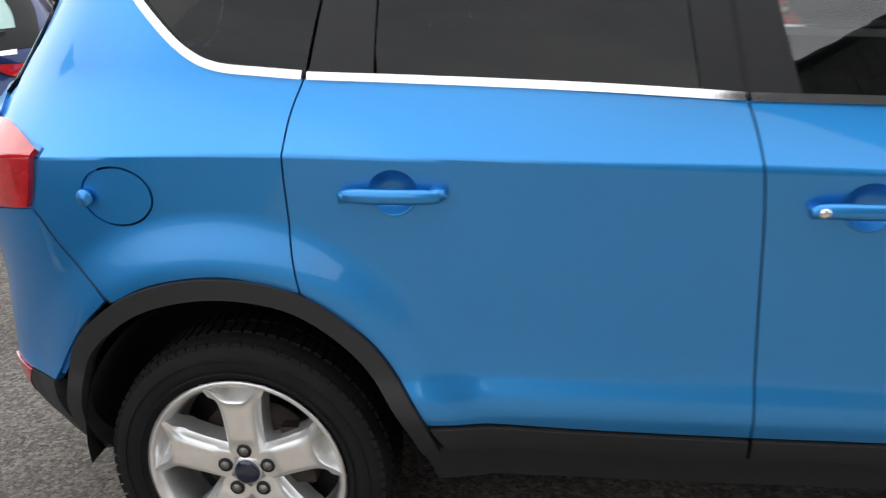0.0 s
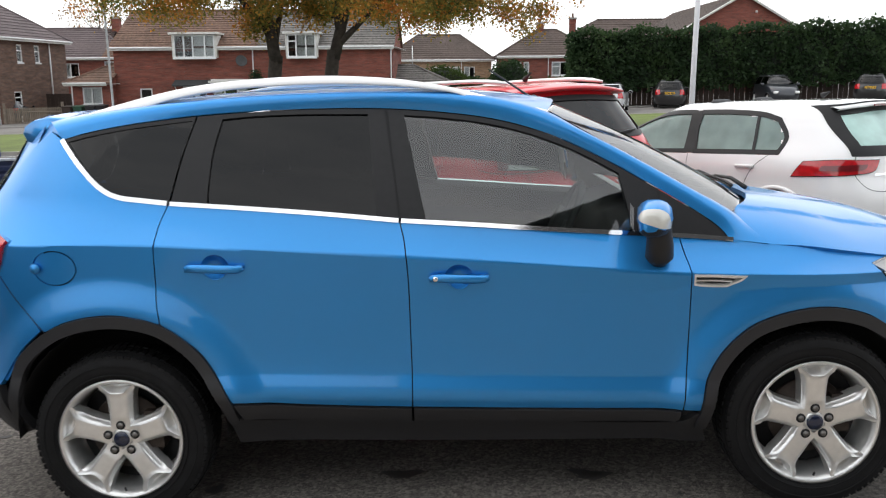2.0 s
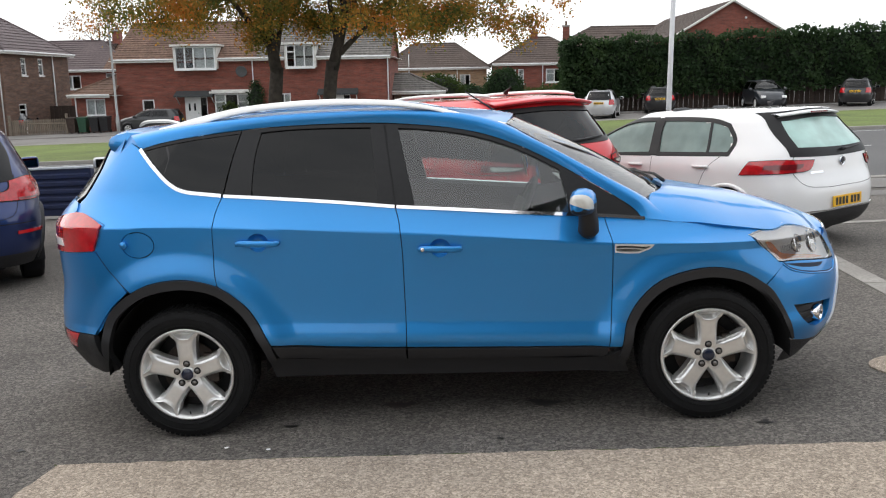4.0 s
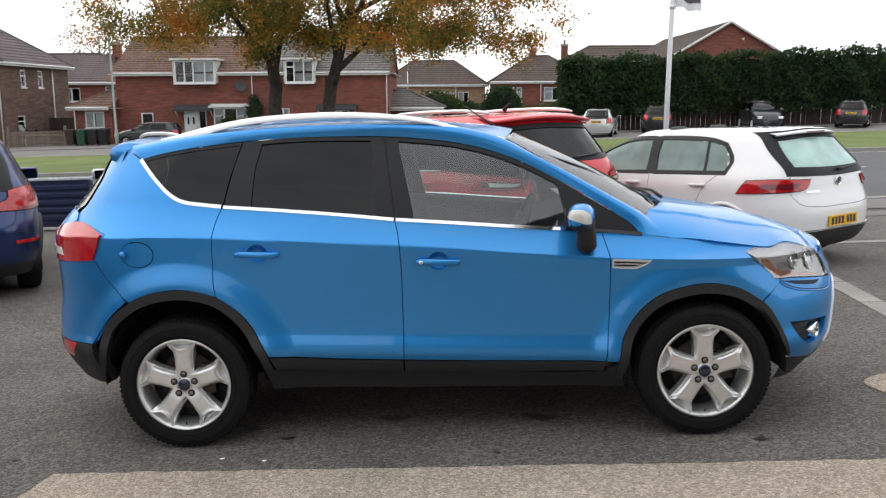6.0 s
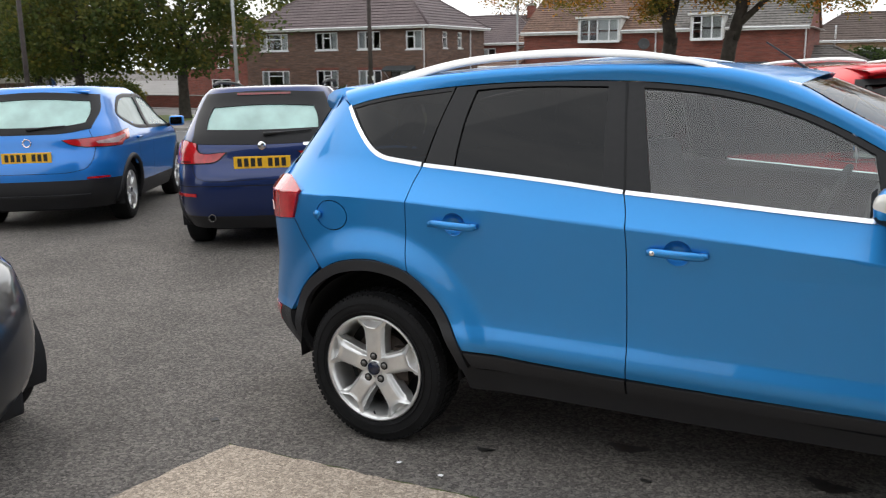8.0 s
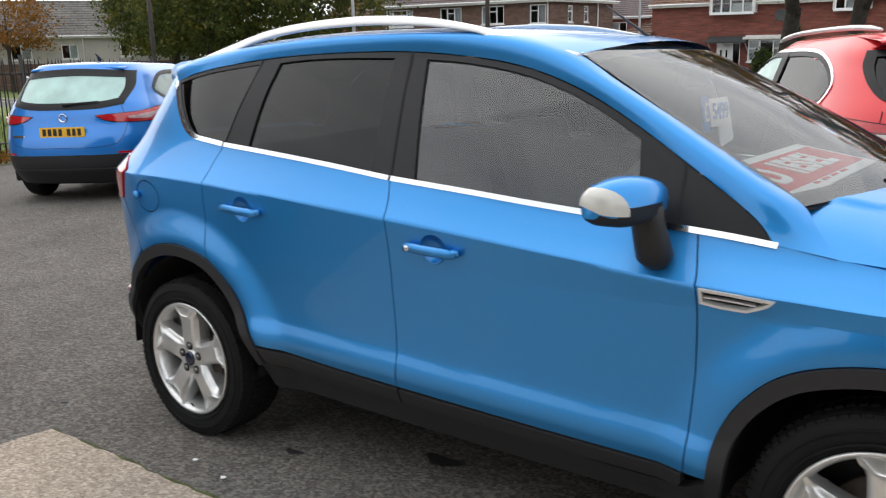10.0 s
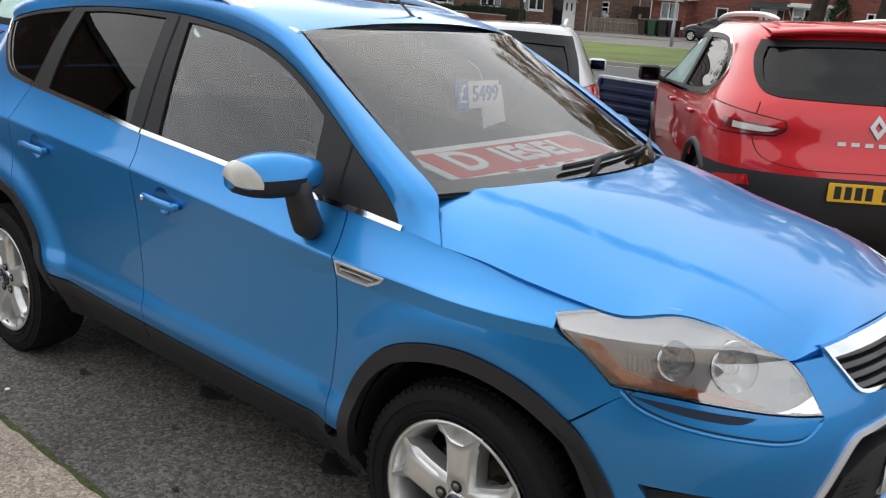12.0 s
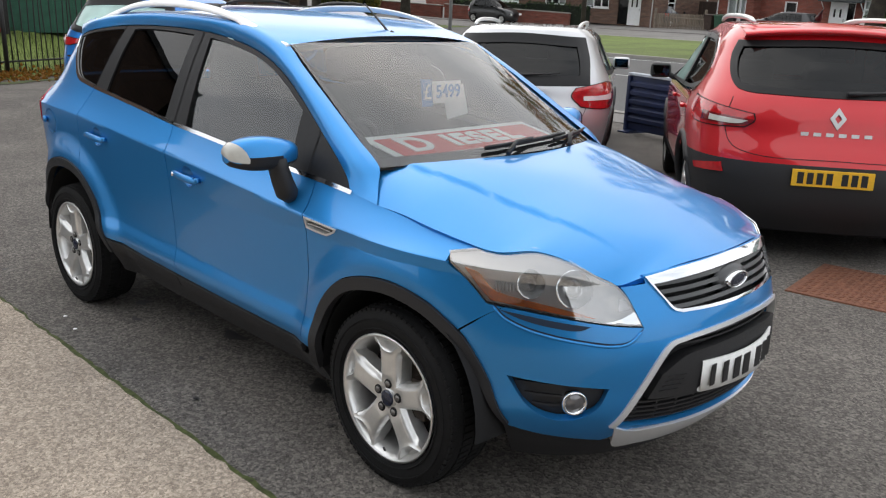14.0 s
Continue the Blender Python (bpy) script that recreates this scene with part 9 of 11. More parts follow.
def shell_house(name, m, label, L, D, H, rise, wall_mat, roof_mat, holes=(), right_holes=(), hip=(True, True), inset_hip=None, eave=0.35, courses=14, left_holes=(), roof_mat2=None, split=None):
    """Four walls, a floorless inside and a roof. Front along local x at y = 0, depth D."""
    h = thing(name, m, label, "house")
    I = Matrix.Identity(4)
    wall_piece(h, L, H, holes, I, wall_mat)
    wall_piece(h, L, H, (), pose(L, D, 0, 0, 0, 180), wall_mat)
    gab = (D / 2, H + rise)
    wall_piece(h, D - 0.5, H, right_holes, pose(L, 0.25, 0, 0, 0, 90), wall_mat, gable=None if hip[1] else (D / 2 - 0.25, H + rise * 0.97))
    wall_piece(h, D - 0.5, H, left_holes, pose(0, D - 0.25, 0, 0, 0, -90), wall_mat, gable=None if hip[0] else (D / 2 - 0.25, H + rise * 0.97))
    box_part("upper_floor", (L - 0.6, D - 0.6, 0.06), pose(L / 2, D / 2, H - 0.05), M_ROOM, h)
    box_part("partition", (L - 0.6, 0.08, H - 0.15), pose(L / 2, min(3.2, D / 2), H / 2 - 0.05), M_ROOM, h)
    e = eave
    k = inset_hip if inset_hip is not None else D / 2
    el, er = (-e, -e, H), (L + e, -e, H)
    bl, br = (-e, D + e, H), (L + e, D + e, H)
    rl = (k if hip[0] else -e * 0.4, D / 2, H + rise)
    rr = (L - k if hip[1] else L + e * 0.4, D / 2, H + rise)
    if not hip[0]:
        el, bl = (-e * 0.4, -e, H), (-e * 0.4, D + e, H)
    if not hip[1]:
        er, br = (L + e * 0.4, -e, H), (L + e * 0.4, D + e, H)
    if split:
        em, rm = (split, -e, H), (split, D / 2, H + rise)
        part("roof", *roof_plane(el, em, rl, rm, courses), roof_mat, h, smooth=False)
        part("roof", *roof_plane(em, er, rm, rr, courses), roof_mat2, h, "grey tiled half of the roof", smooth=False)
    else:
        part("roof", *roof_plane(el, er, rl, rr, courses), roof_mat, h, smooth=False)
    part("roof", *roof_plane(br, bl, rr, rl, courses), roof_mat, h, smooth=False)
    if hip[0]:
        part("roof", *roof_plane(bl, el, rl, rl, courses), roof_mat, h, smooth=False)
    if hip[1]:
        part("roof", *roof_plane(er, br, rr, rr, courses), roof_mat, h, smooth=False)
    ridge = [tube([Vector(rl) + Vector((0, 0, 0.06)), Vector(rr) + Vector((0, 0, 0.06))], 0.11, 8)]
    for ok, a, b, r in ((hip[0], el, bl, rl), (hip[1], er, br, rr)):
        if ok:
            ridge += [tube([Vector(a) + Vector((0, 0, 0.06)), Vector(r) + Vector((0, 0, 0.06))], 0.09, 8), tube([Vector(b) + Vector((0, 0, 0.06)), Vector(r) + Vector((0, 0, 0.06))], 0.09, 8)]
    part("ridge_tiles", *joined(*ridge), roof_mat, h)
    box_part("soffit", (L + 2 * e - 0.06, D + 2 * e - 0.06, 0.03), pose(L / 2, D / 2, H - 0.02), M_WPAINT, h)
    return h


I4 = Matrix.Identity(4)
# brown brick house with a hipped roof
HX, HY, HB = -44.8, 50.2, -1.25
op = [(HX, a, b, c, d) for a, b, c, d in ((-43.4, -40.75, 2.57, 3.82), (-38.2, -36.23, 2.57, 3.82), (-34.47, -32.56, 2.57, 3.82), (-30.45, -29.14, 2.53, 3.80), (-43.36, -40.73, -0.17, 1.08), (-38.2, -36.27, -0.17, 1.10), (-34.49, -32.52, -0.15, 1.09), (-31.75, -29.9, -1.2, 1.0))]
lo = [(a - HX, b - HX, c - HB, d - HB) for _, a, b, c, d in op]
hA = shell_house("brown_brick_house", pose(HX, HY, HB), "brown brick semi-detached house with a purple-brown hipped roof", 16.0, 9.5, 5.32, 3.6, M_BRICK_BROWN, M_TILE_PURPLE, holes=lo, right_holes=((2.2, 2.9, 3.85, 5.0), (4.6, 5.3, 3.85, 5.0), (1.4, 2.4, 0.9, 2.0)), courses=16)
for k, (a, b, c, d) in enumerate(lo[:7]):
    window(hA, I4, a, b, c, d, cols=(1, 2.2, 1) if k in (0, 4) else (1, 1) if k == 3 else (1, 1, 1), transom={1: 0.68} if k != 3 else {0: 0.68}, curtains=(0, 2) if k in (0, 4) else (1,) if k == 3 else (0,) if k in (2, 6) else (2,), head=M_BRICK_RED if k > 3 else None)
front_door(hA, I4, lo[7][0] + 0.8, lo[7][1], lo[7][2], lo[7][3], canopy=(lo[7][0] - 0.3, lo[7][1] + 0.25, lo[7][3] + 0.10))
box_part("porch_panel", (0.78, 0.05, 2.2), pose(lo[7][0] + 0.39, 0.10, lo[7][2] + 1.1), M_GLOSSBLACK, hA)
RS = pose(16.0, 0.25, 0, 0, 0, 90)
for a, b, c, d in ((2.2, 2.9, 3.85, 5.0), (4.6, 5.3, 3.85, 5.0), (1.4, 2.4, 0.9, 2.0)):
    window(hA, RS, a, b, c, d, cols=(1,), transom={0: 0.65}, curtains=(0,))
gutter(hA, I4, (-0.35, -0.42, 5.34), (16.35, -0.42, 5.34), drop=(15.82, -0.0, 0.0))
gutter(hA, I4, (16.42, -0.35, 5.34), (16.42, 9.8, 5.34))
part("downpipe", *tube([(16.06, 6.9, 5.2), (16.06, 6.9, 0.0)], 0.05, 8), M_UPVC, hA)
chimney(hA, I4, 8.0, 4.75, 8.6, 10.0)

# red brick house with two dormer windows
HX, HY, HB = -22.25, 52.0, -1.05
win = ((-18.2, -15.6, 2.80, 4.20), (-11.0, -9.2, 2.80, 4.20), (-20.7, -19.9, 0.05, 0.90), (-15.8, -13.6, -0.10, 1.20), (-11.75, -10.9, 0.0, 1.16), (-17.9, -16.4, -1.0, 1.06), (-8.6, -7.0, -1.0, 1.06))
lo = [(a - HX, b - HX, c - HB, min(d, 3.2) - HB) for a, b, c, d in win]
hR = shell_house("red_brick_house", pose(HX, HY, HB), "red brick terrace house with white windows and a tiled roof", 17.85, 8.0, 4.45, 2.5, M_BRICK_RED, M_TILE_BROWN, holes=lo, hip=(False, False), courses=16, roof_mat2=M_TILE_GREY, split=9.3)
for k in (0, 1):
    a, b, c, d = (win[k][0] - HX, win[k][1] - HX, win[k][2] - HB, win[k][3] - HB)
    window(hR, pose(0, -0.47, 0), a, b, c, d, cols=(1, 0.9, 1.2, 1.0) if k == 0 else (0.9, 1, 1), transom={0: 0.7} if k else None, curtains=(2, 3) if k == 0 else (1, 2))
    box_part("dormer_roof", (b - a + 0.5, 2.6, 0.13), pose((a + b) / 2, 0.62, d + 0.09), M_WPAINT, hR, 0.02)
    for x in (a - 0.06, b + 0.06):
        box_part("dormer_cheek", (0.10, 1.85, d - c), pose(x, 0.50, (d + c) / 2), M_WPAINT, hR)
window(hR, I4, *lo[2], cols=(1,), curtains=())
window(hR, I4, *lo[4], cols=(1, 1), curtains=(1,))
front_door(hR, I4, *lo[5], side_light=0.52, canopy=(lo[5][0] - 0.45, lo[5][1] + 0.55, lo[5][3] + 0.06))
front_door(hR, I4, *lo[6], side_light=0.5, canopy=(lo[6][0] - 0.45, lo[6][1] + 0.55, lo[6][3] + 0.06))
# shallow bay
a, b, c, d = lo[3]
window(hR, pose(0, -0.42, 0), a, b, c, d, cols=(1, 1.2, 1), transom={0: 0.6, 2: 0.6}, curtains=(0, 2))
box_part("bay_roof", (b - a + 0.55, 0.75, 0.14), pose((a + b) / 2, -0.30, d + 0.09), M_WPAINT, hR, 0.02)
box_part("bay_roof_step", (b - a + 0.30, 0.55, 0.10), pose((a + b) / 2, -0.24, d + 0.212), M_WPAINT, hR, 0.02)
box_part("bay_base", (b - a + 0.1, 0.42, c - 0.1), pose((a + b) / 2, -0.215, (c - 0.1) / 2), M_BRICK_RED, hR)
gutter(hR, I4, (-0.1, -0.42, 4.47), (win[0][0] - HX - 0.14, -0.42, 4.47))
gutter(hR, I4, (win[0][1] - HX + 0.14, -0.42, 4.47), (win[1][0] - HX - 0.14, -0.42, 4.47), drop=(-13.3 - HX, -0.0, 0.0))
gutter(hR, I4, (win[1][1] - HX + 0.14, -0.42, 4.47), (17.95, -0.42, 4.47), drop=(17.75, -0.0, 0.0))
dish = lathe([(0.0, 0.10), (0.15, 0.09), (0.28, 0.05), (0.36, 0.0), (0.37, 0.01), (0.28, 0.065), (0.0, 0.115)], 24, axis="y")
ds = part("satellite_dish", *moved(dish, pose(-13.95 - HX, -0.42, 2.60 - HB, -18, 0, 25)), M_TRIM, hR, "dark grey satellite dish on the wall")
part("arm", *tube([(-13.95 - HX, 0.0, 2.45 - HB), (-13.95 - HX, -0.34, 2.50 - HB), (-13.95 - HX, -0.85, 2.45 - HB)], 0.02, 6), M_TRIM, ds)
chimney(hR, I4, 8.9, 4.0, 6.6, 8.0)

# low annex with a lean roof, fixed to the red house's flank
an = shell_house("annex", pose(-24.7, 51.0, -1.15), "low red brick annex with a brown tiled roof", 2.45, 5.0, 2.38, 1.25, M_BRICK_RED, M_TILE_BROWN, holes=((0.70, 1.95, 1.1, 2.15),), hip=(True, False), inset_hip=2.0, courses=8)
window(an, I4, 0.70, 1.95, 1.1, 2.15, cols=(1, 1.2), curtains=(0, 1))
gutter(an, I4, (-0.35, -0.42, 2.40), (2.4, -0.42, 2.40), drop=(0.06, -0.0, 0.0))
# small house behind, with a long brown roof
hb = shell_house("brick_house", pose(-38.5, 70.0, -1.3), "small red brick house with a long brown roof behind", 10.6, 8.0, 4.45, 2.6, M_BRICK_RED, M_TILE_PURPLE, holes=((1.9, 2.4, 2.9, 4.0), (4.6, 6.1, 2.9, 4.05), (8.3, 9.8, 3.2, 4.2)), hip=(False, True), courses=14, split=8.2, roof_mat2=M_TILE_BROWN)
for q in ((1.9, 2.4, 2.9, 4.0), (4.6, 6.1, 2.9, 4.05), (8.3, 9.8, 3.2, 4.2)):
    window(hb, I4, *q, cols=(1, 1) if q[1] - q[0] > 0.8 else (1,), curtains=(0,))
gutter(hb, I4, (-0.1, -0.42, 4.47), (10.9, -0.42, 4.47))
chimney(hb, I4, 8.1, 3.8, 6.6, 7.9)
# second brown house further along
h2 = shell_house("brick_house", pose(-63.0, 62.0, -2.0), "red-brown brick house half hidden by trees", 9.2, 8.5, 5.3, 3.0, M_BRICK_RED, M_TILE_BROWN, holes=((4.7, 6.1, 3.3, 4.35), (3.8, 6.2, 1.1, 2.2), (0.8, 2.4, 3.3, 4.35)), courses=12)
for q in ((4.7, 6.1, 3.3, 4.35), (3.8, 6.2, 1.1, 2.2), (0.8, 2.4, 3.3, 4.35)):
    window(h2, I4, *q, cols=(1, 1), curtains=(0,))
gutter(h2, I4, (-0.3, -0.42, 5.32), (9.5, -0.42, 5.32), drop=(9.1, 0.0, 0.0))
# pale rendered house to the west, its front turned to the road
mF = pose(-66.5, 29.5, -1.5, 0, 0, 57.3)
hf = shell_house("rendered_house", mF, "pale roughcast house with a brown tiled roof", 16.0, 8.0, 3.9, 2.7, M_RENDER, M_TILE_GREY, holes=((2.4, 3.9, 2.2, 3.3), (6.0, 7.2, 2.2, 3.3), (10.3, 11.0, 2.3, 3.6), (2.4, 3.6, 0.5, 1.5)), hip=(False, False), courses=14)
for q in ((2.4, 3.9, 2.2, 3.3), (6.0, 7.2, 2.2, 3.3), (10.3, 11.0, 2.3, 3.6), (2.4, 3.6, 0.5, 1.5)):
    window(hf, I4, *q, cols=(1, 1) if q[1] - q[0] > 0.8 else (1,), curtains=(1,))
box_part("brick_plinth", (16.0, 0.10, 1.9), pose(8.0, -0.053, 0.95), M_BRICK_BROWN, hf)
gutter(hf, I4, (-0.1, -0.42, 3.92), (16.1, -0.42, 3.92), drop=(7.6, 0.0, 0.0))
chimney(hf, I4, 4.0, 4.0, 6.2, 7.6)
# garage with a grey hipped roof
ga = shell_house("garage", pose(-4.3, 54.0, -0.95), "low brick garage with a grey hipped roof", 3.2, 5.0, 2.03, 1.15, M_BRICK_BROWN, M_TILE_GREY, holes=((0.5, 2.7, 0.0, 1.75),), hip=(False, True), courses=8, inset_hip=2.2)
box_part("garage_door", (2.18, 0.05, 1.74), pose(1.6, 0.10, 0.875), M_UPVC, ga)
gutter(ga, I4, (-0.1, -0.42, 2.05), (3.5, -0.42, 2.05), drop=(3.14, 0.0, 0.0))
# tan brick pair of houses
hc = shell_house("tan_brick_house", pose(-7.4, 80.0, -1.0), "tan brick house with a grey-brown hipped roof", 10.2, 8.5, 3.95, 2.45, M_BRICK_TAN, M_TILE_DARK, holes=((1.1, 2.0, 2.65, 3.35), (4.6, 6.3, 2.2, 3.35), (7.6, 8.6, 2.0, 3.35), (6.5, 7.2, 2.2, 3.35)), courses=12, inset_hip=3.0)
for q in ((1.1, 2.0, 2.65, 3.35), (4.6, 6.3, 2.2, 3.35), (7.6, 8.6, 2.0, 3.35), (6.5, 7.2, 2.2, 3.35)):
    window(hc, I4, *q, cols=(1, 1) if q[1] - q[0] > 0.8 else (1,), curtains=(0,))
box_part("brick_lower_wall", (10.2, 0.10, 1.75), pose(5.1, -0.053, 0.875), M_BRICK_RED, hc)
gutter(hc, I4, (-0.3, -0.42, 3.97), (10.5, -0.42, 3.97), drop=(7.35, 0.0, 0.0))
part("vent_pipe", *tube([(2.7, -0.15, 3.6), (2.7, -0.15, 5.3)], 0.05, 8), M_UPVC, hc)
# brown brick house with two chimneys
hd = shell_house("brown_brick_house", pose(3.4, 75.0, -0.9), "brown brick house with a dark hipped roof and chimneys", 9.0, 8.5, 4.05, 2.45, M_BRICK_RED, M_TILE_DARK, holes=((1.3, 1.9, 2.3, 3.6), (2.1, 2.6, 2.3, 3.6), (4.6, 6.1, 2.4, 3.6)), courses=12, inset_hip=3.6)
for q in ((1.3, 1.9, 2.3, 3.6), (2.1, 2.6, 2.3, 3.6), (4.6, 6.1, 2.4, 3.6)):
    window(hd, I4, *q, cols=(1, 1) if q[1] - q[0] > 0.8 else (1,), transom={0: 0.65}, curtains=(0,))
gutter(hd, I4, (-0.3, -0.42, 4.07), (9.3, -0.42, 4.07), drop=(4.3, 0.0, 0.0))
chimney(hd, I4, 3.9, 4.25, 6.2, 7.1, 0.6)
chimney(hd, I4, 6.9, 4.25, 6.2, 7.5, 0.6)
# brick hall whose gable looks over the hedge
mE = pose(17.6, 66.0, -0.4, 0, 0, 0)
hE = thing("brick_hall", mE, "red-brown brick hall with a dark pitched roof", "building")
wall_piece(hE, 8.4, 5.6, (), I4, M_BRICK_RED, gable=(4.2, 8.0))
wall_piece(hE, 8.4, 5.6, (), pose(8.4, 22.0, 0, 0, 0, 180), M_BRICK_RED, gable=(4.2, 8.0))
wall_piece(hE, 21.4, 5.6, (), pose(8.4, 0.3, 0, 0, 0, 90), M_BRICK_RED)
wall_piece(hE, 21.4, 5.6, (), pose(0, 21.7, 0, 0, 0, -90), M_BRICK_RED)
part("roof", *roof_plane((-0.45, 22.2, 5.35), (-0.45, -0.3, 5.35), (4.2, 22.2, 8.05), (4.2, -0.3, 8.05), 18), M_TILE_DARK, hE, smooth=False)
part("roof", *roof_plane((8.85, -0.3, 5.35), (8.85, 22.2, 5.35), (4.2, -0.3, 8.05), (4.2, 22.2, 8.05), 18), M_TILE_DARK, hE, smooth=False)
for s in (-1, 1):
    part("bargeboard", *moved(tube([(4.2, -0.34, 8.02), (4.2 + s * 4.6, -0.34, 5.35)], 0.09, 4), I4), M_WPAINT, hE, smooth=False)
part("security_lamp", *moved(lathe([(0.0, -0.12), (0.08, -0.10), (0.10, 0.0), (0.0, 0.0)], 12, axis="y"), pose(5.3, -0.02, 6.7)), M_UPVC, hE)
# a side wing stretching west with the same roof
hW = shell_house("brick_wing", pose(9.5, 84.0, -0.6), "long dark roof of a hall wing behind the hedge", 14.0, 9.0, 5.0, 2.6, M_BRICK_RED, M_TILE_DARK, hip=(True, False), courses=10)


# ---- trees ----
def leaf_cloud(tips, count, spread, size, rng, flat=0.75):
    """Small folded leaves scattered about the tips."""
    n = len(tips)
    T = np.array([tuple(p) for p in tips])
    pick = rng.integers(0, n, count)
    P = T[pick] + rng.normal(0, 1, (count, 3)) * np.array([spread, spread, spread * flat])
    d = rng.normal(0, 1, (count, 3))
    d[:, 2] -= 0.6
    d /= np.linalg.norm(d, axis=1)[:, None]
    r = rng.normal(0, 1, (count, 3))
    s = np.cross(d, r)
    s /= np.linalg.norm(s, axis=1)[:, None]
    u = np.cross(s, d)
    L = size * rng.uniform(0.6, 1.35, count)[:, None]
    V = np.empty((count, 4, 3))
    V[:, 0] = P
    V[:, 1] = P + d * L * 0.45 + s * L * 0.42 + u * L * 0.12
    V[:, 2] = P + d * L
    V[:, 3] = P + d * L * 0.45 - s * L * 0.42 + u * L * 0.12
    i = np.arange(count)[:, None] * 4
    F = np.concatenate([np.concatenate([i, i + 1, i + 2], 1), np.concatenate([i, i + 2, i + 3], 1)])
    return V.reshape(-1, 3), F.tolist()


def tree(name, base, label, height, fork, crown, radii, trunk_r, seed, leaf_mat, leaves=9000, size=0.16, tips=240, limbs=7, spread=0.42, lean=(0, 0), low=None, hollow=0.35):
    """Tapered trunk with a fork, limbs that feed a crown of tips, and leaves about the tips."""
    rng = np.random.default_rng(seed)
    x, y, z = base
    t = thing(name, pose(x, y, z), label, "tree")
    C, R = np.array(crown), np.array(radii)
    top = np.array([lean[0], lean[1], fork])
    trunk = [(0, 0, -0.3), (0.02 * lean[0], 0, 0.15), (lean[0] * 0.3, lean[1] * 0.3, fork * 0.45), tuple(top)]
    v, f = tube(trunk, [trunk_r * 1.5, trunk_r * 1.12, trunk_r * 0.92, trunk_r * 0.85], 14)
    part("trunk", v, f, M_BARK, t)
    nodes, rad = [top], [trunk_r * 0.8]
    pieces = []
    crest = C + R * np.array([0.0, 0.0, 0.62])
    leader = spline([top - np.array([0, 0, 0.3]), top + (crest - top) * 0.3 + rng.normal(0, 0.14, 3), top + (crest - top) * 0.65 + rng.normal(0, 0.22, 3), crest], 6)
    thick = np.linspace(trunk_r * 0.82, trunk_r * 0.10, len(leader))
    pieces.append(tube(leader, list(thick), 10))
    for p, q in zip(leader[4:], thick[4:]):
        nodes.append(np.array(p))
        rad.append(q * 0.5)
    for k in range(limbs):
        a = 2 * math.pi * (k * 0.618 * limbs + rng.uniform(-0.25, 0.25)) / limbs
        el = rng.uniform(-0.1, 0.9)
        end = C + R * np.array([math.cos(a) * math.cos(el), math.sin(a) * math.cos(el), math.sin(el) * 0.9]) * 0.62
        at = int(len(leader) * (0.08 + 0.55 * k / limbs))
        root = np.array(leader[at])
        mid = root + (end - root) * 0.45 + np.array([0, 0, 0.10 * np.linalg.norm(end - root)]) + rng.normal(0, 0.15, 3)
        pts = spline([root, root + (mid - root) * 0.4, mid, end], 4)
        rr = np.linspace(min(thick[at] * 0.72, trunk_r * 0.46), trunk_r * 0.09, len(pts))
        pieces.append(tube(pts, list(rr), 8))
        for p, q in zip(pts[2:], rr[2:]):
            nodes.append(np.array(p))
            rad.append(q)
    tipl = []
    U = rng.normal(0, 1, (tips, 3))
    U /= np.linalg.norm(U, axis=1)[:, None]
    U *= (hollow + (1 - hollow) * rng.uniform(0, 1, tips) ** 0.5)[:, None]
    lump = 1 + 0.16 * np.sin(3.1 * U[:, 0] * 2 + seed) * np.cos(2.7 * U[:, 1] * 2 - seed)
    targets = C + U * R * lump[:, None]
    if low is not None:
        rho = np.clip(np.hypot(U[:, 0], U[:, 1]), 0, 1)
        targets[:, 2] = np.maximum(targets[:, 2], low + 1.9 * (1 - rho**2) + rng.uniform(0, 0.6, tips))
    for q in sorted(targets, key=lambda q: np.linalg.norm(q - top)):
        N = np.array(nodes)
        dist = np.linalg.norm(N - q, axis=1)
        i = int(np.argmin(dist))
        a, r0 = N[i], min(rad[i] * 0.7, 0.012 + 0.016 * dist[i])
        sag = a + (q - a) * 0.5 + np.array([0, 0, 0.12 * dist[i]]) + rng.normal(0, 0.06, 3)
        pieces.append(tube([a, sag, q], [r0, r0 * 0.7, 0.006], 5))
        nodes += [sag, q]
        rad += [r0 * 0.75, 0.02]
        tipl += [q, q, sag]
    v, f = joined(*pieces)
    tagged(part("branchwork", v, f, M_BARK, t), kind="stuff")
    v, f = leaf_cloud(tipl, leaves, spread, size, rng)
    tagged(part("crown", v, f, leaf_mat, t, smooth=False), kind="stuff")
    return t


bz = gz(-6.8, 27) + 0.1
tree("tree", (-6.8, 27.0, bz), "large autumn tree with orange and olive leaves on the verge", 12, 3.0, (-2.0, -0.3, 7.9), (5.8, 5.0, 4.9), 0.28, 3, M_LEAF_AUT, leaves=62000, size=0.092, tips=300, limbs=9, low=2.9, spread=0.27, lean=(0.25, 0))
tree("tree", (-4.8, 26.9, gz(-4.8, 26.9) + 0.1), "broad autumn tree turning orange, standing on the verge", 12, 3.1, (2.4, 0.1, 6.9), (6.6, 5.2, 4.9), 0.265, 11, M_LEAF_AUT, leaves=94000, size=0.092, tips=370, limbs=10, low=2.7, spread=0.27, lean=(0.3, 0))
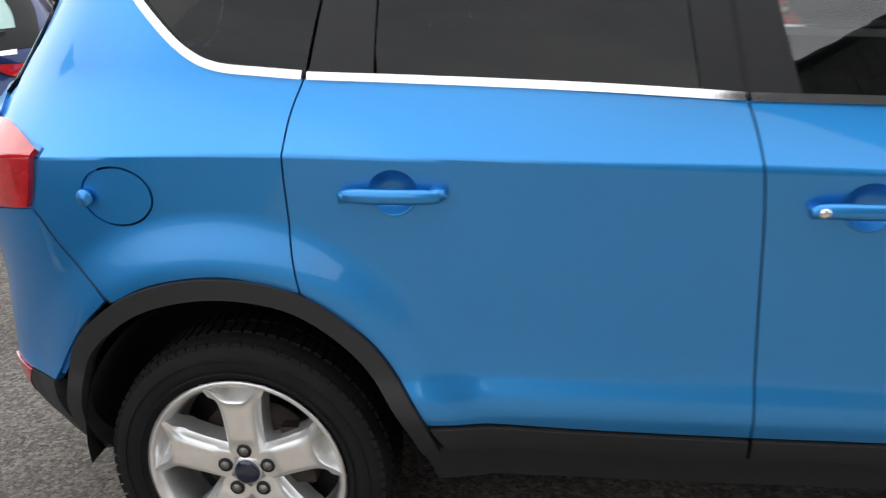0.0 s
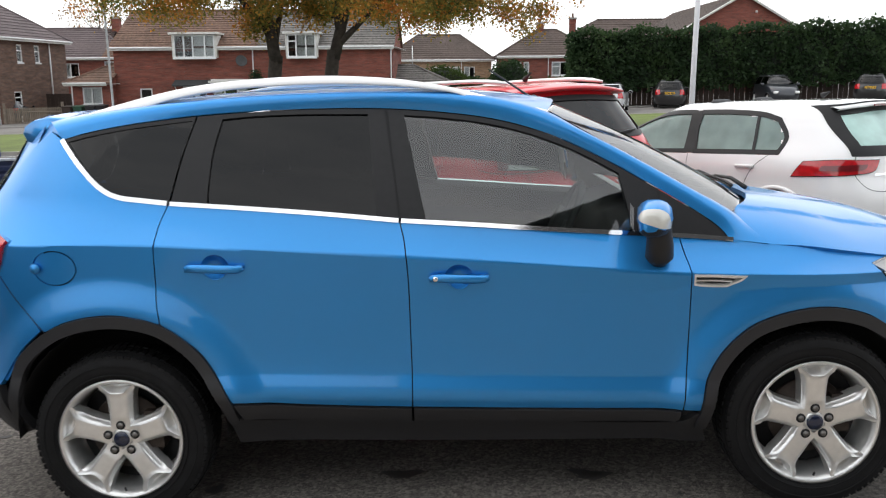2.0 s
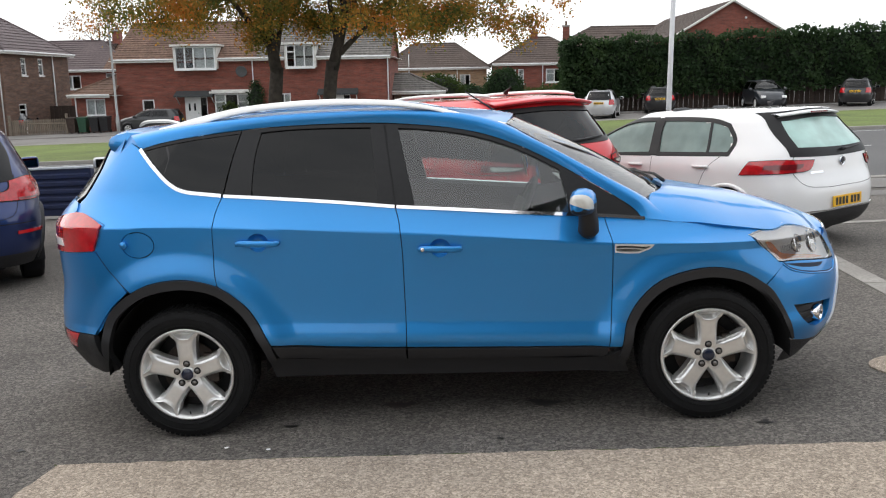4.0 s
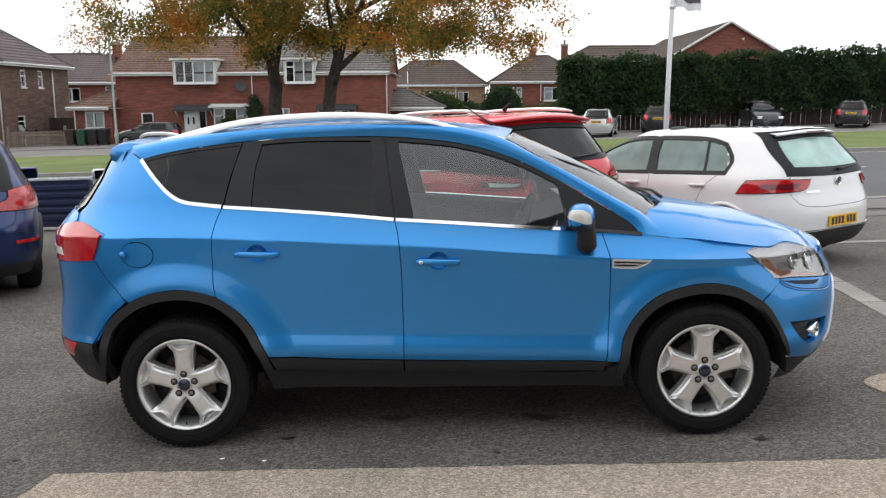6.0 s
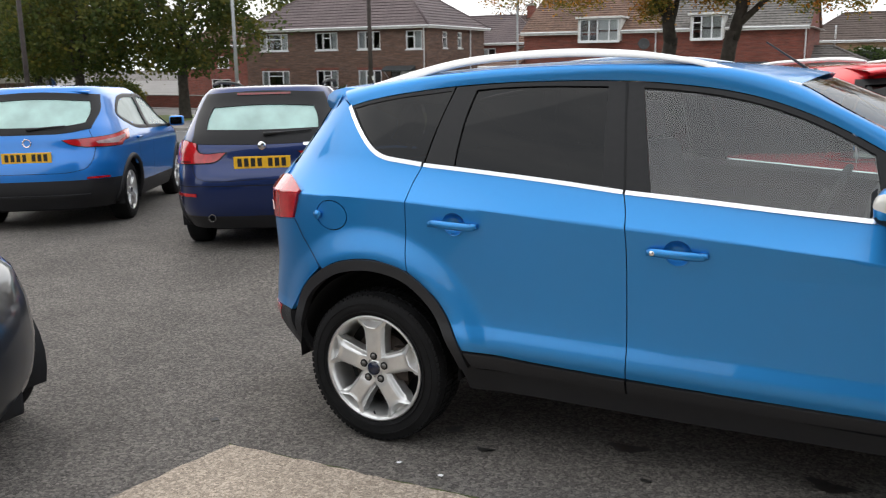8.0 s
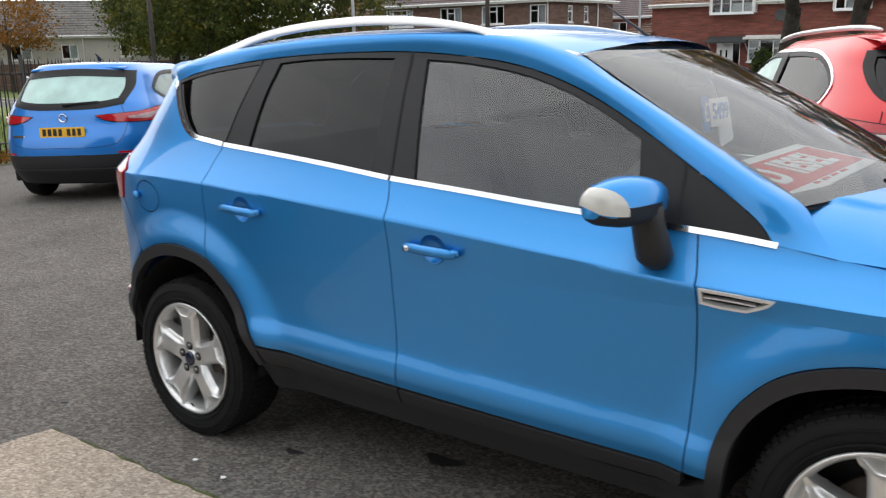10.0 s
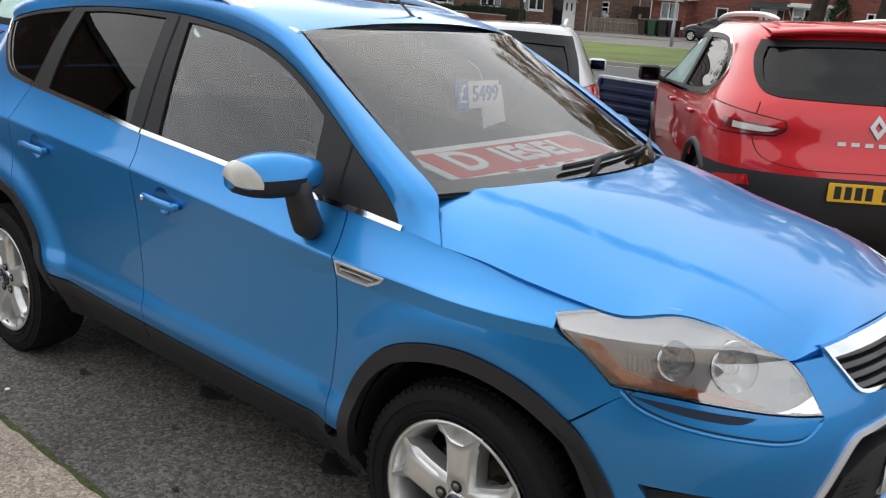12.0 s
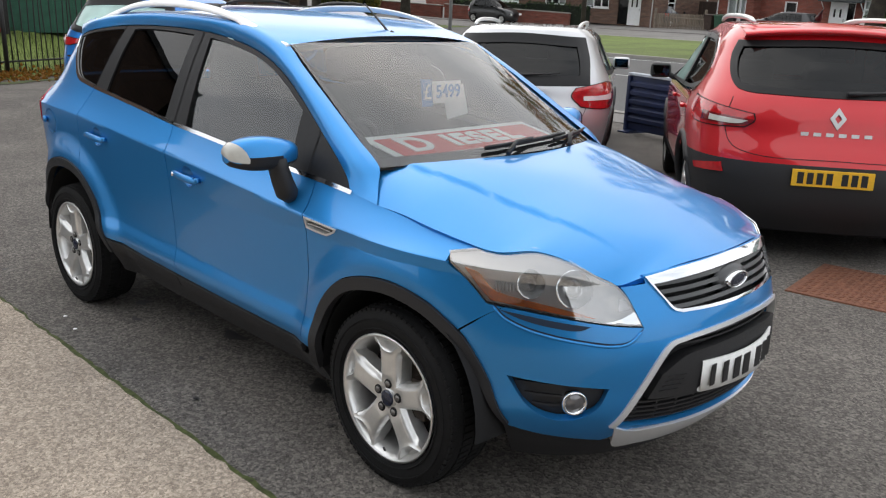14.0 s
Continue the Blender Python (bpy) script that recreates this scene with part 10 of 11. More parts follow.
for k, (x, y, s) in enumerate(((-35.5, 33.5, 21), (-41.5, 31.5, 22), (-49.0, 34.5, 23), (-57.0, 42.0, 24))):
    tree("tree", (x, y, gz(x, y) + 0.1), "dense dark green tree beside the road", 10, 2.6, (0.0, 0, 6.0), (5.0, 4.4, 4.2), 0.32, s, M_LEAF_GREEN, leaves=15000, size=0.22, tips=340, limbs=7, low=1.2, spread=0.45)
tree("tree", (-62.5, 30.0, gz(-62.5, 30) + 0.1), "thin bronze-leaved tree before the pale house", 8, 2.4, (0.0, 0, 4.8), (4.2, 3.4, 2.9), 0.16, 31, M_LEAF_BRONZE, leaves=3200, size=0.20, tips=240, limbs=7, low=1.8, spread=0.42)
tree("tree", (-41.0, 96.0, -1.5), "thin half-bare autumn tree behind the roofs", 12, 4.5, (0.0, 0, 8.0), (4.6, 4.0, 4.2), 0.22, 41, M_LEAF_BRONZE, leaves=1500, size=0.24, tips=320, limbs=9, spread=0.5)
tree("tree", (-49.0, 66.0, -1.5), "dark green tree behind the brown house", 12, 4.0, (0.0, 0, 8.2), (5.0, 4.0, 4.4), 0.30, 43, M_LEAF_GREEN, leaves=7000, size=0.30, tips=220, limbs=7, spread=0.55)


def bush(name, base, label, radii, seed, mat, leaves=3500, size=0.14):
    """A round shrub: a coat of leaves round a dark solid core that stands for its inner shade."""
    rng = np.random.default_rng(seed)
    b = thing(name, pose(*base), label, "bush")
    R = np.array(radii)
    U = rng.normal(0, 1, (500, 3))
    U /= np.linalg.norm(U, axis=1)[:, None]
    U *= (1 + 0.10 * np.sin(7 * U[:, 0] + seed) * np.cos(6 * U[:, 1]))[:, None]
    pts = U * R * 0.93 + np.array([0, 0, R[2] * 0.95])
    pts = pts[pts[:, 2] > 0.02]
    v, f = leaf_cloud(pts, leaves, 0.10 + 0.03 * R[0], size, rng)
    tagged(part("foliage", v, f, mat, b, smooth=False), kind="stuff")
    v, f = lathe([(0.02, 0), (0.62, 0.02), (0.84, 0.5), (0.86, 0.95), (0.68, 1.45), (0.3, 1.72), (0.01, 1.78)], 16, axis="z")
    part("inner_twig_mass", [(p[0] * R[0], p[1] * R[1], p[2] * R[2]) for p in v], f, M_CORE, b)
    for k in range(3):
        part("stem", *tube([(0.1 * k - 0.1, 0.05 * k, -0.1), (0.25 * (k - 1) * R[0], 0.1, R[2] * 0.7)], 0.04, 6), M_BARK, b)
    return b


bush("bush", (3.4, 60.0, -0.75), "clipped round dark green bush in a garden", (1.45, 1.4, 1.75), 5, M_LEAF_HEDGE, 6000, 0.15)
bush("bush", (6.9, 57.0, -0.75), "loose green bush behind the street", (2.7, 1.6, 1.05), 6, M_LEAF_BUSH, 5000, 0.17)
bush("bush", (-1.6, 62.0, -0.75), "dense green shrub behind the garage", (2.2, 1.6, 1.55), 7, M_LEAF_BUSH, 5000, 0.17)
bush("bush", (1.0, 64.0, -0.75), "low dark shrub in a back garden", (1.8, 1.4, 1.1), 8, M_LEAF_HEDGE, 3500, 0.16)
bush("bush", (9.6, 62.0, -0.75), "tall green shrub beside the hedge", (1.7, 1.4, 1.9), 9, M_LEAF_BUSH, 4500, 0.17)
bush("bush", (-26.6, 58.0, -1.1), "bright green shrub between two houses", (1.0, 1.0, 1.1), 10, M_LEAF_BUSH, 2500, 0.14)
bush("bush", (-13.0, 51.2, -1.0), "narrow dark climbing shrub against the red wall", (0.5, 0.4, 1.55), 12, M_LEAF_HEDGE, 1500, 0.13)
bush("bush", (-14.6, 50.6, -1.0), "spiky green garden plant before the bay window", (0.45, 0.4, 0.85), 13, M_LEAF_BUSH, 900, 0.2)
bush("bush", (-9.6, 58.5, -1.0), "green shrub seen past the red house", (1.2, 1.2, 1.3), 14, M_LEAF_BUSH, 2000, 0.17)
bush("bush", (-50.0, 41.0, -1.55), "broad dark shrub below the trees", (3.2, 1.6, 1.1), 15, M_LEAF_GREEN, 4500, 0.2)

# tall hedge over a dark board fence
rng = np.random.default_rng(77)
hx0, hx1 = 6.4, 75.0
hedge = thing("hedge", pose(0, 0, 0), "tall dense dark green conifer hedge above a fence", "hedge")
def hedge_top(x):
    return 3.95 + 0.75 * np.clip((x - 6.4) / 26, 0, 1) + 0.13 * np.sin(1.9 * x) + 0.09 * np.sin(4.3 * x + 1)
n = 46000
px = hx0 + (hx1 - hx0) * rng.uniform(0, 1, n) ** 1.15
low_z = 0.55 + 0.03 * (px - 6.4)
top_z = hedge_top(px)
u = rng.uniform(0, 1, n)
on_top = u > 0.82
pz = np.where(on_top, top_z + rng.normal(0, 0.10, n), low_z + (top_z - low_z) * rng.uniform(0, 1, n))
bulge = 0.22 * np.sin(1.3 * px) * np.sin(1.7 * pz + 0.4 * px) + 0.12 * np.sin(3.7 * px + 2 * pz)
py = np.where(on_top, 47.0 + 2.2 * rng.uniform(0, 1, n), 47.0 + bulge + 0.5 * np.clip((pz - low_z) / (top_z - low_z), 0, 1) ** 3 + rng.normal(0, 0.09, n))
v, f = leaf_cloud(np.stack([px, py, pz], 1), n, 0.03, 0.19, rng)
tagged(part("foliage", v, f, M_LEAF_HEDGE, hedge, smooth=False), kind="stuff")
left = np.stack([np.full(1800, hx0) + rng.normal(0, 0.1, 1800), rng.uniform(47, 49.2, 1800), rng.uniform(0.5, 3.95, 1800)], 1)
v, f = leaf_cloud(left, 1800, 0.03, 0.19, rng)
tagged(part("end_foliage", v, f, M_LEAF_HEDGE, hedge, smooth=False), kind="stuff")
vs, fs = [], []
xs = np.linspace(hx0 + 0.25, hx1 - 0.2, 60)
for x in xs:
    tz, lz = float(hedge_top(np.array(x))) - 0.28, 0.75 + 0.03 * (x - 6.4)
    vs += [(x, 47.35, lz), (x, 47.38, (lz + tz) / 2), (x, 47.75, tz), (x, 49.0, tz), (x, 49.1, lz)]
for i in range(len(xs) - 1):
    for k in range(5):
        l = (k + 1) % 5
        fs.append((i * 5 + k, i * 5 + l, i * 5 + 5 + l, i * 5 + 5 + k))
fs += [(0, 1, 2, 3, 4), tuple(len(vs) - 5 + k for k in (4, 3, 2, 1, 0))]
# solid core whose dark colour holds the hedge's inner shade
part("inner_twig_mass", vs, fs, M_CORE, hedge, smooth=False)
bf = thing("board_fence", pose(0, 0, 0), "dark stained board fence under the hedge", "fence")
me = None
for k in range(230):
    x = 6.5 + 0.30 * k
    if me is None:
        bm = bmesh.new()
        add_box(bm, (0.28, 0.03, 2.1), pose(0, 0, 0), 0.004, 1)
        b0 = bm_part("board", bm, M_FENCE, bf)
        me = b0.data
    else:
        b0 = new("board", me)
        b0.parent = bf
    b0.matrix_basis = pose(x, 47.75 + 0.02 * (k % 2), gz(x, 47.7) + 1.05)
for k in range(24):
    x = 6.4 + 3.0 * k
    box_part("post", (0.12, 0.12, 2.2), pose(x, 47.86, gz(x, 47.8) + 1.1), M_FENCE, bf)

# low garden wall with a hedge on it, before the brown house
lw = thing("garden_wall", pose(0, 0, 0), "low red brick garden wall with a stone coping", "wall")
for x0, x1 in ((-58.0, -46.0), (-45.6, -33.6)):
    zb = gz((x0 + x1) / 2, 47.5)
    box_part("brickwork", (x1 - x0, 0.22, 1.0), pose((x0 + x1) / 2, 47.2, zb + 0.45), M_BRICK_RED, lw)
    box_part("coping", (x1 - x0 + 0.06, 0.30, 0.07), pose((x0 + x1) / 2, 47.2, zb + 0.987), M_KERB, lw, 0.01)
for x0, x1, s in ((-45.4, -38.2, 1), (-37.8, -32.6, 2)):
    hb2 = thing("garden_hedge", pose(0, 0, 0), "clipped dark green garden hedge behind the low wall", "hedge")
    zb = gz((x0 + x1) / 2, 47.8)
    nn = int(900 * (x1 - x0) / 3)
    P = np.stack([rng.uniform(x0, x1, nn), rng.uniform(47.45, 48.3, nn), zb + rng.uniform(0.75, 1.45, nn)], 1)
    v, f = leaf_cloud(P, nn, 0.05, 0.13, rng)
    tagged(part("foliage", v, f, M_LEAF_HEDGE, hb2, smooth=False), kind="stuff")
    # dark block standing for the shade within the small hedge
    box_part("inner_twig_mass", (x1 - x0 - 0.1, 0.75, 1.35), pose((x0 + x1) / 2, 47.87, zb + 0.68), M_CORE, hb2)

# picket fence by the drive
pf = thing("picket_fence", pose(0, 0, 0), "weathered grey-brown picket fence by a drive", "fence")
me = None
for k in range(32):
    x, y = -28.6 + 0.115 * k, 50.2 + 0.004 * k
    if me is None:
        vs = [(-0.04, -0.01, 0), (0.04, -0.01, 0), (0.04, -0.01, 0.92), (0, -0.01, 1.0), (-0.04, -0.01, 0.92)]
        vs += [(a, 0.012, c) for a, b, c in vs]
        p0 = part("pale", vs, [(0, 1, 2, 3, 4), (9, 8, 7, 6, 5)] + [(i, i + 5, (i + 1) % 5 + 5, (i + 1) % 5) for i in range(5)], M_PALE, pf, smooth=False)
        me = p0.data
    else:
        p0 = new("pale", me)
        p0.parent = pf
    p0.matrix_basis = pose(x, y, gz(x, y) + 0.05)
for z in (0.32, 0.78):
    box_part("rail", (3.7, 0.05, 0.08), pose(-26.8, 50.25, gz(-26.8, 50.2) + z), M_PALE, pf)
for x in (-28.7, -25.0):
    box_part("post", (0.13, 0.13, 1.35), pose(x, 50.2, gz(x, 50.2) + 0.67), M_PALE, pf, 0.01)
panel_fence = thing("panel_fence", pose(-26.6, 56.0, gz(-26.6, 56) + 0.0), "dark brown panel fence between the houses", "fence")
for k in range(14):
    box_part("board", (0.26, 0.03, 1.7), pose(-2.0 + 0.27 * k, 0.02 * (k % 2), 0.9), M_FENCE, panel_fence)

# wheeled bins
def wheelie_bin(x, y, mat, label, h=1.05):
    b = thing("wheelie_bin", pose(x, y, gz(x, y) + 0.05, 0, 0, 4 * math.sin(9 * x)), label, "bin", "bins by the annex")
    v = []
    for z, a, c in ((0.08, 0.22, 0.24), (h - 0.1, 0.28, 0.34)):
        v += [(-a, -c, z), (a, -c, z), (a, c, z), (-a, c, z)]
    part("tub", v, [(3, 2, 1, 0), (4, 5, 6, 7), (0, 1, 5, 4), (1, 2, 6, 5), (2, 3, 7, 6), (3, 0, 4, 7)], mat, b, smooth=False)
    box_part("lid", (0.62, 0.76, 0.07), pose(0, 0.02, h - 0.06, 4, 0, 0), mat, b, 0.02)
    part("handle", *tube([(-0.24, 0.42, h - 0.12), (0.24, 0.42, h - 0.12)], 0.018, 6), mat, b)
    for s in (-1, 1):
        v, f = lathe([(0.0, -0.03), (0.10, -0.03), (0.10, 0.03), (0.0, 0.03)], 14, axis="x")
        part("wheel", [(q[0] + s * 0.22, q[1] + 0.22, q[2] + 0.10) for q in v], f, M_RUBBER, b)
    return b


wheelie_bin(-24.5, 49.9, M_FENCE, "dark brown wheeled bin beside the annex")
wheelie_bin(-23.75, 49.8, M_BINGREEN, "green wheeled bin beside the annex")
wheelie_bin(-23.0, 49.8, M_BINBLACK, "black wheeled bin beside the annex")
wheelie_bin(-22.4, 49.9, M_BINBLACK, "black wheeled bin beside the annex")

# lamp post, poles, flag
lp = thing("street_lamp", pose(-17.7, 40.0, gz(-17.7, 40)), "grey steel street lamp with a round head", "street lamp")
part("pole", *tube([(0, 0, -0.2), (0, 0, 1.2), (0, 0, 1.25), (-0.05, 0, 5.6), (-0.10, 0, 6.4)], [0.09, 0.09, 0.06, 0.05, 0.045], 12), M_GALV, lp)
v, f = lathe([(0.0, 0.16), (0.14, 0.15), (0.30, 0.06), (0.36, -0.02), (0.34, -0.06), (0.16, -0.10), (0.07, -0.22), (0.0, -0.22)], 20, axis="z")
part("head", *moved((v, f), pose(-0.1, 0, 6.52)), M_GALV, lp, "round grey lamp head")
for x, y, h, r, mat, lab in ((-25.2, 37.1, 9.0, 0.13, M_POLE_D, "tall dark wooden telegraph pole"), (-30.1, 31.8, 8.5, 0.10, M_GALV, "plain grey steel pole on the verge"), (-31.2, 20.2, 6.5, 0.11, M_POLE_D, "dark pole beyond the railings")):
    p0 = thing("pole", pose(x, y, gz(x, y)), lab, "pole")
    part("shaft", *tube([(0, 0, -0.2), (0, 0, h * 0.5), (0, 0, h)], [r, r * 0.9, r * 0.75], 12), mat, p0)
    box_part("collar", (r * 2.3, r * 2.3, 0.06), pose(0, 0, 0.12), M_KERB, p0, 0.01)
    box_part("sign_plate", (0.02, 0.16, 0.22), pose(r + 0.012, 0, 2.0), M_CARDWHITE, p0)
fx, fy = 4.15, 12.0
fp = thing("flagpole", pose(fx, fy, gz(fx, fy)), "white flagpole with a pale hanging flag", "flagpole")
part("shaft", *tube([(0, 0, -0.1), (0.02, 0, 2.5), (0.06, 0, 5.2), (0.08, 0, 6.8)], [0.055, 0.048, 0.04, 0.032], 14), M_POLE_W, fp)
part("base_plate", *lathe([(0.0, 0.04), (0.13, 0.04), (0.15, 0.0), (0.15, -0.05)], 16, axis="z"), M_POLE_W, fp)
vs, fs = [], []
for i in range(15):
    for j in range(29):
        u, w = i / 14, j / 28
        x = 0.07 + 0.56 * u * (1 - 0.10 * w)
        vs.append((x + 0.02 * w, 0.05 * math.sin(7 * u + 3 * w) + 0.02 * math.sin(13 * u - 5 * w), 5.6 - 1.95 * w - 0.10 * u * w + 0.02 * math.sin(9 * u)))
for i in range(14):
    for j in range(28):
        fs.append((i * 29 + j, (i + 1) * 29 + j, (i + 1) * 29 + j + 1, i * 29 + j + 1))
fl = part("flag", vs, fs, M_POLE_W, fp, "pale flag with a dark printed panel")
def on_flag(u, w):
    i, j = u * 14, w * 28
    a, b = min(int(i), 13), min(int(j), 27)
    p = Vector(vs[a * 29 + b]).lerp(Vector(vs[(a + 1) * 29 + b]), i - a)
    q = Vector(vs[a * 29 + b + 1]).lerp(Vector(vs[(a + 1) * 29 + b + 1]), i - a)
    return p.lerp(q, j - b)
def print_patch(name, u0, u1, w0, w1, mat, lift, cut=0.0):
    pv, pf, n = [], [], 12
    for k in range(n + 1):
        for l in range(n + 1):
            u, w = u0 + (u1 - u0) * k / n, w0 + (w1 - w0) * l / n
            if cut:
                r = max(abs(2 * k / n - 1), abs(2 * l / n - 1)) / max(1e-6, math.hypot(2 * k / n - 1, 2 * l / n - 1))
                u, w = (u0 + u1) / 2 + (u - (u0 + u1) / 2) * r, (w0 + w1) / 2 + (w - (w0 + w1) / 2) * r
            pv.append(on_flag(u, w) + Vector((0, -lift, 0)))
    for k in range(n):
        for l in range(n):
            pf.append((k * (n + 1) + l, (k + 1) * (n + 1) + l, (k + 1) * (n + 1) + l + 1, k * (n + 1) + l + 1))
    return part(name, pv, pf, mat, fl)
print_patch("printed_panel", 0.09, 0.95, 0.04, 0.93, M_FLAG, 0.006)
print_patch("bar", 0.20, 0.90, 0.70, 0.735, M_CARDWHITE, 0.012)
for k, (u, w, r, c) in enumerate(((0.36, 0.785, 0.10, (0.12, 0.42, 0.16)), (0.48, 0.82, 0.10, (0.62, 0.20, 0.06)), (0.62, 0.78, 0.11, (0.40, 0.10, 0.32)), (0.70, 0.84, 0.09, (0.12, 0.25, 0.45)), (0.80, 0.80, 0.08, (0.55, 0.10, 0.14)))):
    print_patch("printed_blob", u - r, u + r, w - r * 0.30, w + r * 0.30, material("flag_print_" + ("green", "orange", "violet", "blue", "red")[k], c, rough=0.8, vary=0.3, scale=12), 0.009 + 0.001 * k, cut=1.0)
part("collar", *tube([(0.045, 0, 3.62), (0.047, 0, 3.70)], 0.06, 12), M_POLE_W, fp)


# ---- steel barriers along the forecourt edge ----
def barrier(a, b, ha=0.85):
    a, b = Vector((*a, 0)), Vector((*b, 0))
    d = (b - a).normalized()
    ang = math.degrees(math.atan2(d.y, d.x))
    n = max(1, round((b - a).length / 1.75))
    L = (b - a).length / n
    for k in range(n):
        c = a + d * (L * (k + 0.5))
        t = thing("steel_barrier", pose(c.x, c.y, gz(c.x, c.y), 0, math.degrees(-math.atan2(gz(c.x + d.x, c.y + d.y) - gz(c.x, c.y), 1)), ang), "navy blue ribbed steel barrier panel", "barrier", "barriers along the forecourt edge")
        prof = [(0, 0.06), (0, 0.14)]
        for r in range(5):
            z = 0.16 + 0.125 * r
            prof += [(0, z), (-0.03, z + 0.025), (-0.03, z + 0.075), (0, z + 0.10)]
        prof += [(0, ha - 0.02), (0.02, ha - 0.02)]
        vs = [(x, y, z) for x in (-L / 2 + 0.01, L / 2 - 0.01) for y, z in prof]
        m = len(prof)
        part("ribbed_panel", vs, [(i, i + m, i + m + 1, i + 1) for i in range(m - 1)], M_BARRIER, t, smooth=False)
        box_part("back_sheet", (L - 0.02, 0.02, ha - 0.1), pose(0, 0.05, ha / 2), M_BARRIER, t)
        box_part("top_edge", (L - 0.01, 0.11, 0.035), pose(0, 0.02, ha), M_BARRIER_TOP, t, 0.006, "pale top edge")
        for s in (-1, 1):
            box_part("end_frame", (0.05, 0.10, ha - 0.03), pose(s * (L / 2 - 0.03), 0.01, ha / 2 - 0.015), M_BARRIER, t, 0.006)
            box_part("foot", (0.16, 0.42, 0.05), pose(s * (L / 2 - 0.12), 0.02, 0.025), M_BARRIER, t, 0.006)


barrier((-12.5, 10.2), (-5.9, 8.87))
barrier((-3.47, 8.1), (1.8, 7.15))

# ---- railings, bank and sheds to the west ----
line = [Vector(p) for p in ((-14.3, 1.0), (-15.3, 3.7), (-16.6, 6.6), (-18.6, 11.2))]
fence = thing("iron_railings", pose(0, 0, 0), "black iron railings, slightly bent, along the forecourt", "railings")
me = None
k = 0
for a, b in zip(line, line[1:]):
    d = b - a
    n = int(d.length / 0.155)
    for i in range(n):
        p = a + d * (i / n)
        if me is None:
            v, f = tube([(0, 0, -0.05), (0, 0, 0.9), (0, 0, 1.86), (0, 0, 1.95)], [0.013, 0.013, 0.013, 0.003], 6)
            o = part("rail_bar", v, f, M_IRON, fence)
            me = o.data
        else:
            o = new("rail_bar", me)
            o.parent = fence
        o.matrix_basis = pose(p.x, p.y, gz(p.x, p.y) + 0.10, 1.6 * math.sin(5.1 * k), 1.6 * math.sin(3.7 * k), 0)
        k += 1
    for z in (0.32, 1.72):
        part("cross_rail", *tube([(a.x, a.y, gz(a.x, a.y) + z), (b.x, b.y, gz(b.x, b.y) + z)], 0.020, 6), M_IRON, fence)
    part("post", *tube([(b.x, b.y, gz(b.x, b.y) - 0.1), (b.x, b.y, gz(b.x, b.y) + 2.1)], 0.045, 8), M_IRON, fence)
# grass bank behind the railings, litter along its foot
n_u, n_v = 40, 12
vs, fs = [], []
for i in range(n_u):
    t = i / (n_u - 1) * 3
    s = min(int(t), 2)
    p = line[s] + (line[s + 1] - line[s]) * (t - s)
    for j in range(n_v):
        q = j / (n_v - 1)
        x, y = p.x + 0.35 - 9.5 * q, p.y + 0.1 + 3.2 * q
        vs.append((x, y, gz(x, y) + 0.03 + 0.75 * min(1, q * 1.6) ** 1.3 + 0.04 * math.sin(3 * i + 5 * j)))
for i in range(n_u - 1):
    for j in range(n_v - 1):
        fs.append((i * n_v + j, (i + 1) * n_v + j, (i + 1) * n_v + j + 1, i * n_v + j + 1))
tagged(part("grass_bank", vs, [tuple(reversed(q)) for q in fs], M_GRASS), "rough grass bank behind the railings", "grass bank", kind="structure")
rng = np.random.default_rng(9)
tipl = []
for k in range(2600):
    t = rng.uniform(0, 2.999)
    s = int(t)
    p = line[s] + (line[s + 1] - line[s]) * (t - s)
    off = abs(rng.normal(0, 0.45)) * (1 if rng.uniform() < 0.85 else -0.4)
    x, y = p.x + off * 0.93, p.y + off * 0.36
    tipl.append((x, y, gz(x, y) + 0.02 + 0.16 * max(0, 1 - off / 0.9) * rng.uniform()))
v, f = leaf_cloud(tipl, 2600, 0.02, 0.085, rng, 0.3)
tagged(part("leaf_litter", v, f, M_LEAF_BRONZE, smooth=False), "brown fallen leaves heaped along the railings", "leaves", kind="stuff")
bl = []
for k in range(3800):
    t = rng.uniform(0, 2.999)
    s = int(t)
    p = line[s] + (line[s + 1] - line[s]) * (t - s)
    q = rng.uniform(0.02, 0.6) ** 1.2
    x, y = p.x + 0.35 - 9.5 * q, p.y + 0.1 + 3.2 * q
    z = gz(x, y) + 0.03 + 0.75 * min(1, q * 1.6) ** 1.3
    h = rng.uniform(0.08, 0.26)
    a = rng.uniform(0, 6.28)
    lx, ly = 0.4 * h * math.cos(a), 0.4 * h * math.sin(a)
    bl.append(([(x - 0.008, y, z - 0.02), (x + 0.008, y, z - 0.02), (x + lx, y + ly, z + h)], [(0, 1, 2)]))
tagged(part("grass_blades", *joined(*bl), M_LEAF_BUSH, smooth=False), "rough grass along the railings", "grass", kind="stuff")
# moss band and rough edge in front
vs, fs = [], []
for i in range(40):
    t = i / 39 * 2.6
    s = min(int(t), 2)
    p = line[s] + (line[s + 1] - line[s]) * (t - s)
    for o in (0.75, 1.02 + 0.07 * math.sin(5.3 * i)):
        x, y = p.x + o * 0.93, p.y + o * 0.36
        vs.append((x, y, gz(x, y) + 0.012))
tagged(part("moss_strip", vs, [(2 * i, 2 * i + 1, 2 * i + 3, 2 * i + 2) for i in range(39)], M_MOSS), "yellow-green moss along the asphalt's edge", "moss", kind="structure")
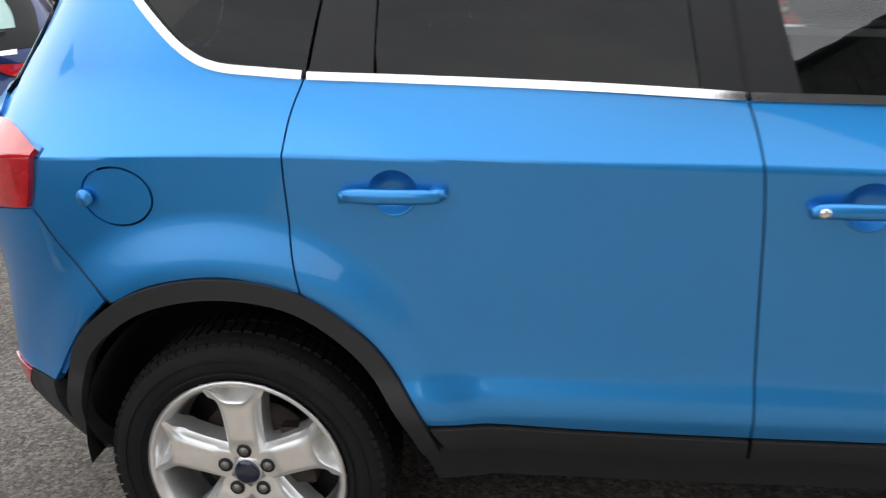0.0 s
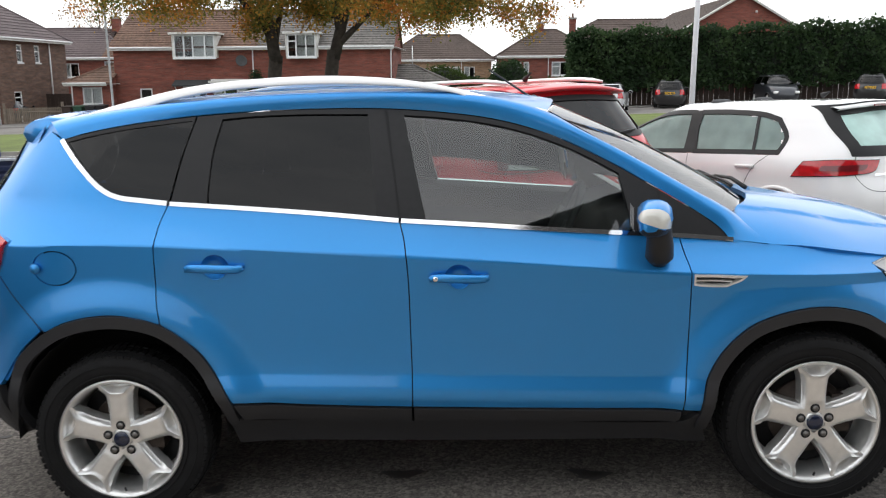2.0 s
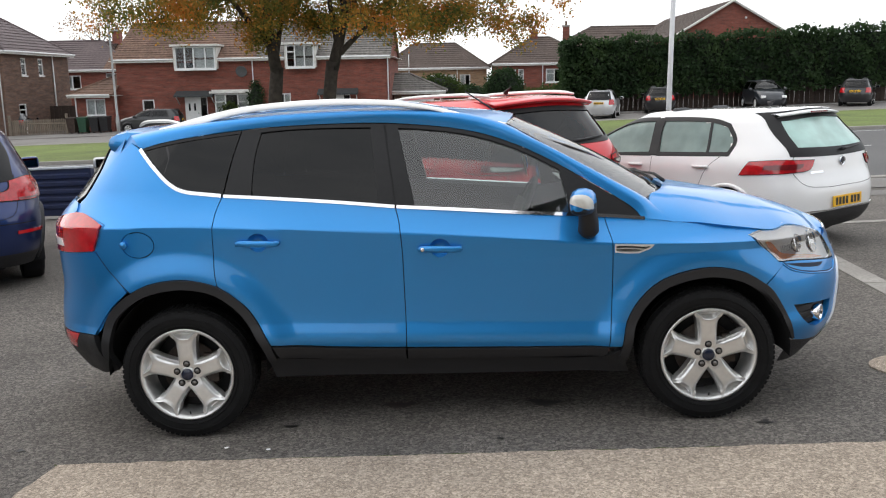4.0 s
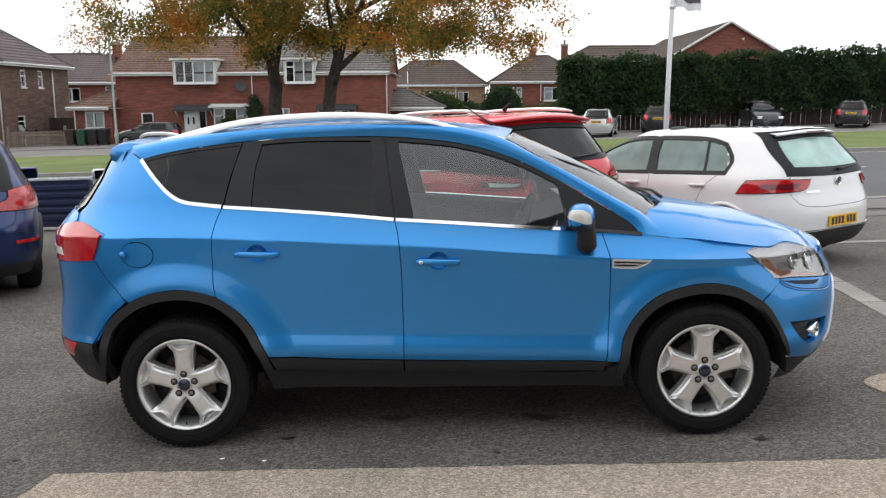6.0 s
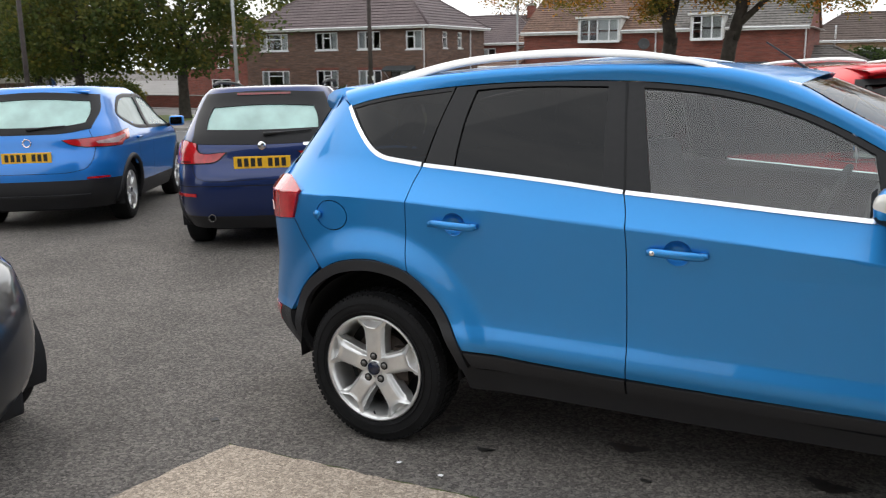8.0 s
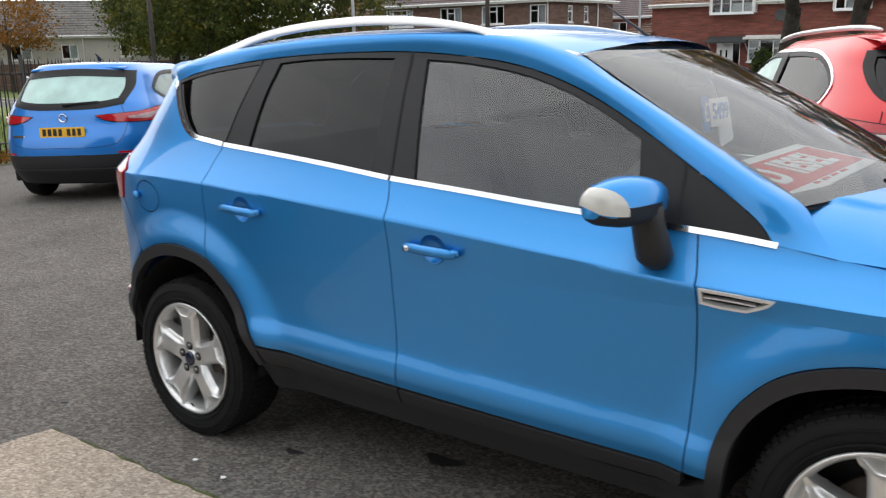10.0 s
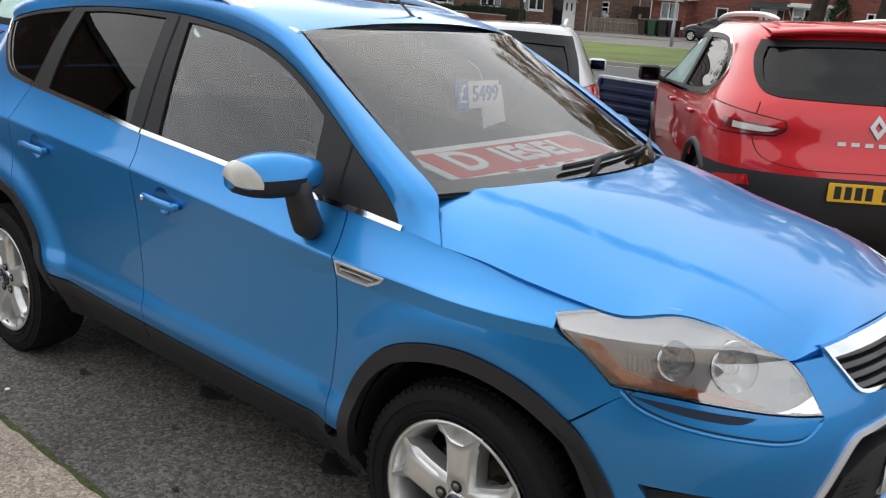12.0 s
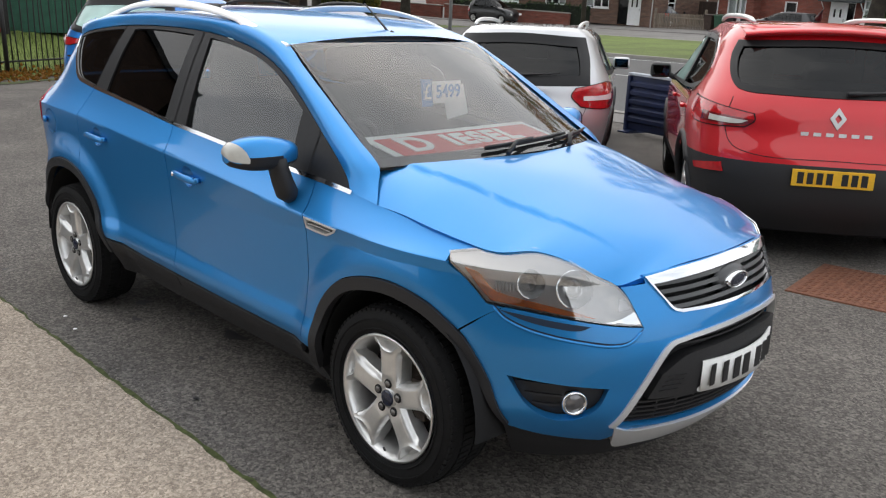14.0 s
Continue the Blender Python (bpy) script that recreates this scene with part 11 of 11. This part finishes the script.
# red board shed and green steel container
sh = thing("board_shed", pose(-20.2, 4.6, 0.0, 0, 0, -18), "flaking red board shed on the grass bank", "shed")
for k in range(13):
    box_part("board", (0.03, 0.165, 2.3), pose(0.012 * (k % 2), -1.45 + 0.17 * k, 1.1), M_REDWOOD, sh)
box_part("body", (1.8, 2.2, 2.2), pose(-0.93, -0.40, 1.1), M_REDWOOD, sh)
box_part("roof", (2.2, 2.5, 0.08), pose(-0.9, -0.40, 2.32, 0, 5, 0), M_SLATE, sh)
box_part("corner_post", (0.10, 0.16, 2.3), pose(0.0, 0.81, 1.1), M_IRON, sh)
ct = thing("steel_container", pose(-20.1, 6.95, -0.05, 0, 0, -18), "green steel container with a pale upper panel", "container")
box_part("body", (2.0, 2.0, 0.95), pose(-1.0, -0.45, 0.475), M_GREENBOX, ct, 0.01)
box_part("top_rail", (2.04, 2.04, 0.10), pose(-1.0, -0.45, 1.0), M_GREENBOX, ct, 0.01)
box_part("upper_panel", (1.96, 1.96, 1.3), pose(-1.0, -0.45, 1.70), M_RENDER, ct)
for k in range(4):
    box_part("rib", (0.03, 0.05, 0.85), pose(0.008, -1.25 + 0.5 * k, 0.48), M_GREENBOX, ct)
# brick building beside the forecourt, behind the walk
wb = thing("brick_workshop", pose(-15.5, -8.6, gz(-15.5, -3), 0, 0, 90), "dark brown brick workshop with a flat roof edge", "building")
wall_piece(wb, 8.0, 7.8, (), I4, M_BRICK_DARK)
wall_piece(wb, 8.0, 7.8, (), pose(8.0, 10.0, 0, 0, 0, 180), M_BRICK_DARK)
wall_piece(wb, 9.5, 7.8, (), pose(8.0, 0.25, 0, 0, 0, 90), M_BRICK_DARK)
wall_piece(wb, 9.5, 7.8, (), pose(0, 9.75, 0, 0, 0, -90), M_BRICK_DARK)
box_part("roof", (8.3, 10.3, 0.28), pose(4.0, 5.0, 7.9), M_SLATE, wb, 0.02)
part("lean_roof", [(0, -0.2, 7.9), (-1.5, -0.2, 5.6), (-1.5, 10, 5.6), (0, 10, 7.9), (0, -0.2, 7.7), (-1.5, -0.2, 5.4), (-1.5, 10, 5.4), (0, 10, 7.7)], [(0, 1, 2, 3), (4, 7, 6, 5), (0, 4, 5, 1), (1, 5, 6, 2), (2, 6, 7, 3), (3, 7, 4, 0)], M_SLATE, wb, smooth=False)
wall_piece(wb, 1.45, 5.4, (), pose(-1.48, 0, 0), M_BRICK_DARK)

# dark clad workshop behind the walk, its gable towards the forecourt
M_CLADDING = material("dark_profiled_cladding", (0.028, 0.027, 0.026), rough=0.6, vary=0.2, scale=4, stain=0.2, stain_scale=0.8)
gh = thing("clad_workshop", pose(-0.9, -9.2, gz(5, -9.2) - 0.1), "dark profiled-steel workshop with a low gable", "building")
wall_piece(gh, 12.0, 4.2, (), pose(12.0, 0, 0, 0, 0, 180), M_CLADDING, gable=(6.0, 10.8))
wall_piece(gh, 12.0, 4.2, (), pose(0, -9.0, 0), M_CLADDING, gable=(6.0, 10.8))
wall_piece(gh, 8.4, 4.2, (), pose(12.0, -8.7, 0, 0, 0, 90), M_CLADDING)
wall_piece(gh, 8.4, 4.2, (), pose(0, -0.3, 0, 0, 0, -90), M_CLADDING)
for k in range(40):
    x = 0.15 + 0.30 * k
    h = 4.2 + 6.6 * (1 - abs(x - 6.0) / 6.0) - 0.1
    box_part("cladding_rib", (0.06, 0.04, h), pose(x, 0.022, h / 2), M_CLADDING, gh)
part("roof", *roof_plane((-0.3, 0.3, 4.15), (-0.3, -9.3, 4.15), (6.0, 0.3, 10.9), (6.0, -9.3, 10.9), 10), M_SLATE, gh, smooth=False)
part("roof", *roof_plane((12.3, -9.3, 4.15), (12.3, 0.3, 4.15), (6.0, -9.3, 10.9), (6.0, 0.3, 10.9), 10), M_SLATE, gh, smooth=False)

# ---- cars across the road ----
def far_car(x, y, a, mat, label, tall=0.0, name="hatchback_car"):
    T = tall
    s = Skin(tail=([0.2, 0.5, 0.9, 1.1 + T * 0.5, 1.45 + T], [-1.85, -1.95, -1.92, -1.85, -1.55]), nose=([0.2, 0.35, 0.6, 0.78, 0.90 + T * 0.3, 1.02 + T * 0.4, 1.2 + T * 0.6, 1.45 + T], [1.85, 1.95, 1.97, 1.90, 1.62, 1.10, 0.75, 0.15]), width=([0.2, 0.35, 0.5, 0.7, 0.9, 0.98 + T * 0.5, 1.2 + T * 0.7, 1.45 + T], [0.76, 0.83, 0.85, 0.85, 0.84, 0.81, 0.70, 0.56]), roof=1.45 + T)
    z0, z1 = 0.99 + T * 0.4, 1.34 + T
    sw = [[(-1.30, z0), (-0.30, z0), (-0.30, z1), (-1.15, z1)], [(-0.22, z0), (0.85, z0), (0.35, z1), (-0.22, z1)]]
    rw = [(-0.55, z0 + 0.03), (0.55, z0 + 0.03), (0.48, z1), (-0.48, z1)]
    c = build_car(name, pose(x, y, gz(x, y) + 0.02, 0, 0, a), label, s, mat, sw, rw, (-1.2, 1.2), wheel_r=0.30, arch_r=0.345, fine=False, group="cars across the road", glass_side=M_DARKGLASS, glass_rear=M_DARKGLASS)
    corner_patch(c, s, "tail_light", [(42, 0.72), (62, 0.72), (60, 0.98), (44, 0.98)], M_REDLENS)
    rear_plate(c, s, 0.80, M_PLATE_Y)
    nz = 0.66
    for sg in (-1, 1):
        xx = float(s.nx(np.array([nz]))[0])
        box_part("headlight", (0.10, 0.30, 0.14), pose(xx - 0.10, sg * 0.55, nz, 0, 0, sg * -22), M_BOWL, c, 0.03)
    car_mirror(c, s, 0.72, 0.95 + T * 0.4, mat)
    return c


far_car(7.8, 42.2, 75, M_SILVER, "silver hatchback parked across the road")
far_car(11.5, 45.0, 78, M_BLACKCAR, "black hatchback parked beneath the hedge")
far_car(17.5, 45.4, -92, M_DARKCAR, "dark blue people carrier facing the road", 0.15, "people_carrier_car")
far_car(22.2, 44.0, 62, M_BLACKCAR, "small black hatchback with tall red tail lights")
far_car(-18.6, 47.6, 180, M_BLACKCAR, "black hatchback before the red house")
far_car(-29.6, 53.2, 100, M_DARKCAR, "dark grey hatchback in the drive of the brown house")
far_car(-39.0, 45.4, 8, M_BLACKCAR, "black off-roader parked by the garden wall", 0.2, "off_roader_car")
far_car(-54.0, 27.6, -8, M_WHITE, "white hatchback parked by the pale house")
